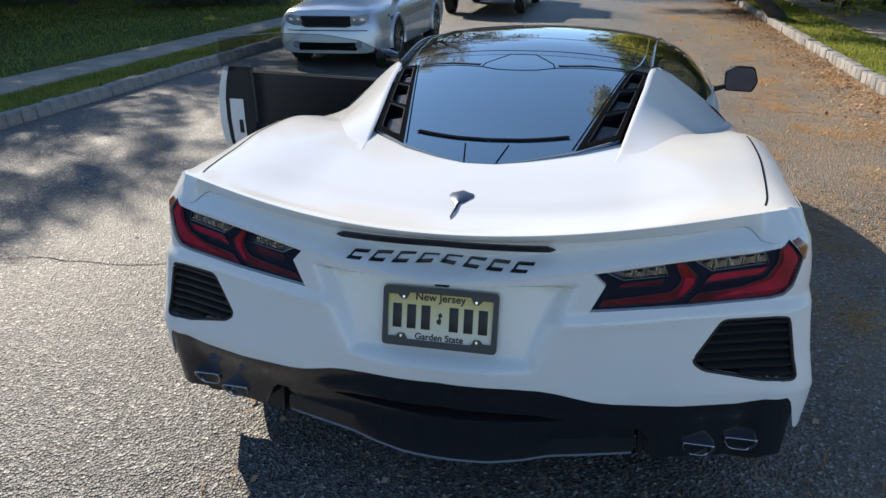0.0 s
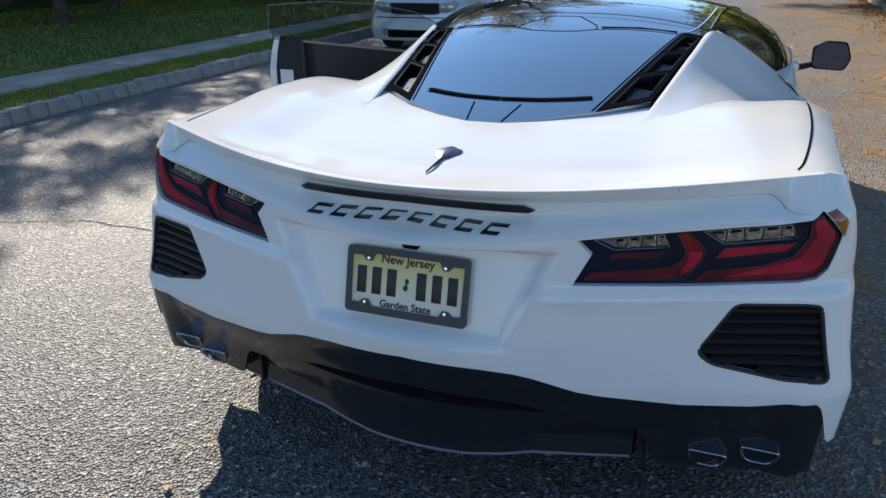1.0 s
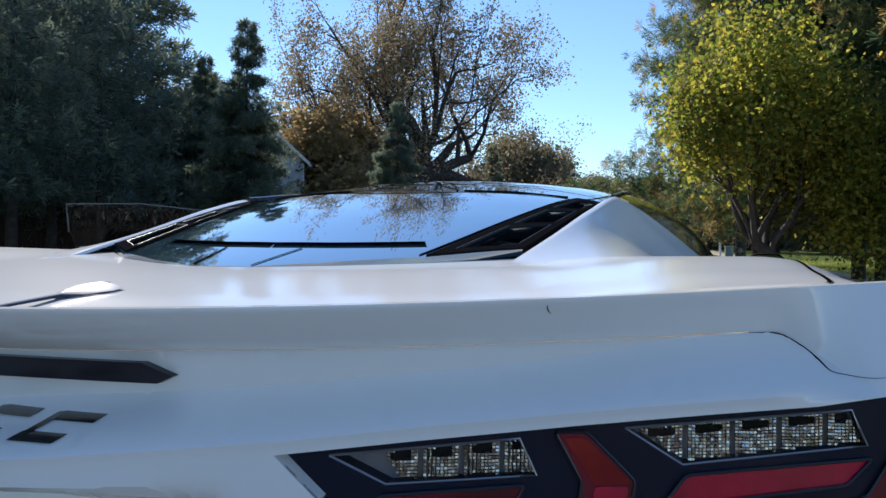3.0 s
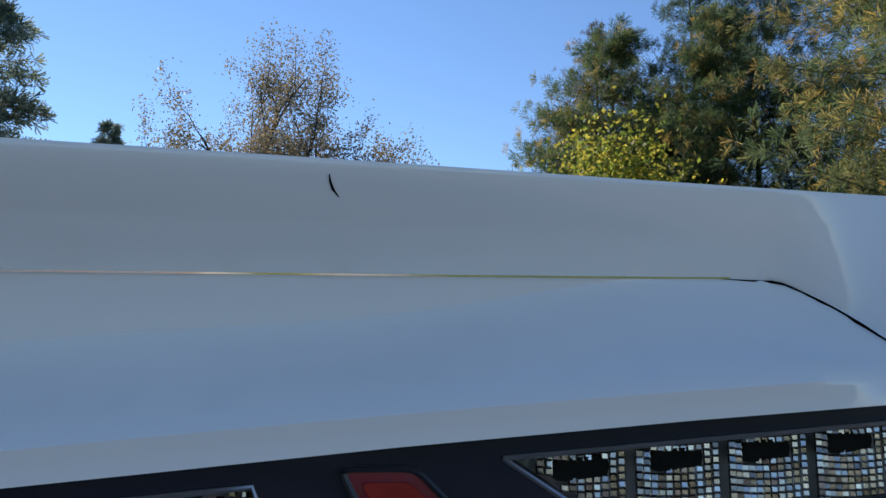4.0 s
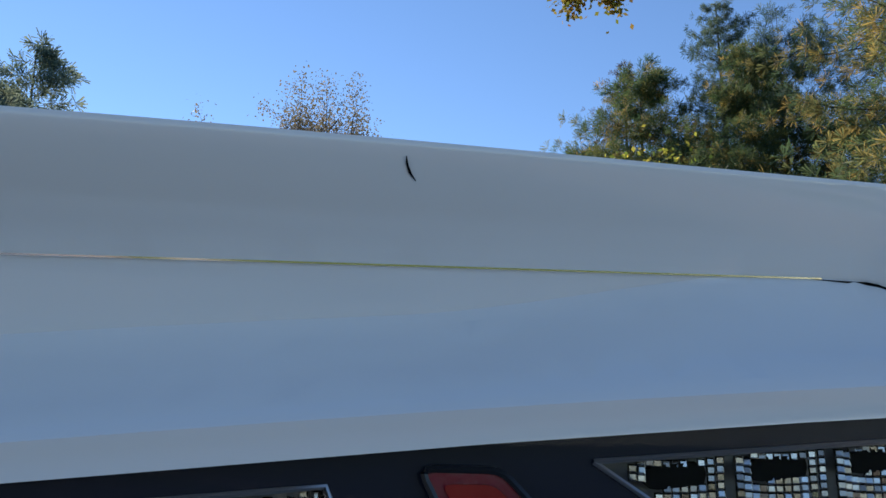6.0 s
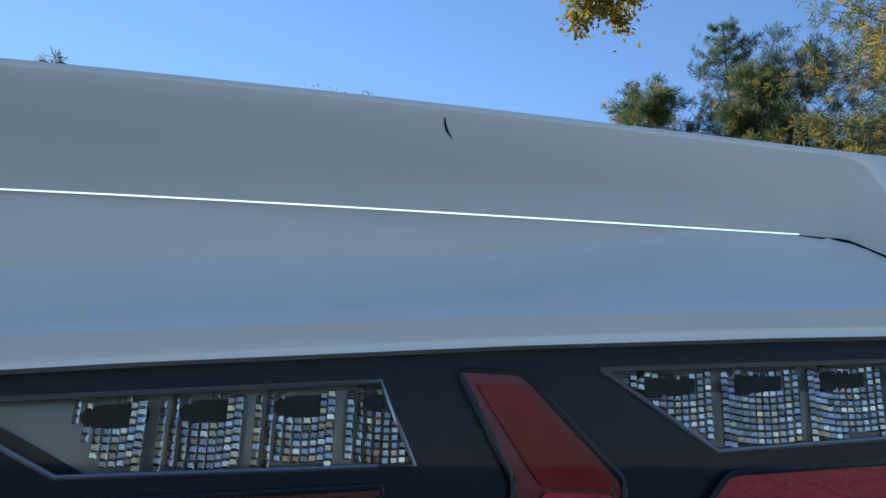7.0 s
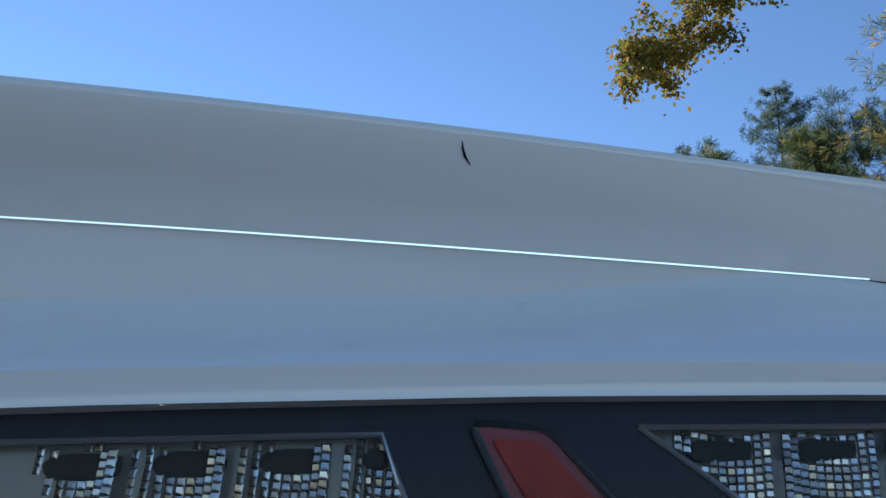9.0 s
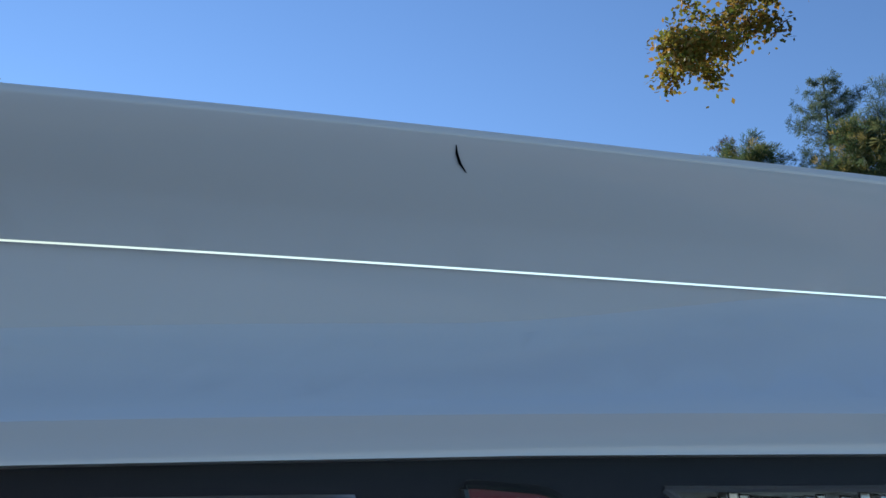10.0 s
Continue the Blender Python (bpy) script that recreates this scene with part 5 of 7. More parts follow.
def conifer(name, loc, height, radius, mat, label, seed, needle=0.16, width=0.012, per=16, start=0.1, layers=26, droop=0.25, dense_k=1.0, shape=1.0, group="", girth=1.0):
    rnd = random.Random(seed)
    tree = thing(name, loc, label, "tree", group)
    limbs, tufts, dirs = [], [], []
    lean = Vector((rnd.uniform(-.02, .02), rnd.uniform(-.02, .02), 1))
    trunk = [lean * (height * t) for t in span(0, 0.985, 9)]
    for k in range(layers):
        t = start + (1 - start) * (k + rnd.uniform(-0.3, 0.3)) / layers
        t = min(max(t, start), 0.98)
        reach = radius * ((1 - t) / (1 - start)) ** shape * rnd.uniform(0.75, 1.12) + 0.15
        for b in range(rnd.randint(4, 6)):
            a = rnd.uniform(0, math.tau)
            r = reach * rnd.uniform(0.65, 1.1)
            base = lean * (height * t)
            up = rnd.uniform(-0.1, 0.25) if t < 0.8 else rnd.uniform(0.2, 0.8)
            pts = []
            for u in span(0, 1, 5):
                pts.append(base + Vector((math.cos(a) * r * u, math.sin(a) * r * u, r * (up * u - droop * u * u + 0.10 * u ** 4))))
            limbs.append((pts, [max(0.006, 0.013 * height / 10 * (1 - 0.85 * u) * (r / radius + 0.3)) for u in span(0, 1, 5)]))
            nt = max(3, int(r * 9 * dense_k))
            for q in range(nt):
                u = rnd.uniform(0.25, 1.0)
                i = min(3, int(u * 4))
                p = pts[i].lerp(pts[i + 1], u * 4 - i)
                off = Vector((rnd.gauss(0, 1), rnd.gauss(0, 1), rnd.gauss(0, 0.45))) * min(r * 0.16, 0.42) * (1.15 - 0.5 * u)
                tufts.append(p + off)
                dirs.append((Vector((math.cos(a), math.sin(a), 0.15)) + off * 0.8).normalized())
    v, f = needle_tufts([tuple(p) for p in tufts], [tuple(d) for d in dirs], per, needle, width, seed)
    tm = limb_tubes([(trunk, [girth * 0.028 * height / 2 * (1 - 0.93 * t) for t in span(0, 1, 9)])], M["bark"], "trunk", 10)
    lm = limb_tubes(limbs, M["bark"], "branchwork", 5)
    cm = np_mesh("crown", v, f, mat)
    for nm, me in (("trunk", tm), ("branchwork", lm), ("crown", cm)):
        ob = new(nm, me)
        ob.parent = tree
    return tree


def grow(rnd, p, d, length, radius, depth, limbs, ends, spread=0.55, up=0.18, gnarl=0.15, all_depth=1):
    pts, radii = [p], [radius]
    q, dd = p.copy(), d.copy()
    n = 4
    for k in range(n):
        dd = (dd + Vector((rnd.gauss(0, gnarl), rnd.gauss(0, gnarl), rnd.gauss(0, gnarl) + up * 0.25))).normalized()
        q = q + dd * length / n
        pts.append(q.copy())
        radii.append(radius * (1 - 0.45 * (k + 1) / n))
    limbs.append((pts, radii))
    if depth == 0:
        ends += [pts[2], pts[3], pts[4]]
        return
    if depth <= all_depth:
        ends += [pts[3], pts[4]]
    kids = rnd.randint(2, 3) + (1 if depth > 2 else 0)
    for k in range(kids):
        side = Vector((rnd.gauss(0, 1), rnd.gauss(0, 1), rnd.gauss(0, 0.6)))
        nd = (dd + side.normalized() * spread * rnd.uniform(0.7, 1.3) + Vector((0, 0, up))).normalized()
        grow(rnd, pts[rnd.choice((2, 3, 4))], nd, length * rnd.uniform(0.62, 0.86), radii[-1] * rnd.uniform(0.6, 0.8), depth - 1, limbs, ends, spread, up, gnarl, all_depth)


def broadleaf(name, loc, height, mat, label, seed, depth=5, leaf=0.12, per=10, spread_leaf=0.25, trunk_frac=0.25, spread=0.55, up=0.18, group="", radius=None, boughs=4, crown_r=None, all_depth=1, lean=1.3, sway=0.0):
    rnd = random.Random(seed)
    tree = thing(name, loc, label, "tree", group)
    limbs, ends = [], []
    r0 = radius or height * 0.022
    top = Vector((rnd.uniform(-.2, .2) + sway, rnd.uniform(-.2, .2), height * trunk_frac))
    trunk = ([Vector((0, 0, -0.1)), top * 0.35, top * 0.7, top], [r0 * 1.35, r0 * 1.05, r0 * 0.95, r0 * 0.85])
    for k in range(boughs):
        a = k * math.tau / boughs + rnd.uniform(-0.4, 0.4)
        tip = spread * lean * rnd.uniform(0.35, 1.6)
        d = Vector((math.cos(a) * tip, math.sin(a) * tip, 1)).normalized()
        grow(rnd, top * rnd.uniform(0.72, 1.0), d, height * 0.30 * rnd.uniform(0.8, 1.15), r0 * 0.6, depth, limbs, ends, spread, up, 0.15, all_depth)
    # bring the crown to the wanted height
    zmax = max(p.z for p in ends)
    k = (height - top.z) / max(0.1, zmax - top.z)
    wide = sorted(math.hypot(p.x - top.x, p.y - top.y) for p in ends)[int(len(ends) * 0.95)]
    kx = crown_r / max(0.1, wide) if crown_r else 0.5 + 0.5 * k
    fit_up = lambda p: Vector((top.x + (p.x - top.x) * kx, top.y + (p.y - top.y) * kx, top.z + (p.z - top.z) * k)) if p.z > top.z else p
    limbs = [([fit_up(p) for p in pts], r) for pts, r in limbs]
    ends = [fit_up(p) for p in ends]
    v, f = leaf_quads([tuple(p) for p in ends], per, spread_leaf, leaf, seed)
    for nm, me in (("trunk", limb_tubes([trunk], M["bark"], "trunk", 12)), ("branchwork", limb_tubes(limbs, M["bark"], "branchwork", 5)), ("crown", np_mesh("crown", v, f, mat))):
        ob = new(nm, me)
        ob.parent = tree
    return tree


def at(az, r, z=0.1):
    """A place by its bearing to the left of the road's direction and its distance from the car's tail."""
    return (0.65 - math.sin(radians(az)) * r, -0.3 + math.cos(radians(az)) * r, z)


# big dark pines on the left, before and behind the fence
pine = conifer("pine_tree", at(40.5, 34), 13.0, 4.6, M["needles_dark"], "tall dark green pine standing behind the fence", 3, 0.36, 0.05, 12, 0.05, 32, 0.22, 1.0, 0.7, "pines on the left lawn")
for az, r, sc, turn in ((38.8, 33, 1.15, 40), (47, 34, 1.05, 120), (51.5, 34, 1.2, 200), (57, 36, 1.2, 290), (63, 34, 1.2, 20), (70, 35, 1.25, 75), (82, 34, 1.2, 230)):
    copy_thing(pine, Matrix.Translation(at(az, r)) @ Matrix.Rotation(radians(turn), 4, "Z") @ Matrix.Scale(sc, 4))
spruce = conifer("spruce_tree", at(31.2, 22), 7.2, 2.1, M["needles_dark"], "pointed dark green spruce beside the house", 5, 0.15, 0.022, 16, 0.04, 38, 0.30, 3.4, 1.0, "spruces")
for az, r, sc, turn in ((19.7, 30, 0.90, 1.0), (12.3, 52, 1.05, 2.0), (33.8, 30, 1.1, 2.6), (21.5, 44, 0.9, 4.0), (17.6, 50, 1.0, 0.4), (13.6, 58, 0.9, 5.0)):
    copy_thing(spruce, Matrix.Translation(at(az, r)) @ Matrix.Rotation(turn, 4, "Z") @ Matrix.Scale(sc, 4))
# the large bare-limbed tree over the roof
big = broadleaf("oak_tree", at(18.9, 45), 20.5, M["leaf_brown"], "large spreading oak with sparse brown autumn leaves", 11, 4, 0.165, 24, 0.36, 0.24, 0.85, 0.04, "", 0.78, 10, 9.4, 1, 2.6)
lawn_pine = conifer("lawn_pine", at(48.6, 25), 10.7, 4.2, M["needles_dark"], "dark pine with hanging boughs on the lawn before the fence", 13, 0.30, 0.04, 11, 0.24, 20, 0.22, 0.7, 0.5, "pines before the fence", 1.2)
# the nearest and leftmost copies are added out of view to shade lawn and road
for az, r, sc, turn in ((52.6, 24, 1.0, 100), (57.5, 23, 1.0, 210), (63, 26, 1.05, 320), (44.0, 26, 0.95, 30), (41.0, 24, 0.85, 150), (46.5, 20.5, 0.85, 250), (68, 22, 1.0, 60), (74, 24, 1.0, 170), (56.5, 17, 0.85, 80), (63, 15.5, 0.8, 200), (50.5, 16.5, 0.70, 10)):
    copy_thing(lawn_pine, Matrix.Translation(at(az, r)) @ Matrix.Rotation(radians(turn), 4, "Z") @ Matrix.Scale(sc, 4))
gold = broadleaf("maple_tree", at(26.0, 50), 9.5, M["leaf_gold"], "irregular maple with golden brown autumn leaves", 21, 4, 0.30, 14, 0.5, 0.08, 0.6, 0.2, "autumn trees along the road", None, 6, 4.0, 2, 1.6)
for az, r, sc, turn in ((24.6, 41, 0.9, 140), (22.6, 43, 0.75, 250), (22.5, 54, 0.8, 60), (16, 60, 0.6, 100), (9.5, 74, 0.75, 150), (6.8, 80, 0.7, 200), (4.9, 88, 0.65, 260), (3.0, 124, 0.9, 310), (0.8, 130, 1.0, 20), (-2.0, 90, 0.7, 45), (-5.2, 70, 0.7, 80), (-8.0, 70, 0.9, 130), (-11, 64, 0.9, 200), (-14, 60, 1.0, 170), (-18, 55, 1.0, 10), (-24, 48, 1.1, 90), (-29, 50, 1.0, 240), (13.8, 75, 0.65, 30), (24, 66, 1.0, 280), (28, 66, 1.1, 200)):
    copy_thing(gold, Matrix.Translation(at(az, r)) @ Matrix.Rotation(radians(turn), 4, "Z") @ Matrix.Diagonal((sc * 1.15, sc * 1.15, sc, 1)))
far_tree = broadleaf("grey_tree", at(8.0, 64), 9.0, M["leaf_far"], "dull olive tree thinning in autumn", 27, 4, 0.26, 9, 0.45, 0.14, 0.55, 0.25, "olive trees along the road", None, 6, 3.4, 2, 1.4)
for az, r, sc, turn in ((10.8, 62, 1.1, 70), (5.6, 78, 0.8, 150), (4.6, 92, 1.0, 230), (2.0, 126, 1.2, 300), (-0.8, 128, 1.0, 15), (-3.4, 80, 0.7, 110), (14.6, 66, 0.7, 190)):
    copy_thing(far_tree, Matrix.Translation(at(az, r)) @ Matrix.Rotation(radians(turn), 4, "Z") @ Matrix.Scale(sc, 4))
# low dark evergreens close the far lawn
for k in range(15):
    a = -3.6 - 2.1 * k
    copy_thing(spruce, Matrix.Translation(at(a, 88 - 1.6 * k)) @ Matrix.Rotation(k * 1.3, 4, "Z") @ Matrix.Diagonal((1.7, 1.7, 0.75 + 0.25 * (k % 3), 1)))
# right side: yellow-green street tree, the firs and the pine behind it
broadleaf("street_maple", at(-10.6, 16.2), 5.8, M["leaf_yellow"], "dense yellow-green street maple on the verge", 31, 4, 0.11, 15, 0.24, 0.16, 0.70, 0.06, "", 0.12, 8, 2.05, 2, 1.3, -0.95)
conifer("white_pine", at(-31, 14.5), 14.0, 4.3, M["needles_light"], "big pine with yellowing needles over the road", 41, 0.19, 0.015, 20, 0.20, 34, 0.08, 2.6, 0.5)
conifer("white_pine", at(-14.5, 19), 9.3, 4.6, M["needles"], "dense pine with yellowing needles behind the street maple", 42, 0.15, 0.013, 22, 0.12, 30, 0.10, 3.4, 0.7)
conifer("white_pine", at(-6.8, 21), 10.2, 4.4, M["needles"], "green pine with long boughs beside the street maple", 44, 0.22, 0.015, 28, 0.16, 26, 0.06, 2.2, 0.7)
conifer("fir_tree", at(-13.2, 21), 12.2, 3.4, M["needles_blue"], "bluish green fir with upright tips", 43, 0.13, 0.012, 22, 0.08, 34, 0.05, 3.0, 0.8)
conifer("fir_tree", at(-17.0, 20.5), 10.2, 5.0, M["needles_blue"], "bluish green pine whose boughs reach over the road", 45, 0.16, 0.012, 24, 0.30, 22, 0.04, 2.8, 0.6)
conifer("fir_tree", at(-5.7, 29), 14.2, 2.9, M["needles_rust"], "rusty fir top behind the pine", 47, 0.17, 0.016, 14, 0.45, 26, 0.05, 1.6, 0.9)
conifer("fir_tree", at(-27, 17), 12.0, 3.4, M["needles"], "tall green fir at the edge of the verge", 49, 0.18, 0.014, 16, 0.06, 30, 0.15, 1.3, 0.7)
slim = broadleaf("slim_maple", at(-2.9, 66), 8.5, M["leaf_gold"], "slim young maple with a bare trunk on the verge", 61, 3, 0.16, 12, 0.3, 0.45, 0.5, 0.2, "", 0.2, 4, 2.6, 2)


def overhanging_oak():
    rnd = random.Random(51)
    tree = thing("overhanging_oak", (7.6, 6.9, 0.1), "oak whose yellow-green leafy bough hangs over the car", "tree")
    limbs, ends = [], []
    trunk = ([Vector((0, 0, -0.1)), Vector((0, 0, 2.5)), Vector((-0.1, 0.1, 5.0)), Vector((-0.2, 0.2, 8.0))], [0.30, 0.24, 0.22, 0.15])
    tip = Vector((1.05 - 7.6, 8.6 - 6.9, 5.86))
    a = Vector((-0.1, 0.1, 5.2))
    pts = [a.lerp(tip, u) + Vector((0, 0, 2.4 * math.sin(math.pi * u))) for u in span(0, 1, 9)]
    limbs.append((pts, [0.13, 0.11, 0.09, 0.075, 0.06, 0.045, 0.03, 0.018, 0.01]))
    for u in (0.79, 0.82, 0.85, 0.88, 0.90, 0.93, 0.95, 0.97, 0.985, 1.0):
        i = min(7, int(u * 8))
        p = pts[i].lerp(pts[i + 1], u * 8 - i)
        for k in range(3):
            grow(rnd, p, Vector((rnd.uniform(-1, 0.6), rnd.uniform(-0.6, 0.6), rnd.uniform(-0.5, 0.5))).normalized(), 0.36, 0.009, 1, limbs, ends, 0.7, -0.05)
    n_tip = len(ends)
    for k in range(5):
        a2 = k * math.tau / 5
        grow(rnd, Vector((-0.2, 0.2, 7.0)), Vector((math.cos(a2) + 0.5, math.sin(a2) - 0.4, 0.9)).normalized(), 2.6, 0.09, 3, limbs, ends, 0.6, 0.15)
    v1, f1 = leaf_quads([tuple(p) for p in ends[:n_tip]], 20, 0.075, 0.075, 5, 0.5)
    v2, f2 = leaf_quads([tuple(p) for p in ends[n_tip:]], 16, 0.35, 0.12, 6, 0.3)
    for nm, me in (("trunk", limb_tubes([trunk], M["bark"], "trunk", 12)), ("branchwork", limb_tubes(limbs, M["bark"], "branchwork", 6)), ("crown", np_mesh("crown", np.concatenate([v1, v2]), np.concatenate([f1, f2 + len(v1)]), M["leaf_oak"]))):
        ob = new(nm, me)
        ob.parent = tree


overhanging_oak()
# a pine added behind the viewer, never in view, to fill the reflections
copy_thing(pine, Matrix.Translation(at(125, 34)) @ Matrix.Rotation(radians(300), 4, "Z") @ Matrix.Scale(0.9, 4))


# ================= fence and houses on the left =================
M["fence_wood"] = varied("dark_red_stained_wood", (0.035, 0.014, 0.012), (0.06, 0.026, 0.020), 2.0, 0.8, 30, 0.003)
M["siding"] = varied("pale_grey_siding", (0.50, 0.51, 0.53), (0.58, 0.58, 0.59), 0.6, 0.7, 8, 0.003)
M["siding_tan"] = varied("tan_grey_siding", (0.30, 0.28, 0.25), (0.36, 0.33, 0.30), 0.6, 0.7, 8, 0.003)
M["roofing"] = varied("dark_shingle_roof", (0.06, 0.058, 0.056), (0.11, 0.10, 0.095), 1.5, 0.9, 20, 0.01)
M["trim_white"] = varied("white_painted_trim", (0.70, 0.70, 0.69), (0.78, 0.78, 0.76), 2.0, 0.5)
M["brick_tan"] = varied("tan_house_wall", (0.38, 0.29, 0.19), (0.48, 0.38, 0.26), 0.8, 0.8, 15, 0.004)


def local_part(name, me, parent, label=""):
    """A mesh in its thing's own metres."""
    ob = new(name, me)
    ob.parent = parent
    return tagged(ob, label)


def picket_fence(ax, ay, bx, by, height):
    """Tall board fence from a to b, with narrow gaps of light between the boards."""
    rnd = random.Random(9)
    ln, ang = math.hypot(bx - ax, by - ay), math.atan2(by - ay, bx - ax)
    fence = thing("fence", (ax, ay, 0.1), "tall dark red-brown board fence in the shade", "fence")
    fence.rotation_euler = (0, 0, ang)
    pickets = []
    for k in range(4):
        w, h = 0.128 + 0.004 * k, height + rnd.uniform(-0.02, 0.02)
        vs = [(-w / 2, -0.01, -0.05), (w / 2, -0.01, -0.05), (w / 2, -0.01, h - 0.05), (w / 4, -0.01, h), (-w / 4, -0.01, h), (-w / 2, -0.01, h - 0.05)]
        vs += [(x, 0.01, z) for x, y, z in vs]
        fs = [tuple(range(6)), tuple(range(11, 5, -1))] + [(i, i + 6, (i + 1) % 6 + 6, (i + 1) % 6) for i in range(6)]
        pickets.append(mesh_of("picket", vs, fs, M["fence_wood"], False))
    n = int(ln / 0.142)
    for i in range(n):
        ob = local_part("picket", pickets[rnd.randrange(4)], fence)
        ob.location = (0.07 + i * 0.142 + rnd.uniform(-0.005, 0.005), -0.045, rnd.uniform(-0.015, 0.015))
        ob.rotation_euler = (0, rnd.uniform(-0.01, 0.01), rnd.uniform(-0.04, 0.04))
    post = box("fence_post", (-0.05, -0.05, -0.1), (0.05, 0.05, height + 0.06), M["fence_wood"], 0.01)
    for i in range(int(ln / 2.4) + 1):
        ob = local_part("fence_post", post, fence)
        ob.location = (i * 2.4, 0.06, 0)
    for z in (0.35, 1.1, height - 0.3):
        local_part("rail", box("rail", (0, -0.030, z - 0.04), (ln, 0.012, z + 0.04), M["fence_wood"], 0.004), fence)


picket_fence(-27.5, 15.2, -11.2, 27.6, 2.15)


def gable_house(name, loc, turn, wid, dep, eave, ridge, wall_mat, label, seed):
    """House with its gable facing -y: clapboard walls, pitched roof, white trim, windows, door."""
    h = thing(name, loc, label, "house")
    h.rotation_euler = (0, 0, radians(turn))
    w = wid / 2
    vs = [(-w, 0, -0.2), (w, 0, -0.2), (w, 0, eave), (0, 0, ridge), (-w, 0, eave)]
    vs += [(x, dep, z) for x, y, z in vs]
    local_part("wall", mesh_of("wall", vs, [(0, 1, 2, 3, 4), (9, 8, 7, 6, 5), (1, 6, 7, 2), (0, 4, 9, 5)], wall_mat, False), h, "horizontal clapboard siding")
    bm = bmesh.new()
    z = 0.25
    while z < ridge - 0.25:
        half = w if z < eave else w * (ridge - z) / (ridge - eave)
        add_box(bm, (-half, -0.018, z), (half, 0.0, z + 0.016))
        if z < eave:
            add_box(bm, (w, 0, z), (w + 0.018, dep, z + 0.016))
            add_box(bm, (-w - 0.018, 0, z), (-w, dep, z + 0.016))
        z += 0.19
    tagged(local_part("clapboard", bm_mesh("clapboard", bm, wall_mat, False), h), kind="stuff")
    k = (ridge - eave) / w
    for sg in (1, -1):
        o = w + 0.35
        top, low = ridge + 0.05, ridge - k * o + 0.05
        vs = [(0, -0.35, top), (0, dep + 0.35, top), (sg * o, dep + 0.35, low), (sg * o, -0.35, low)]
        vs += [(x, y, z - 0.14) for x, y, z in vs]
        local_part("roof", mesh_of("roof", vs, [(0, 1, 2, 3), (7, 6, 5, 4), (0, 3, 7, 4), (3, 2, 6, 7), (2, 1, 5, 6)], M["roofing"], False), h, "dark shingle roof slope")
        vs = [(0, -0.37, top - 0.02), (sg * o, -0.37, low - 0.02), (sg * o, -0.37, low - 0.22), (0, -0.37, top - 0.22)]
        vs += [(x, y + 0.03, z) for x, y, z in vs]
        local_part("barge_board", mesh_of("barge_board", vs, [(0, 1, 2, 3), (7, 6, 5, 4), (3, 2, 6, 7)], M["trim_white"], False), h)
        local_part("gutter", box("gutter", (sg * o - 0.06, -0.35, low - 0.2), (sg * o + 0.06, dep + 0.35, low - 0.08), M["trim_white"], 0.02), h)
        local_part("downpipe", box("downpipe", (sg * (w + 0.03) - 0.04, -0.03, 0), (sg * (w + 0.03) + 0.04, 0.05, eave), M["trim_white"], 0.01), h)
    for x, z in ((-w * 0.5, 1.5), (w * 0.45, 1.5), (-w * 0.5, eave - 0.9), (w * 0.45, eave - 0.9)):
        win = local_part("window", box("window", (x - 0.48, -0.05, z - 0.68), (x + 0.48, 0.0, z + 0.68), M["trim_white"], 0.01), h, "white framed sash window")
        for dx in (-0.21, 0.21):
            for dz in (-0.32, 0.32):
                local_part("pane", box("pane", (x + dx - 0.19, -0.056, z + dz - 0.29), (x + dx + 0.19, -0.051, z + dz + 0.29), M["dark_glass"]), win)
    return h


gable_house("house", at(33.6, 38), 34, 9.0, 12.0, 5.0, 9.0, M["siding"], "pale grey clapboard house behind the spruces", 1)
gable_house("house", (-12.6, 46.5, 0.1), 8, 8.0, 10.0, 3.0, 4.6, M["siding_tan"], "low tan-grey house behind the parked truck", 2)
gable_house("house", (1.4, 130, 0.1), -20, 9.0, 10.0, 4.6, 7.0, M["trim_white"], "white gabled house at the far end of the road", 3)
gable_house("house", (16.5, 62, 0.1), -60, 10.0, 12.0, 4.6, 6.8, M["brick_tan"], "tan house behind the far lawn", 4)


# ================= parked vehicles =================
M["silver"] = material("silver_paint", (0.52, 0.57, 0.62), 0.30, 0.45, 0.9)
M["dark_paint"] = material("black_truck_paint", (0.015, 0.016, 0.018), 0.25, 0.0, 0.8)
M["pale_roof"] = material("pale_truck_roof", (0.62, 0.64, 0.68), 0.3, 0.0, 0.7)
M["grey_paint"] = material("dark_grey_paint", (0.05, 0.052, 0.058), 0.3, 0.3, 0.8)
M["lamp_glass"] = material("headlamp_glass", (0.55, 0.58, 0.62), 0.08, 0.6, 0.5)
M["tinted"] = material("car_glass", (0.02, 0.026, 0.03), 0.04, 0.0, 0.0, 0.9)
M["marker_amber"] = material("roof_marker_lens", (0.70, 0.62, 0.50), 0.25)


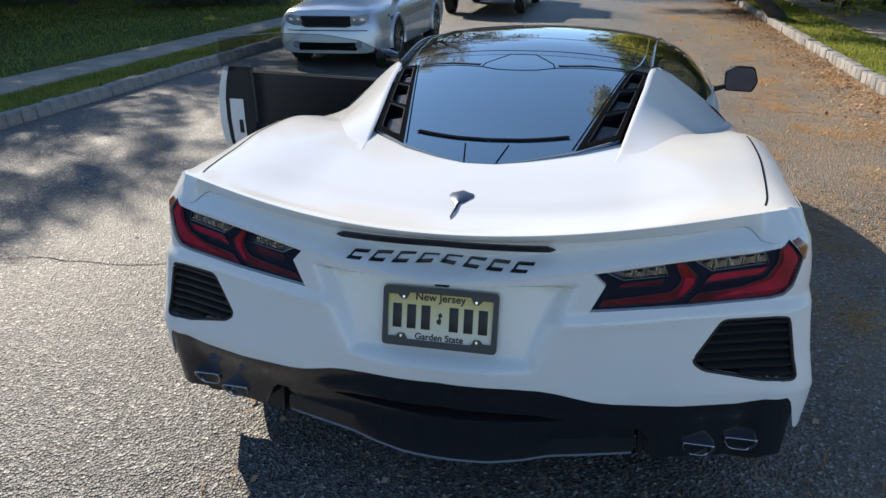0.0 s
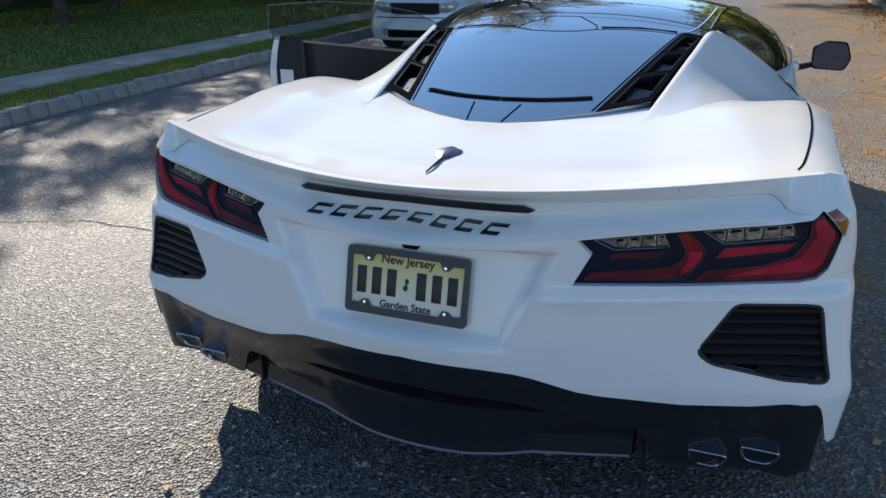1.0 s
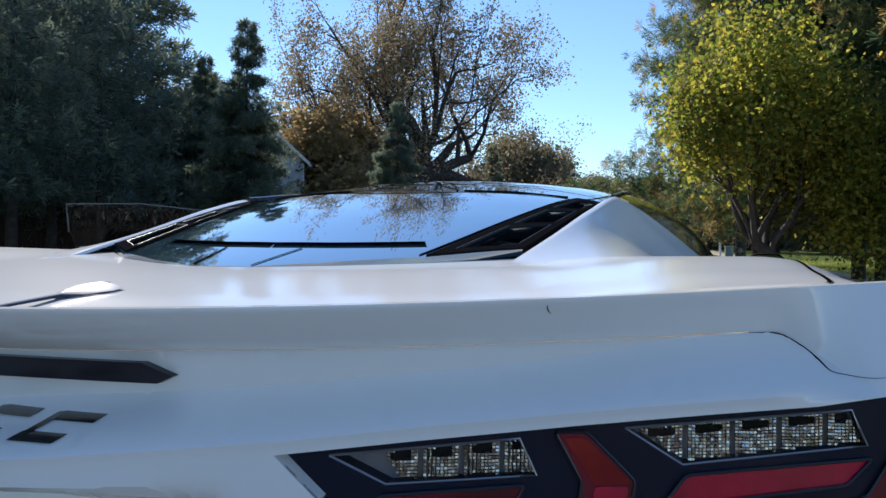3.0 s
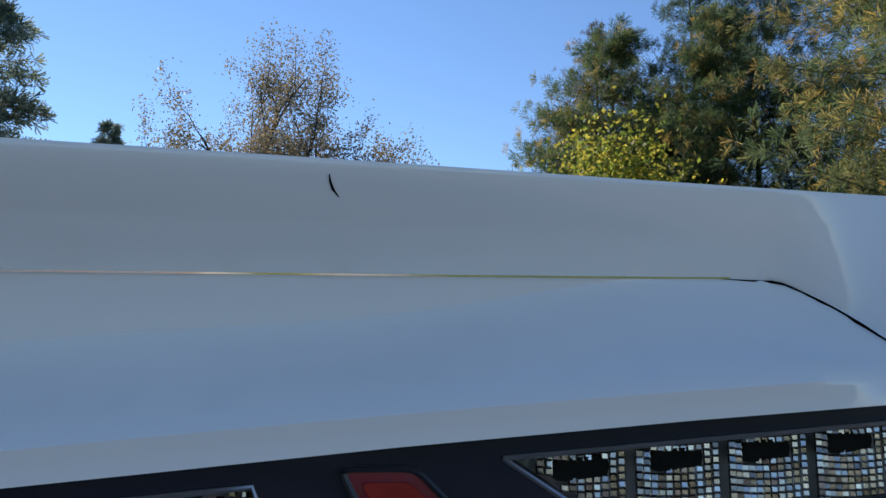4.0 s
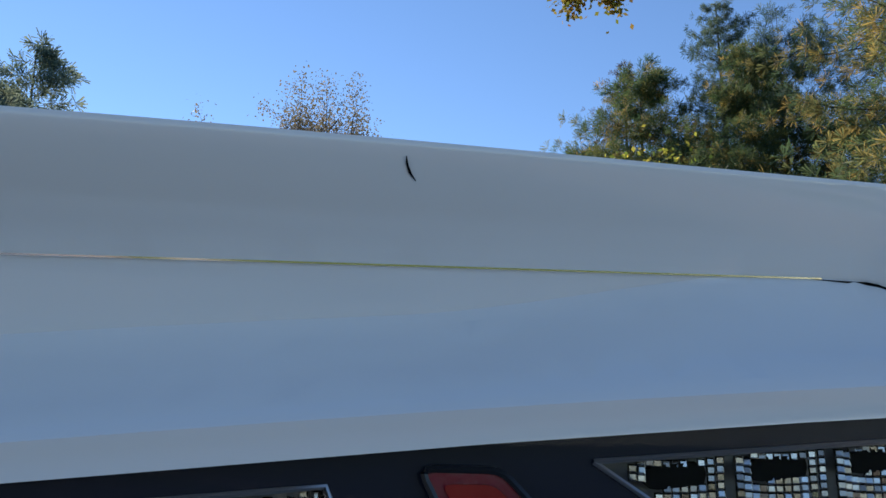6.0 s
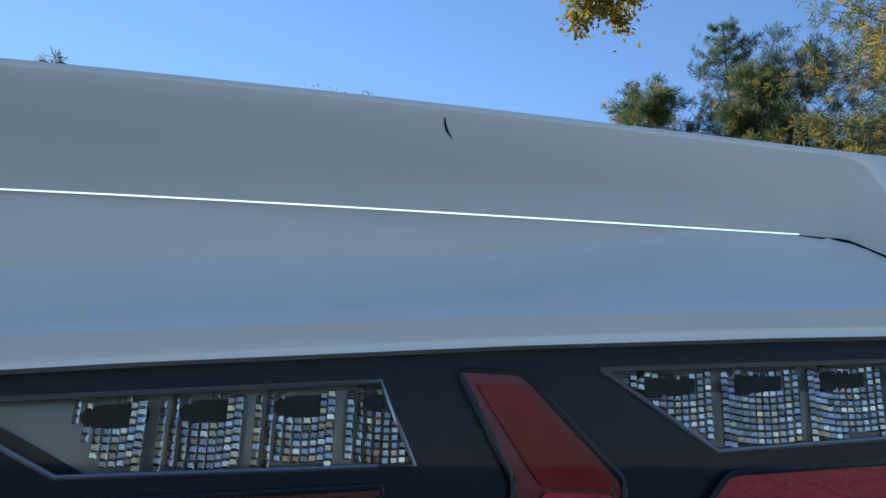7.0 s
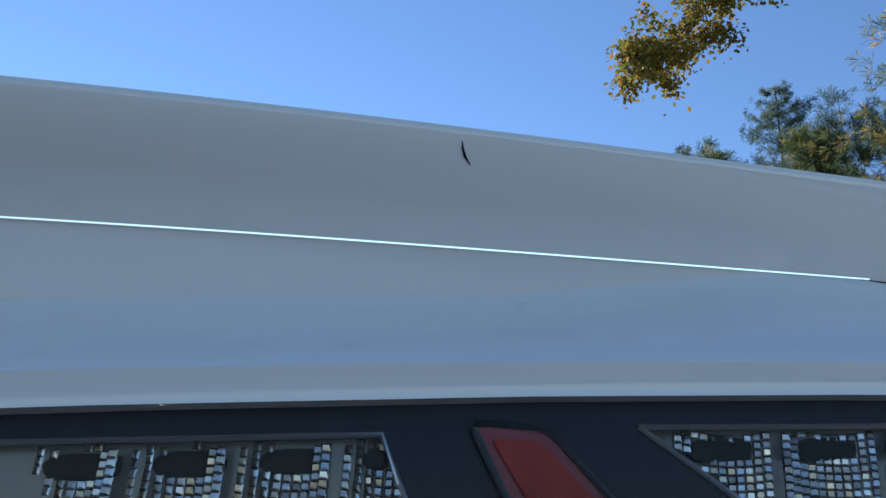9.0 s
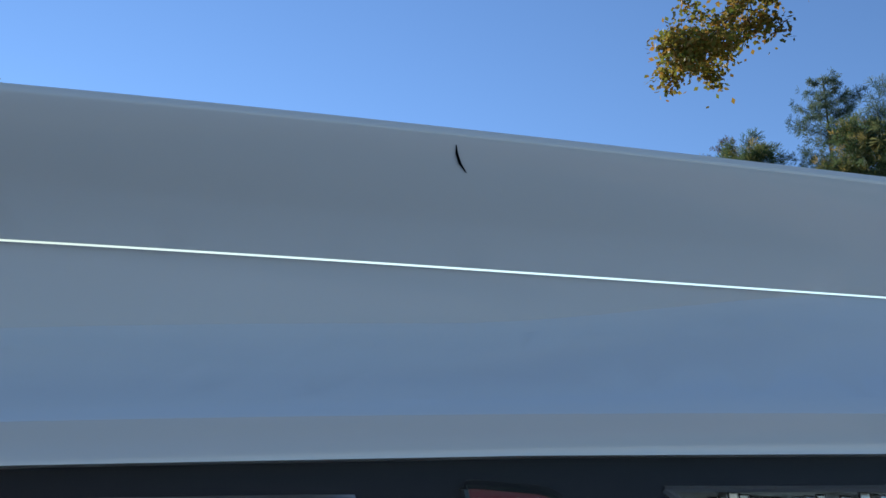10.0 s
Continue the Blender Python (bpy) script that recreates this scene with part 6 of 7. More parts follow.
def parked_car(name, loc, turn, paint, label, length, half_w, hood, belt, roof_h, tail, screen, wheel_r, axles, boxy=0.0, sill=0.22, roof_paint=None, group=""):
    """A car whose nose points to -y in its own frame: lofted body, cabin, lamps, grille, mirrors and wheels.
    screen gives where the windscreen starts and ends and where the rear window starts and ends."""
    car = thing(name, loc, label, "car", group)
    car.rotation_euler = (0, 0, radians(turn))
    prof_top = [(0.0, hood - 0.22), (0.04, hood - 0.10), (0.12, hood - 0.035), (screen[0] * 0.6, hood + 0.02), (screen[0], lerp(hood, belt, 0.8)), (screen[1], belt), (screen[2], belt + 0.01), (screen[3], lerp(belt, tail, 0.6)), (length - 0.12, tail), (length - 0.03, tail - 0.06), (length, tail - 0.25)]
    wide = [(0.0, half_w * (0.84 + 0.1 * boxy)), (0.10, half_w * (0.92 + 0.05 * boxy)), (0.35, half_w * 0.96), (0.9, half_w), (length - 0.6, half_w), (length - 0.12, half_w * 0.95), (length, half_w * 0.82)]
    rows = [(0.0, 0.0), (0.35, 0.0), (0.62, 0.0), (0.82, 0.02), (0.93, 0.06), (0.985, 0.18), (1.0, 0.38), (0.985, 0.55), (0.955, 0.72), (0.90, 0.86), (0.80, 0.955), (0.62, 0.99), (0.0, 1.0)]
    ys = span(0, length, 64)

    def body(y, k):
        u, v = rows[k]
        zt, w = spl(prof_top, y), spl(wide, y)
        zl = sill + 0.05 * smooth01((0.3 - y) / 0.3) + 0.08 * smooth01((y - length + 0.3) / 0.3)
        z = lerp(zl, zt, v) + (0.02 * (1 - u) if v > 0.8 else 0)
        return Vector((u * w, y - 0.06 * (1 - (u * 0.9) ** 2) * smooth01((0.25 - y) / 0.25), z))
    bm = bmesh.new()
    nk = len(rows)
    for sg in (1, -1):
        vv = [[bm.verts.new((p.x * sg, p.y, p.z)) for p in (body(y, k) for k in range(nk))] for y in ys]
        for i in range(len(ys) - 1):
            for k in range(nk - 1):
                c = (vv[i][k].co + vv[i + 1][k + 1].co) / 2
                if k >= 2 and c.z < wheel_r * 2.2 and any((c.y - a) ** 2 + (c.z - wheel_r) ** 2 < (wheel_r * 1.14) ** 2 for a in axles):
                    continue
                bm.faces.new((vv[i][k], vv[i + 1][k], vv[i + 1][k + 1], vv[i][k + 1]))
        bm.faces.new([v for v in vv[0]])
        bm.faces.new([v for v in vv[-1]])
    bmesh.ops.remove_doubles(bm, verts=bm.verts, dist=0.0008)
    local_part("body", bm_mesh("body", bm, paint, True, 40), car, "glossy painted body")
    for a in axles:
        local_part("wheel_well", box("wheel_well", (-half_w * 0.93, a - wheel_r * 1.16, sill - 0.02), (half_w * 0.93, a + wheel_r * 1.16, wheel_r * 2.25), M["matte_black"], 0.05), car)
    # cabin
    rw, bw = half_w * (0.70 + 0.14 * boxy), half_w * 0.90
    low = [(screen[0], lerp(hood, belt, 0.8)), (screen[3], lerp(belt, tail, 0.6))]
    A, B, C, D = screen
    def ring(y, z, w, n=9, crown=0.03):
        return [Vector((w * t, y - crown * (1 - t * t) * 1.5 * (1 if y < length / 2 else -1), z + crown * (1 - t * t))) for t in span(-1, 1, n)]
    scr = [ring(lerp(A, B, t), lerp(low[0][1], roof_h, t), lerp(bw * 0.97, rw, t), 9, 0.03) for t in span(0, 1, 5)]
    local_part("windscreen", mesh_of("windscreen", [p for r in scr for p in r], grid_faces(5, 9), M["tinted"]), car, "sloping windscreen")
    rear = [ring(lerp(C, D, t), lerp(roof_h - 0.01, low[1][1], t), lerp(rw, bw * 0.95, t), 9, 0.03) for t in span(0, 1, 5)]
    local_part("rear_window", mesh_of("rear_window", [p for r in rear for p in r], grid_faces(5, 9), M["tinted"]), car)
    rf = [ring(lerp(B, C, t), roof_h + 0.03 * math.sin(math.pi * t) - 0.01 * t, rw, 9, 0.035) for t in span(0, 1, 7)]
    local_part("roof", mesh_of("roof", [p for r in rf for p in r], grid_faces(7, 9), roof_paint or paint), car)
    for sg in (1, -1):
        top = [Vector((sg * rw, lerp(B, C, t), roof_h + 0.03 * math.sin(math.pi * t) - 0.01 * t)) for t in span(0, 1, 9)]
        bot = [Vector((sg * bw, lerp(A, D, t), pw([(0, low[0][1]), (0.3, belt), (0.75, belt), (1, low[1][1])], t) - 0.02)) for t in span(0, 1, 9)]
        vs = [p for i in range(9) for p in (bot[i], bot[i].lerp(top[i], 0.5) + Vector((sg * 0.015, 0, 0)), top[i])]
        local_part("side_window", mesh_of("side_window", vs, grid_faces(9, 3, sg > 0), M["tinted"]), car, "dark side windows")
        for i0, i1 in ((0, 0), (8, 8)):
            bm = bmesh.new()
            add_tube(bm, [bot[i0] + Vector((sg * 0.005, 0, 0)), bot[i0].lerp(top[i1], 0.5) + Vector((sg * 0.018, 0, 0)), top[i1]], [0.035, 0.03, 0.028], 8)
            local_part("pillar", bm_mesh("pillar", bm, roof_paint or paint), car)
        m = bot[4].lerp(top[4], 0.5)
        bm = bmesh.new()
        add_tube(bm, [bot[4] + Vector((sg * 0.012, 0, 0)), m + Vector((sg * 0.024, 0, 0)), top[4] + Vector((sg * 0.006, 0, 0))], [0.028, 0.026, 0.022], 6)
        local_part("pillar", bm_mesh("pillar", bm, M["satin_black"]), car)
        bm = bmesh.new()
        add_tube(bm, [p + Vector((sg * 0.004, 0, 0.004)) for p in top], [0.028] * 9, 8)
        local_part("roof_rail", bm_mesh("roof_rail", bm, roof_paint or paint), car)
        for a in axles:
            bm = bmesh.new()
            arc = [Vector((sg * (spl(wide, a + wheel_r * 1.13 * math.cos(q)) * 0.99), a + wheel_r * 1.13 * math.cos(q), wheel_r + wheel_r * 1.13 * math.sin(q))) for q in span(-0.25, math.pi + 0.25, 22)]
            add_tube(bm, arc, [0.034] * 22, 8)
            local_part("wheel_arch", bm_mesh("wheel_arch", bm, paint), car)
        # door seams and handles
        for y in (A + 0.28, lerp(A, D, 0.52), lerp(A, D, 0.88)):
            pts = [Vector((sg * (spl(wide, y) * u + 0.002), y, lerp(sill, spl(prof_top, y), v))) for u, v in rows[5:11]]
            vs = [q for p in pts for q in (p + Vector((0, -0.004, 0)), p + Vector((0, 0.004, 0)))]
            local_part("door_gap", mesh_of("door_gap", vs, grid_faces(6, 2), M["gap"], False), car)
        for y in (lerp(A, D, 0.42), lerp(A, D, 0.80)):
            local_part("door_handle", box("door_handle", (sg * half_w - 0.02, y - 0.09, belt - 0.19), (sg * half_w + 0.02, y + 0.06, belt - 0.155), paint, 0.012), car)
        # mirror
        mz, k = belt + 0.09 + 0.18 * boxy, 1 + 0.9 * boxy
        mir = local_part("wing_mirror", box("wing_mirror", (sg * (bw + 0.14) - 0.10, A + 0.42, mz - 0.07 * k * k), (sg * (bw + 0.14) + 0.10, A + 0.52, mz + 0.07 * k * k), roof_paint or paint, 0.035), car)
        local_part("mirror_arm", box("mirror_arm", (min(sg * bw, sg * (bw + 0.1)) , A + 0.45, mz - 0.08), (max(sg * bw, sg * (bw + 0.1)), A + 0.50, mz - 0.05), M["satin_black"], 0.01), mir)
        # headlamps: smoked bowl with two round lamps
        zc = hood - 0.20 - 0.10 * boxy
        lens = []
        for a_, b_ in ((0.52, 0.06), (0.66, 0.075), (0.86, 0.10), (0.93, 0.07), (0.88, -0.02), (0.72, -0.055), (0.55, -0.045)):
            lens.append((a_ * 0.80 * half_w, zc + b_))

        def face(x, z):
            y = 0.10
            for _ in range(12):
                w = spl(wide, y)
                y += 0.25 * (abs(x) - w * 0.93) if abs(x) > w * 0.93 else -0.02
                y = max(0.0, min(0.5, y))
            return Vector((sg * x, max(-0.05, 0.42 * (abs(x) / half_w - 0.55) ** 1.6 - 0.045 if abs(x) > 0.55 * half_w else -0.045) + 0.05 * max(0, z - zc) - 0.01, z))
        hl = local_part("headlight", plate2d("headlight", lens if sg > 0 else lens, lambda x, z: face(x, z), M["lamp_grey"], 0.05, 0.012, 0.03), car, "smoked headlight with two round lamps")
        for a_, r_ in ((0.50, 0.045), (0.625, 0.052)):
            c = face(a_ * half_w, zc + 0.018)
            bm = bmesh.new()
            bmesh.ops.create_uvsphere(bm, u_segments=14, v_segments=8, radius=r_, matrix=Matrix.Translation(c + Vector((0, 0.012, 0))) @ Matrix.Diagonal((1, 0.6, 1, 1)))
            local_part("lamp_bowl", bm_mesh("lamp_bowl", bm, M["lamp_glass"]), hl)
        c = face(0.56 * half_w, sill + 0.17)
        bm = bmesh.new()
        bmesh.ops.create_cone(bm, cap_ends=True, segments=16, radius1=0.05, radius2=0.05, depth=0.03, matrix=Matrix.Translation(c + Vector((0, 0.002, 0))) @ Matrix.Rotation(math.pi / 2, 4, "X"))
        local_part("fog_lamp", bm_mesh("fog_lamp", bm, M["lamp_glass"]), car)
        local_part("tail_light", box("tail_light", (sg * half_w * 0.72 - 0.16, length - 0.06, tail - 0.26), (sg * half_w * 0.72 + 0.16, length + 0.0, tail - 0.12), M["red_lens"], 0.02), car)
        for a in axles:
            add_wheel_local(car, sg * (half_w - 0.11), a, wheel_r, sg)
    # grille and lower intake
    gw, gz = half_w * (0.44 - 0.06 * boxy), hood - 0.20 - 0.05 * boxy
    gr = local_part("grille", box("grille", (-gw, -0.075, gz - 0.07 - 0.12 * boxy), (gw, -0.02, gz + 0.065), M["matte_black"], 0.02), car, "dark grille with fine bars")
    for k in range(5):
        z = gz - 0.05 - 0.1 * boxy + k * (0.025 + 0.03 * boxy)
        local_part("grille_bar", box("grille_bar", (-gw + 0.02, -0.082, z), (gw - 0.02, -0.07, z + 0.007), M["chrome"] if boxy else M["satin_black"]), gr)
    bm = bmesh.new()
    pts = [(-gw, -0.078, gz + 0.066), (gw, -0.078, gz + 0.066), (gw * 0.86, -0.078, gz - 0.07 - 0.12 * boxy), (-gw * 0.86, -0.078, gz - 0.07 - 0.12 * boxy)]
    add_tube(bm, pts + [pts[0]], [0.011] * 5, 6, False)
    local_part("grille_frame", bm_mesh("grille_frame", bm, M["chrome"] if boxy else M["satin_black"]), gr)
    local_part("lower_intake", box("lower_intake", (-half_w * 0.52, -0.072, sill + 0.09), (half_w * 0.52, -0.02, sill + 0.20), M["matte_black"], 0.02), car)
    for t in (0.012,):
        vs = [Vector((x, body(0.0, 6).y - 0.062 + 0.10 * (abs(x) / half_w) ** 3, hood - 0.33 - 0.05 * boxy + d)) for x in span(-half_w * 0.72, half_w * 0.72, 12) for d in (0, t)]
        local_part("bumper_seam", mesh_of("bumper_seam", vs, grid_faces(12, 2), M["gap"], False), car)
    return car


WHEELS = {}


def add_wheel_local(car, x, y, r, sg):
    key = (r, sg)
    if key not in WHEELS:
        tyre = bm_mesh("wheel", wheel(0, 0, 0, sg, r, 0.22), M["rubber"])
        bm = bmesh.new()
        for k in range(7):
            a = k * math.tau / 7
            d, t = Vector((0, math.cos(a), math.sin(a))), Vector((0, -math.sin(a), math.cos(a)))
            c = Vector((sg * 0.095, 0, 0))
            top = [bm.verts.new(c + d * p * r + t * q * r) for p, q in ((0.08, 0.07), (0.08, -0.07), (0.66, -0.055), (0.66, 0.055))]
            low = [bm.verts.new(v.co - Vector((sg * 0.03, 0, 0))) for v in top]
            bm.faces.new(top)
            for i in range(4):
                bm.faces.new((top[i], top[(i + 1) % 4], low[(i + 1) % 4], low[i]))
        add_tube(bm, [Vector((sg * 0.09, math.cos(q) * 0.655 * r, math.sin(q) * 0.655 * r)) for q in span(0, math.tau, 25)], [0.016] * 25, 6, False)
        rim = bm_mesh("rim", bm, M["alloy"])
        bm = bmesh.new()
        bmesh.ops.create_cone(bm, cap_ends=True, segments=24, radius1=0.66 * r, radius2=0.66 * r, depth=0.02, matrix=Matrix.Rotation(math.pi / 2, 4, "Y"))
        WHEELS[key] = (tyre, rim, bm_mesh("brake_disc", bm, M["matte_black"]))
    tyre, rim, disc = WHEELS[key]
    w = local_part("wheel", tyre, car, "black tyre on a silver alloy rim")
    w.location = (x, y, r)
    local_part("rim", rim, w)
    local_part("brake_disc", disc, w)


parked_car("sedan", (-3.69, 8.6, 0.0), 1.5, M["silver"], "silver four-door sedan with twin headlights parked at the kerb", 4.45, 0.83, 0.84, 0.93, 1.40, 0.98, (1.15, 1.95, 3.15, 3.85), 0.315, (0.82, 3.50), 0.0, 0.15)
truck = parked_car("truck", (-3.0, 16.6, 0.0), 1.0, M["dark_paint"], "large black pickup truck with a pale roof and roof marker lights", 5.9, 0.99, 1.20, 1.32, 1.84, 1.30, (1.75, 2.25, 4.0, 4.15), 0.40, (1.05, 4.75), 0.8, 0.42, M["pale_roof"])
local_part("roof_cap", box("roof_cap", (-0.80, 2.12, 1.82), (0.80, 4.05, 2.03), M["pale_roof"], 0.075), truck, "pale raised cab roof")
for k in range(5):
    bm = bmesh.new()
    add_box(bm, (-0.07, -0.05, 0.0), (0.07, 0.05, 0.055), 0.022)
    mk = local_part("marker_light", bm_mesh("marker_light", bm, M["marker_amber"]), truck)
    mk.location = (-0.56 + k * 0.28, 2.30, 2.02)
suv = parked_car("parked_car", (2.0, 76.0, 0.0), 180, M["grey_paint"], "dark grey car parked far down the road", 4.5, 0.88, 0.95, 1.05, 1.62, 1.05, (1.1, 1.7, 3.6, 4.1), 0.34, (0.85, 3.5), 0.3, 0.26, None, "cars down the road")
for x, y, a in ((2.05, 85, 180), (2.1, 94, 180), (-4.2, 90, 0)):
    copy_thing(suv, Matrix.Translation((x, y, 0)) @ Matrix.Rotation(radians(a), 4, "Z"))


# ================= small things along the street =================
def street_post(loc, label):
    p = thing("marker_post", loc, label, "post")
    local_part("post", box("post", (-0.05, -0.05, -0.05), (0.05, 0.05, 1.0), M["trim_white"], 0.015), p)
    local_part("cap", box("cap", (-0.07, -0.07, 1.0), (0.07, 0.07, 1.06), M["lamp_grey"], 0.02), p)


street_post(at(-4.3, 44), "white marker post beside the far road")


def utility_box(loc):
    u = thing("utility_box", loc, "small grey-green utility box on the lawn", "utility box")
    m = varied("utility_green", (0.16, 0.20, 0.19), (0.22, 0.25, 0.24), 3.0, 0.6)
    local_part("cabinet", box("cabinet", (-0.2, -0.18, 0), (0.2, 0.18, 0.62), m, 0.03), u)
    local_part("lid", box("lid", (-0.23, -0.21, 0.62), (0.23, 0.21, 0.70), m, 0.03), u)


utility_box(at(-4.9, 42))


def lamp_pole(loc):
    p = thing("utility_pole", loc, "slim wooden utility pole at the road's end", "pole")
    bm = bmesh.new()
    add_tube(bm, [(0, 0, -0.1), (0, 0, 8.0)], [0.14, 0.10], 10)
    local_part("pole", bm_mesh("pole", bm, M["bark"]), p)
    local_part("cross_arm", box("cross_arm", (-0.9, -0.06, 7.3), (0.9, 0.06, 7.42), M["bark"], 0.01), p)


lamp_pole(at(-0.9, 126))


# ---- cracks, fallen leaves, needles and grass ----
M["tar"] = varied("crack_tar", (0.03, 0.029, 0.028), (0.05, 0.048, 0.046), 8.0, 0.9)
M["litter"] = leaf_material("fallen_brown_leaves", [(0.36, 0.20, 0.10), (0.50, 0.31, 0.17), (0.60, 0.42, 0.26), (0.24, 0.13, 0.07)], 0.2, 0.8)
M["straw"] = leaf_material("fallen_pine_needles", [(0.48, 0.25, 0.08), (0.60, 0.36, 0.13), (0.40, 0.20, 0.07)], 0.1, 0.8)
M["grass_blade"] = leaf_material("grass_blades", [(0.14, 0.21, 0.03), (0.24, 0.31, 0.05), (0.33, 0.37, 0.07), (0.42, 0.34, 0.13)], 0.55, 0.7)


def crack(a, b, seed, width=0.008):
    rnd = random.Random(seed)
    n = max(6, int(math.hypot(b[0] - a[0], b[1] - a[1]) / 0.12))
    px, py, vs = -(b[1] - a[1]), b[0] - a[0], []
    ln = math.hypot(px, py)
    off = 0.0
    for i in range(n + 1):
        t = i / n
        off = off * 0.85 + rnd.gauss(0, 0.025)
        w = width * rnd.uniform(0.3, 1.2) / 2
        x, y = lerp(a[0], b[0], t) + px / ln * off, lerp(a[1], b[1], t) + py / ln * off
        vs += [(x - px / ln * w, y - py / ln * w, 0.003), (x + px / ln * w, y + py / ln * w, 0.003)]
    ob = new("crack", mesh_of("crack", vs, grid_faces(n + 1, 2, True), M["tar"], False))
    ob.parent = road


for k, (a, b) in enumerate((((-4.6, 1.1), (-0.98, 1.75)), ((-4.9, 2.9), (-3.2, 2.6)), ((-3.2, 2.6), (-2.6, 4.0)), ((-4.9, 5.2), (-2.0, 5.6)), ((1.2, 6.6), (3.1, 6.2)), ((0.6, 9.6), (3.0, 10.2)), ((-2.5, 8.4), (0.4, 8.8)), ((1.15, 3.3), (2.9, 3.0)), ((-1.2, 4.0), (-1.0, 16.0)), ((-1.0, 16.0), (-0.7, 40.0)), ((-2.4, 0.4), (-2.0, -0.9)), ((-4.2, 1.2), (-3.6, -0.8)))):
    crack(a, b, 70 + k)


def scatter(n, seed, place):
    rs = np.random.RandomState(seed)
    return np.array([place(rs) for _ in range(n)])


def fallen_leaves(name, pts, size, mat, label, seed, thin=0.42, flat=0.35):
    """Many small curled leaves lying on the ground."""
    rs = np.random.RandomState(seed)
    n = len(pts)
    a = rs.uniform(0, math.tau, n)
    d = np.stack([np.cos(a), np.sin(a), rs.normal(0, flat, n)], 1)
    b = np.stack([-np.sin(a), np.cos(a), rs.normal(0, flat, n)], 1)
    s = size * rs.uniform(0.5, 1.3, (n, 1))
    c = pts + np.array([0, 0, 0.004]) + np.stack([np.zeros(n), np.zeros(n), np.abs(d[:, 2]) * s[:, 0] * 0.6], 1)
    v = np.stack([c - d * s * 0.5, c + b * s * thin, c + d * s * 0.5, c - b * s * thin], 1)
    v[:, 1, 2] += s[:, 0] * 0.1
    v[:, 3, 2] += s[:, 0] * 0.1
    v[:, :, 2] = np.maximum(v[:, :, 2], pts[:, 2:3] + 0.002)
    return solid(name, np_mesh(name, v.reshape(-1, 3), np.arange(4 * n).reshape(-1, 4), mat), label, "fallen leaves", "", "stuff")


def gutter(rs):
    return (KERB_R - abs(rs.normal(0, 0.30)) - 0.03, rs.uniform(-2, 45) ** 1.0, 0.0)


def on_road(rs):
    k = rs.uniform(0, 1)
    return (KERB_R - 4.2 * k ** 1.6, rs.uniform(-3, 40), 0.0)


def on_left(rs):
    return (rs.uniform(KERB_L + 0.05, -0.5), rs.uniform(-2, 30), 0.0)


def on_verge(rs):
    return (KERB_R + rs.uniform(0.15, 2.8), rs.uniform(0, 40), 0.13)


fallen_leaves("fallen_leaves", scatter(13000, 1, gutter), 0.036, M["litter"], "brown fallen leaves heaped along the kerb", 2)
fallen_leaves("scattered_leaves", np.concatenate([scatter(4200, 3, on_road), scatter(200, 4, on_left)]), 0.030, M["litter"], "brown leaves scattered over the asphalt", 5)
fallen_leaves("verge_leaves", scatter(1800, 6, on_verge), 0.04, M["litter"], "brown leaves lying in the grass verge", 7)


def needle_patches():
    rs = np.random.RandomState(8)
    pts = []
    for k in range(300):
        c = (KERB_R - 2.6 * rs.uniform(0, 1) ** 1.5, rs.uniform(1.0, 20) if k < 220 else rs.uniform(14, 45))
        m = rs.randint(60, 260)
        q = rs.normal(size=(m, 2)) * np.array([0.10, 0.16]) * rs.uniform(0.5, 1.8)
        pts.append(np.stack([c[0] + q[:, 0], c[1] + q[:, 1], np.zeros(m)], 1))
    pts.append(scatter(16000, 9, on_road))
    p = np.concatenate(pts)
    return p[p[:, 0] < KERB_R - 0.02]


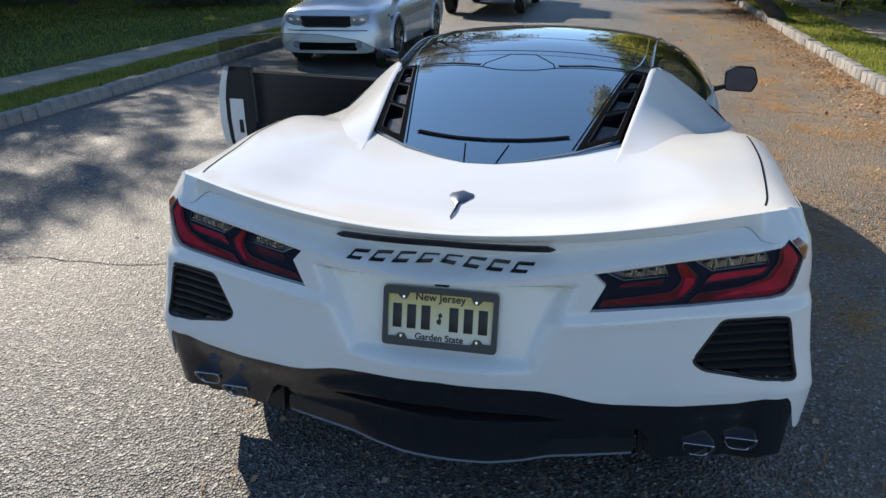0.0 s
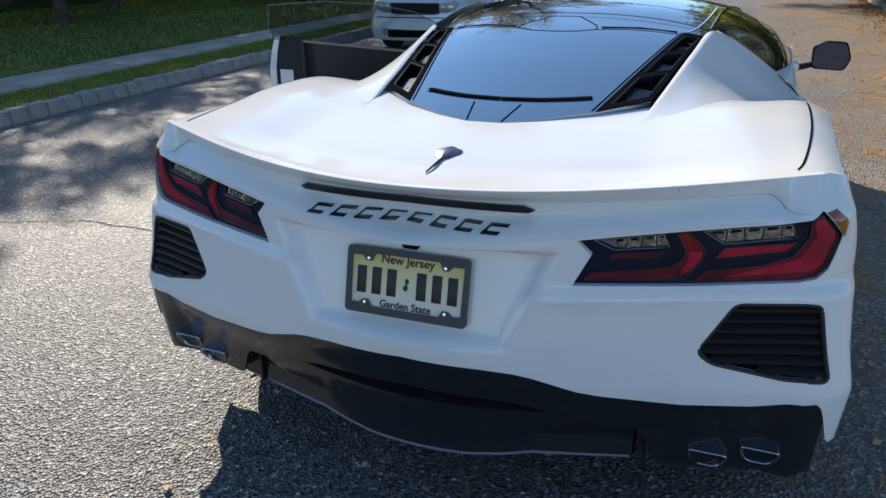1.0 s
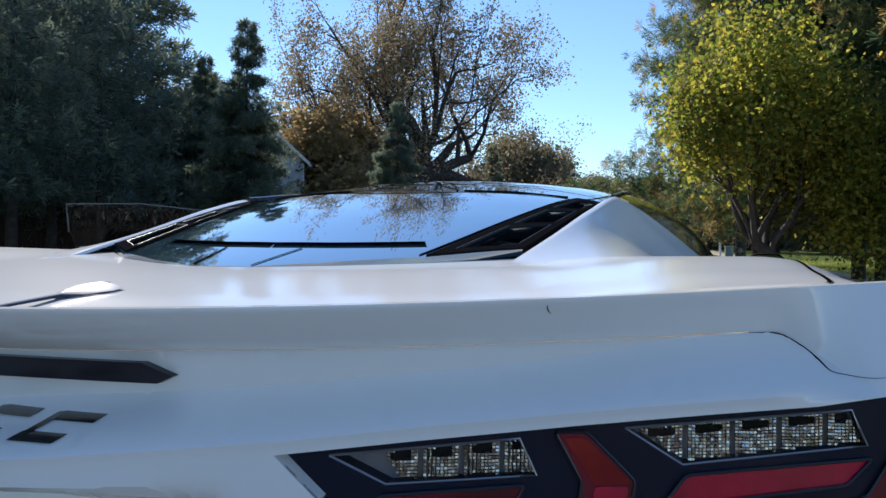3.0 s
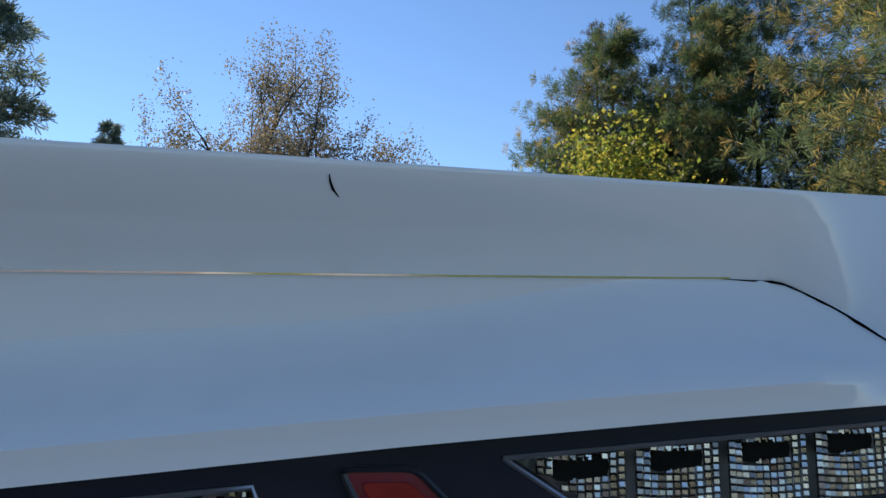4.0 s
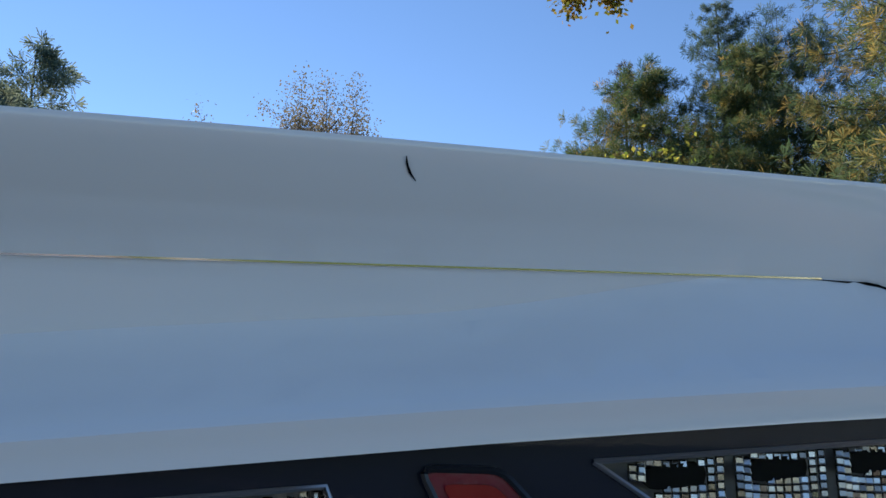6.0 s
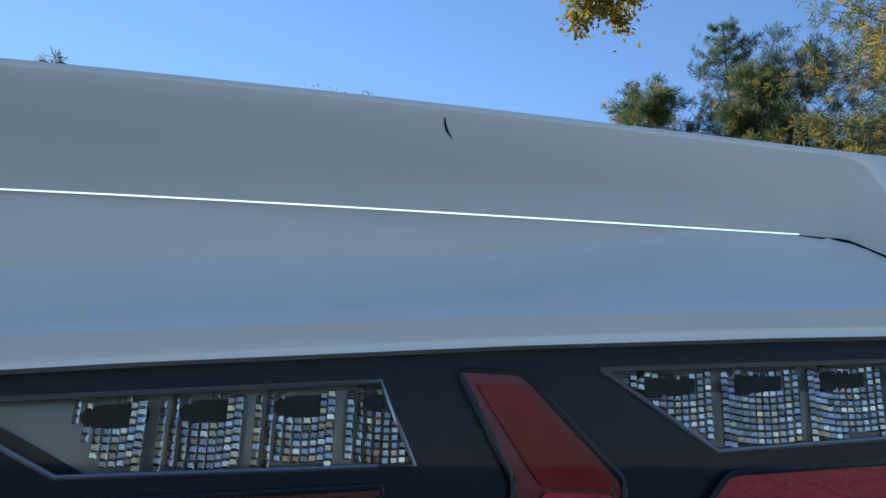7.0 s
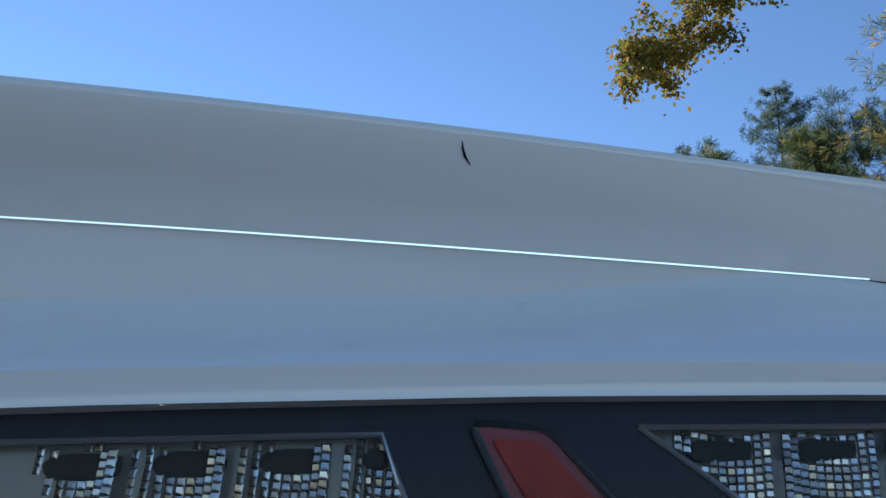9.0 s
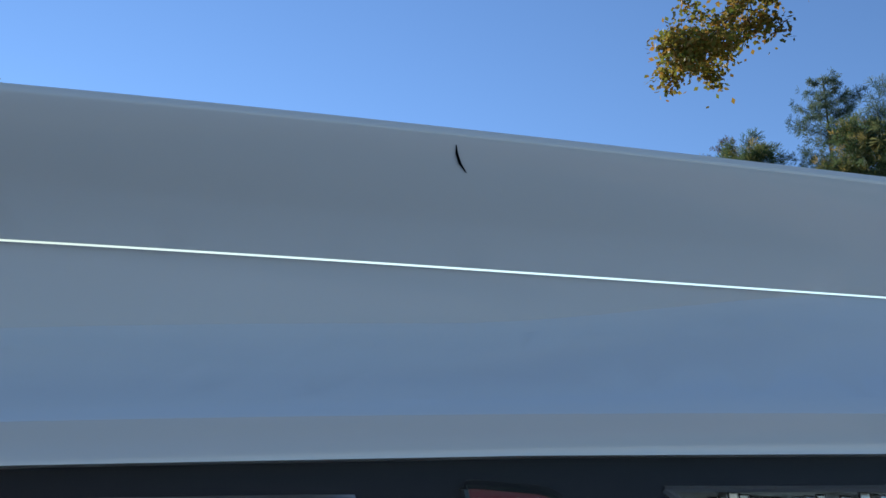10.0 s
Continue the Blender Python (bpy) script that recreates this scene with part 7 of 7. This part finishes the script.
fallen_leaves("pine_straw", needle_patches(), 0.085, M["straw"], "orange-brown fallen pine needles in patches on the road", 10, 0.022, 0.06)


def grass_verge(name, xa, xb, ya, yb, n, h, seed):
    rs = np.random.RandomState(seed)
    y = ya + (yb - ya) * rs.uniform(0, 1, n) ** 1.5
    c = np.stack([rs.uniform(xa, xb, n), y, np.full(n, 0.098)], 1)
    a = rs.uniform(0, math.tau, n)
    w = np.stack([np.cos(a), np.sin(a), np.zeros(n)], 1) * (0.004 + 0.0004 * y[:, None])
    tip = np.stack([rs.normal(0, 0.45, n), rs.normal(0, 0.45, n), np.ones(n)], 1) * (h * rs.uniform(0.5, 1.3, (n, 1)))
    v = np.stack([c - w, c + w, c + tip], 1).reshape(-1, 3)
    solid(name, np_mesh(name, v, np.arange(3 * n).reshape(-1, 3), M["grass_blade"]), "short green grass on the verge", "grass", "", "stuff")


grass_verge("verge_grass", KERB_R + 0.12, 4.48, -8, 34, 70000, 0.06, 11)
grass_verge("lawn_grass", 5.92, 12.0, -4, 40, 60000, 0.06, 12)
grass_verge("left_verge_grass", -6.33, KERB_L - 0.13, -8, 26, 48000, 0.055, 13)
grass_verge("left_lawn_grass", -16.0, -7.22, -8, 30, 70000, 0.06, 14)


# ================= paving slabs and kerb stones =================
for walkway, xa, xb in SLABS:
    slab = box("slab", (xa + 0.004, 0.006, 0.10), (xb - 0.004, 1.494, 0.126), M["concrete"], 0.006)
    for k in range(34):
        ob = new("slab", slab)
        ob.parent = walkway
        ob.location = (0, -6 + k * 1.5, 0)
rnd_k = random.Random(77)
for kb, xc, ya, yb in KERBS:
    y = ya
    k = 0
    while k < 220:
        ob = new("kerb_stone", STONES[rnd_k.randrange(7)])
        ob.parent = kb
        ob.location = (xc + rnd_k.uniform(-0.006, 0.006), y, 0.135 + rnd_k.uniform(-0.008, 0.008))
        ob.rotation_euler = (rnd_k.uniform(-0.02, 0.02), rnd_k.uniform(-0.03, 0.03), rnd_k.uniform(-0.03, 0.03))
        y += 0.208
        k += 1
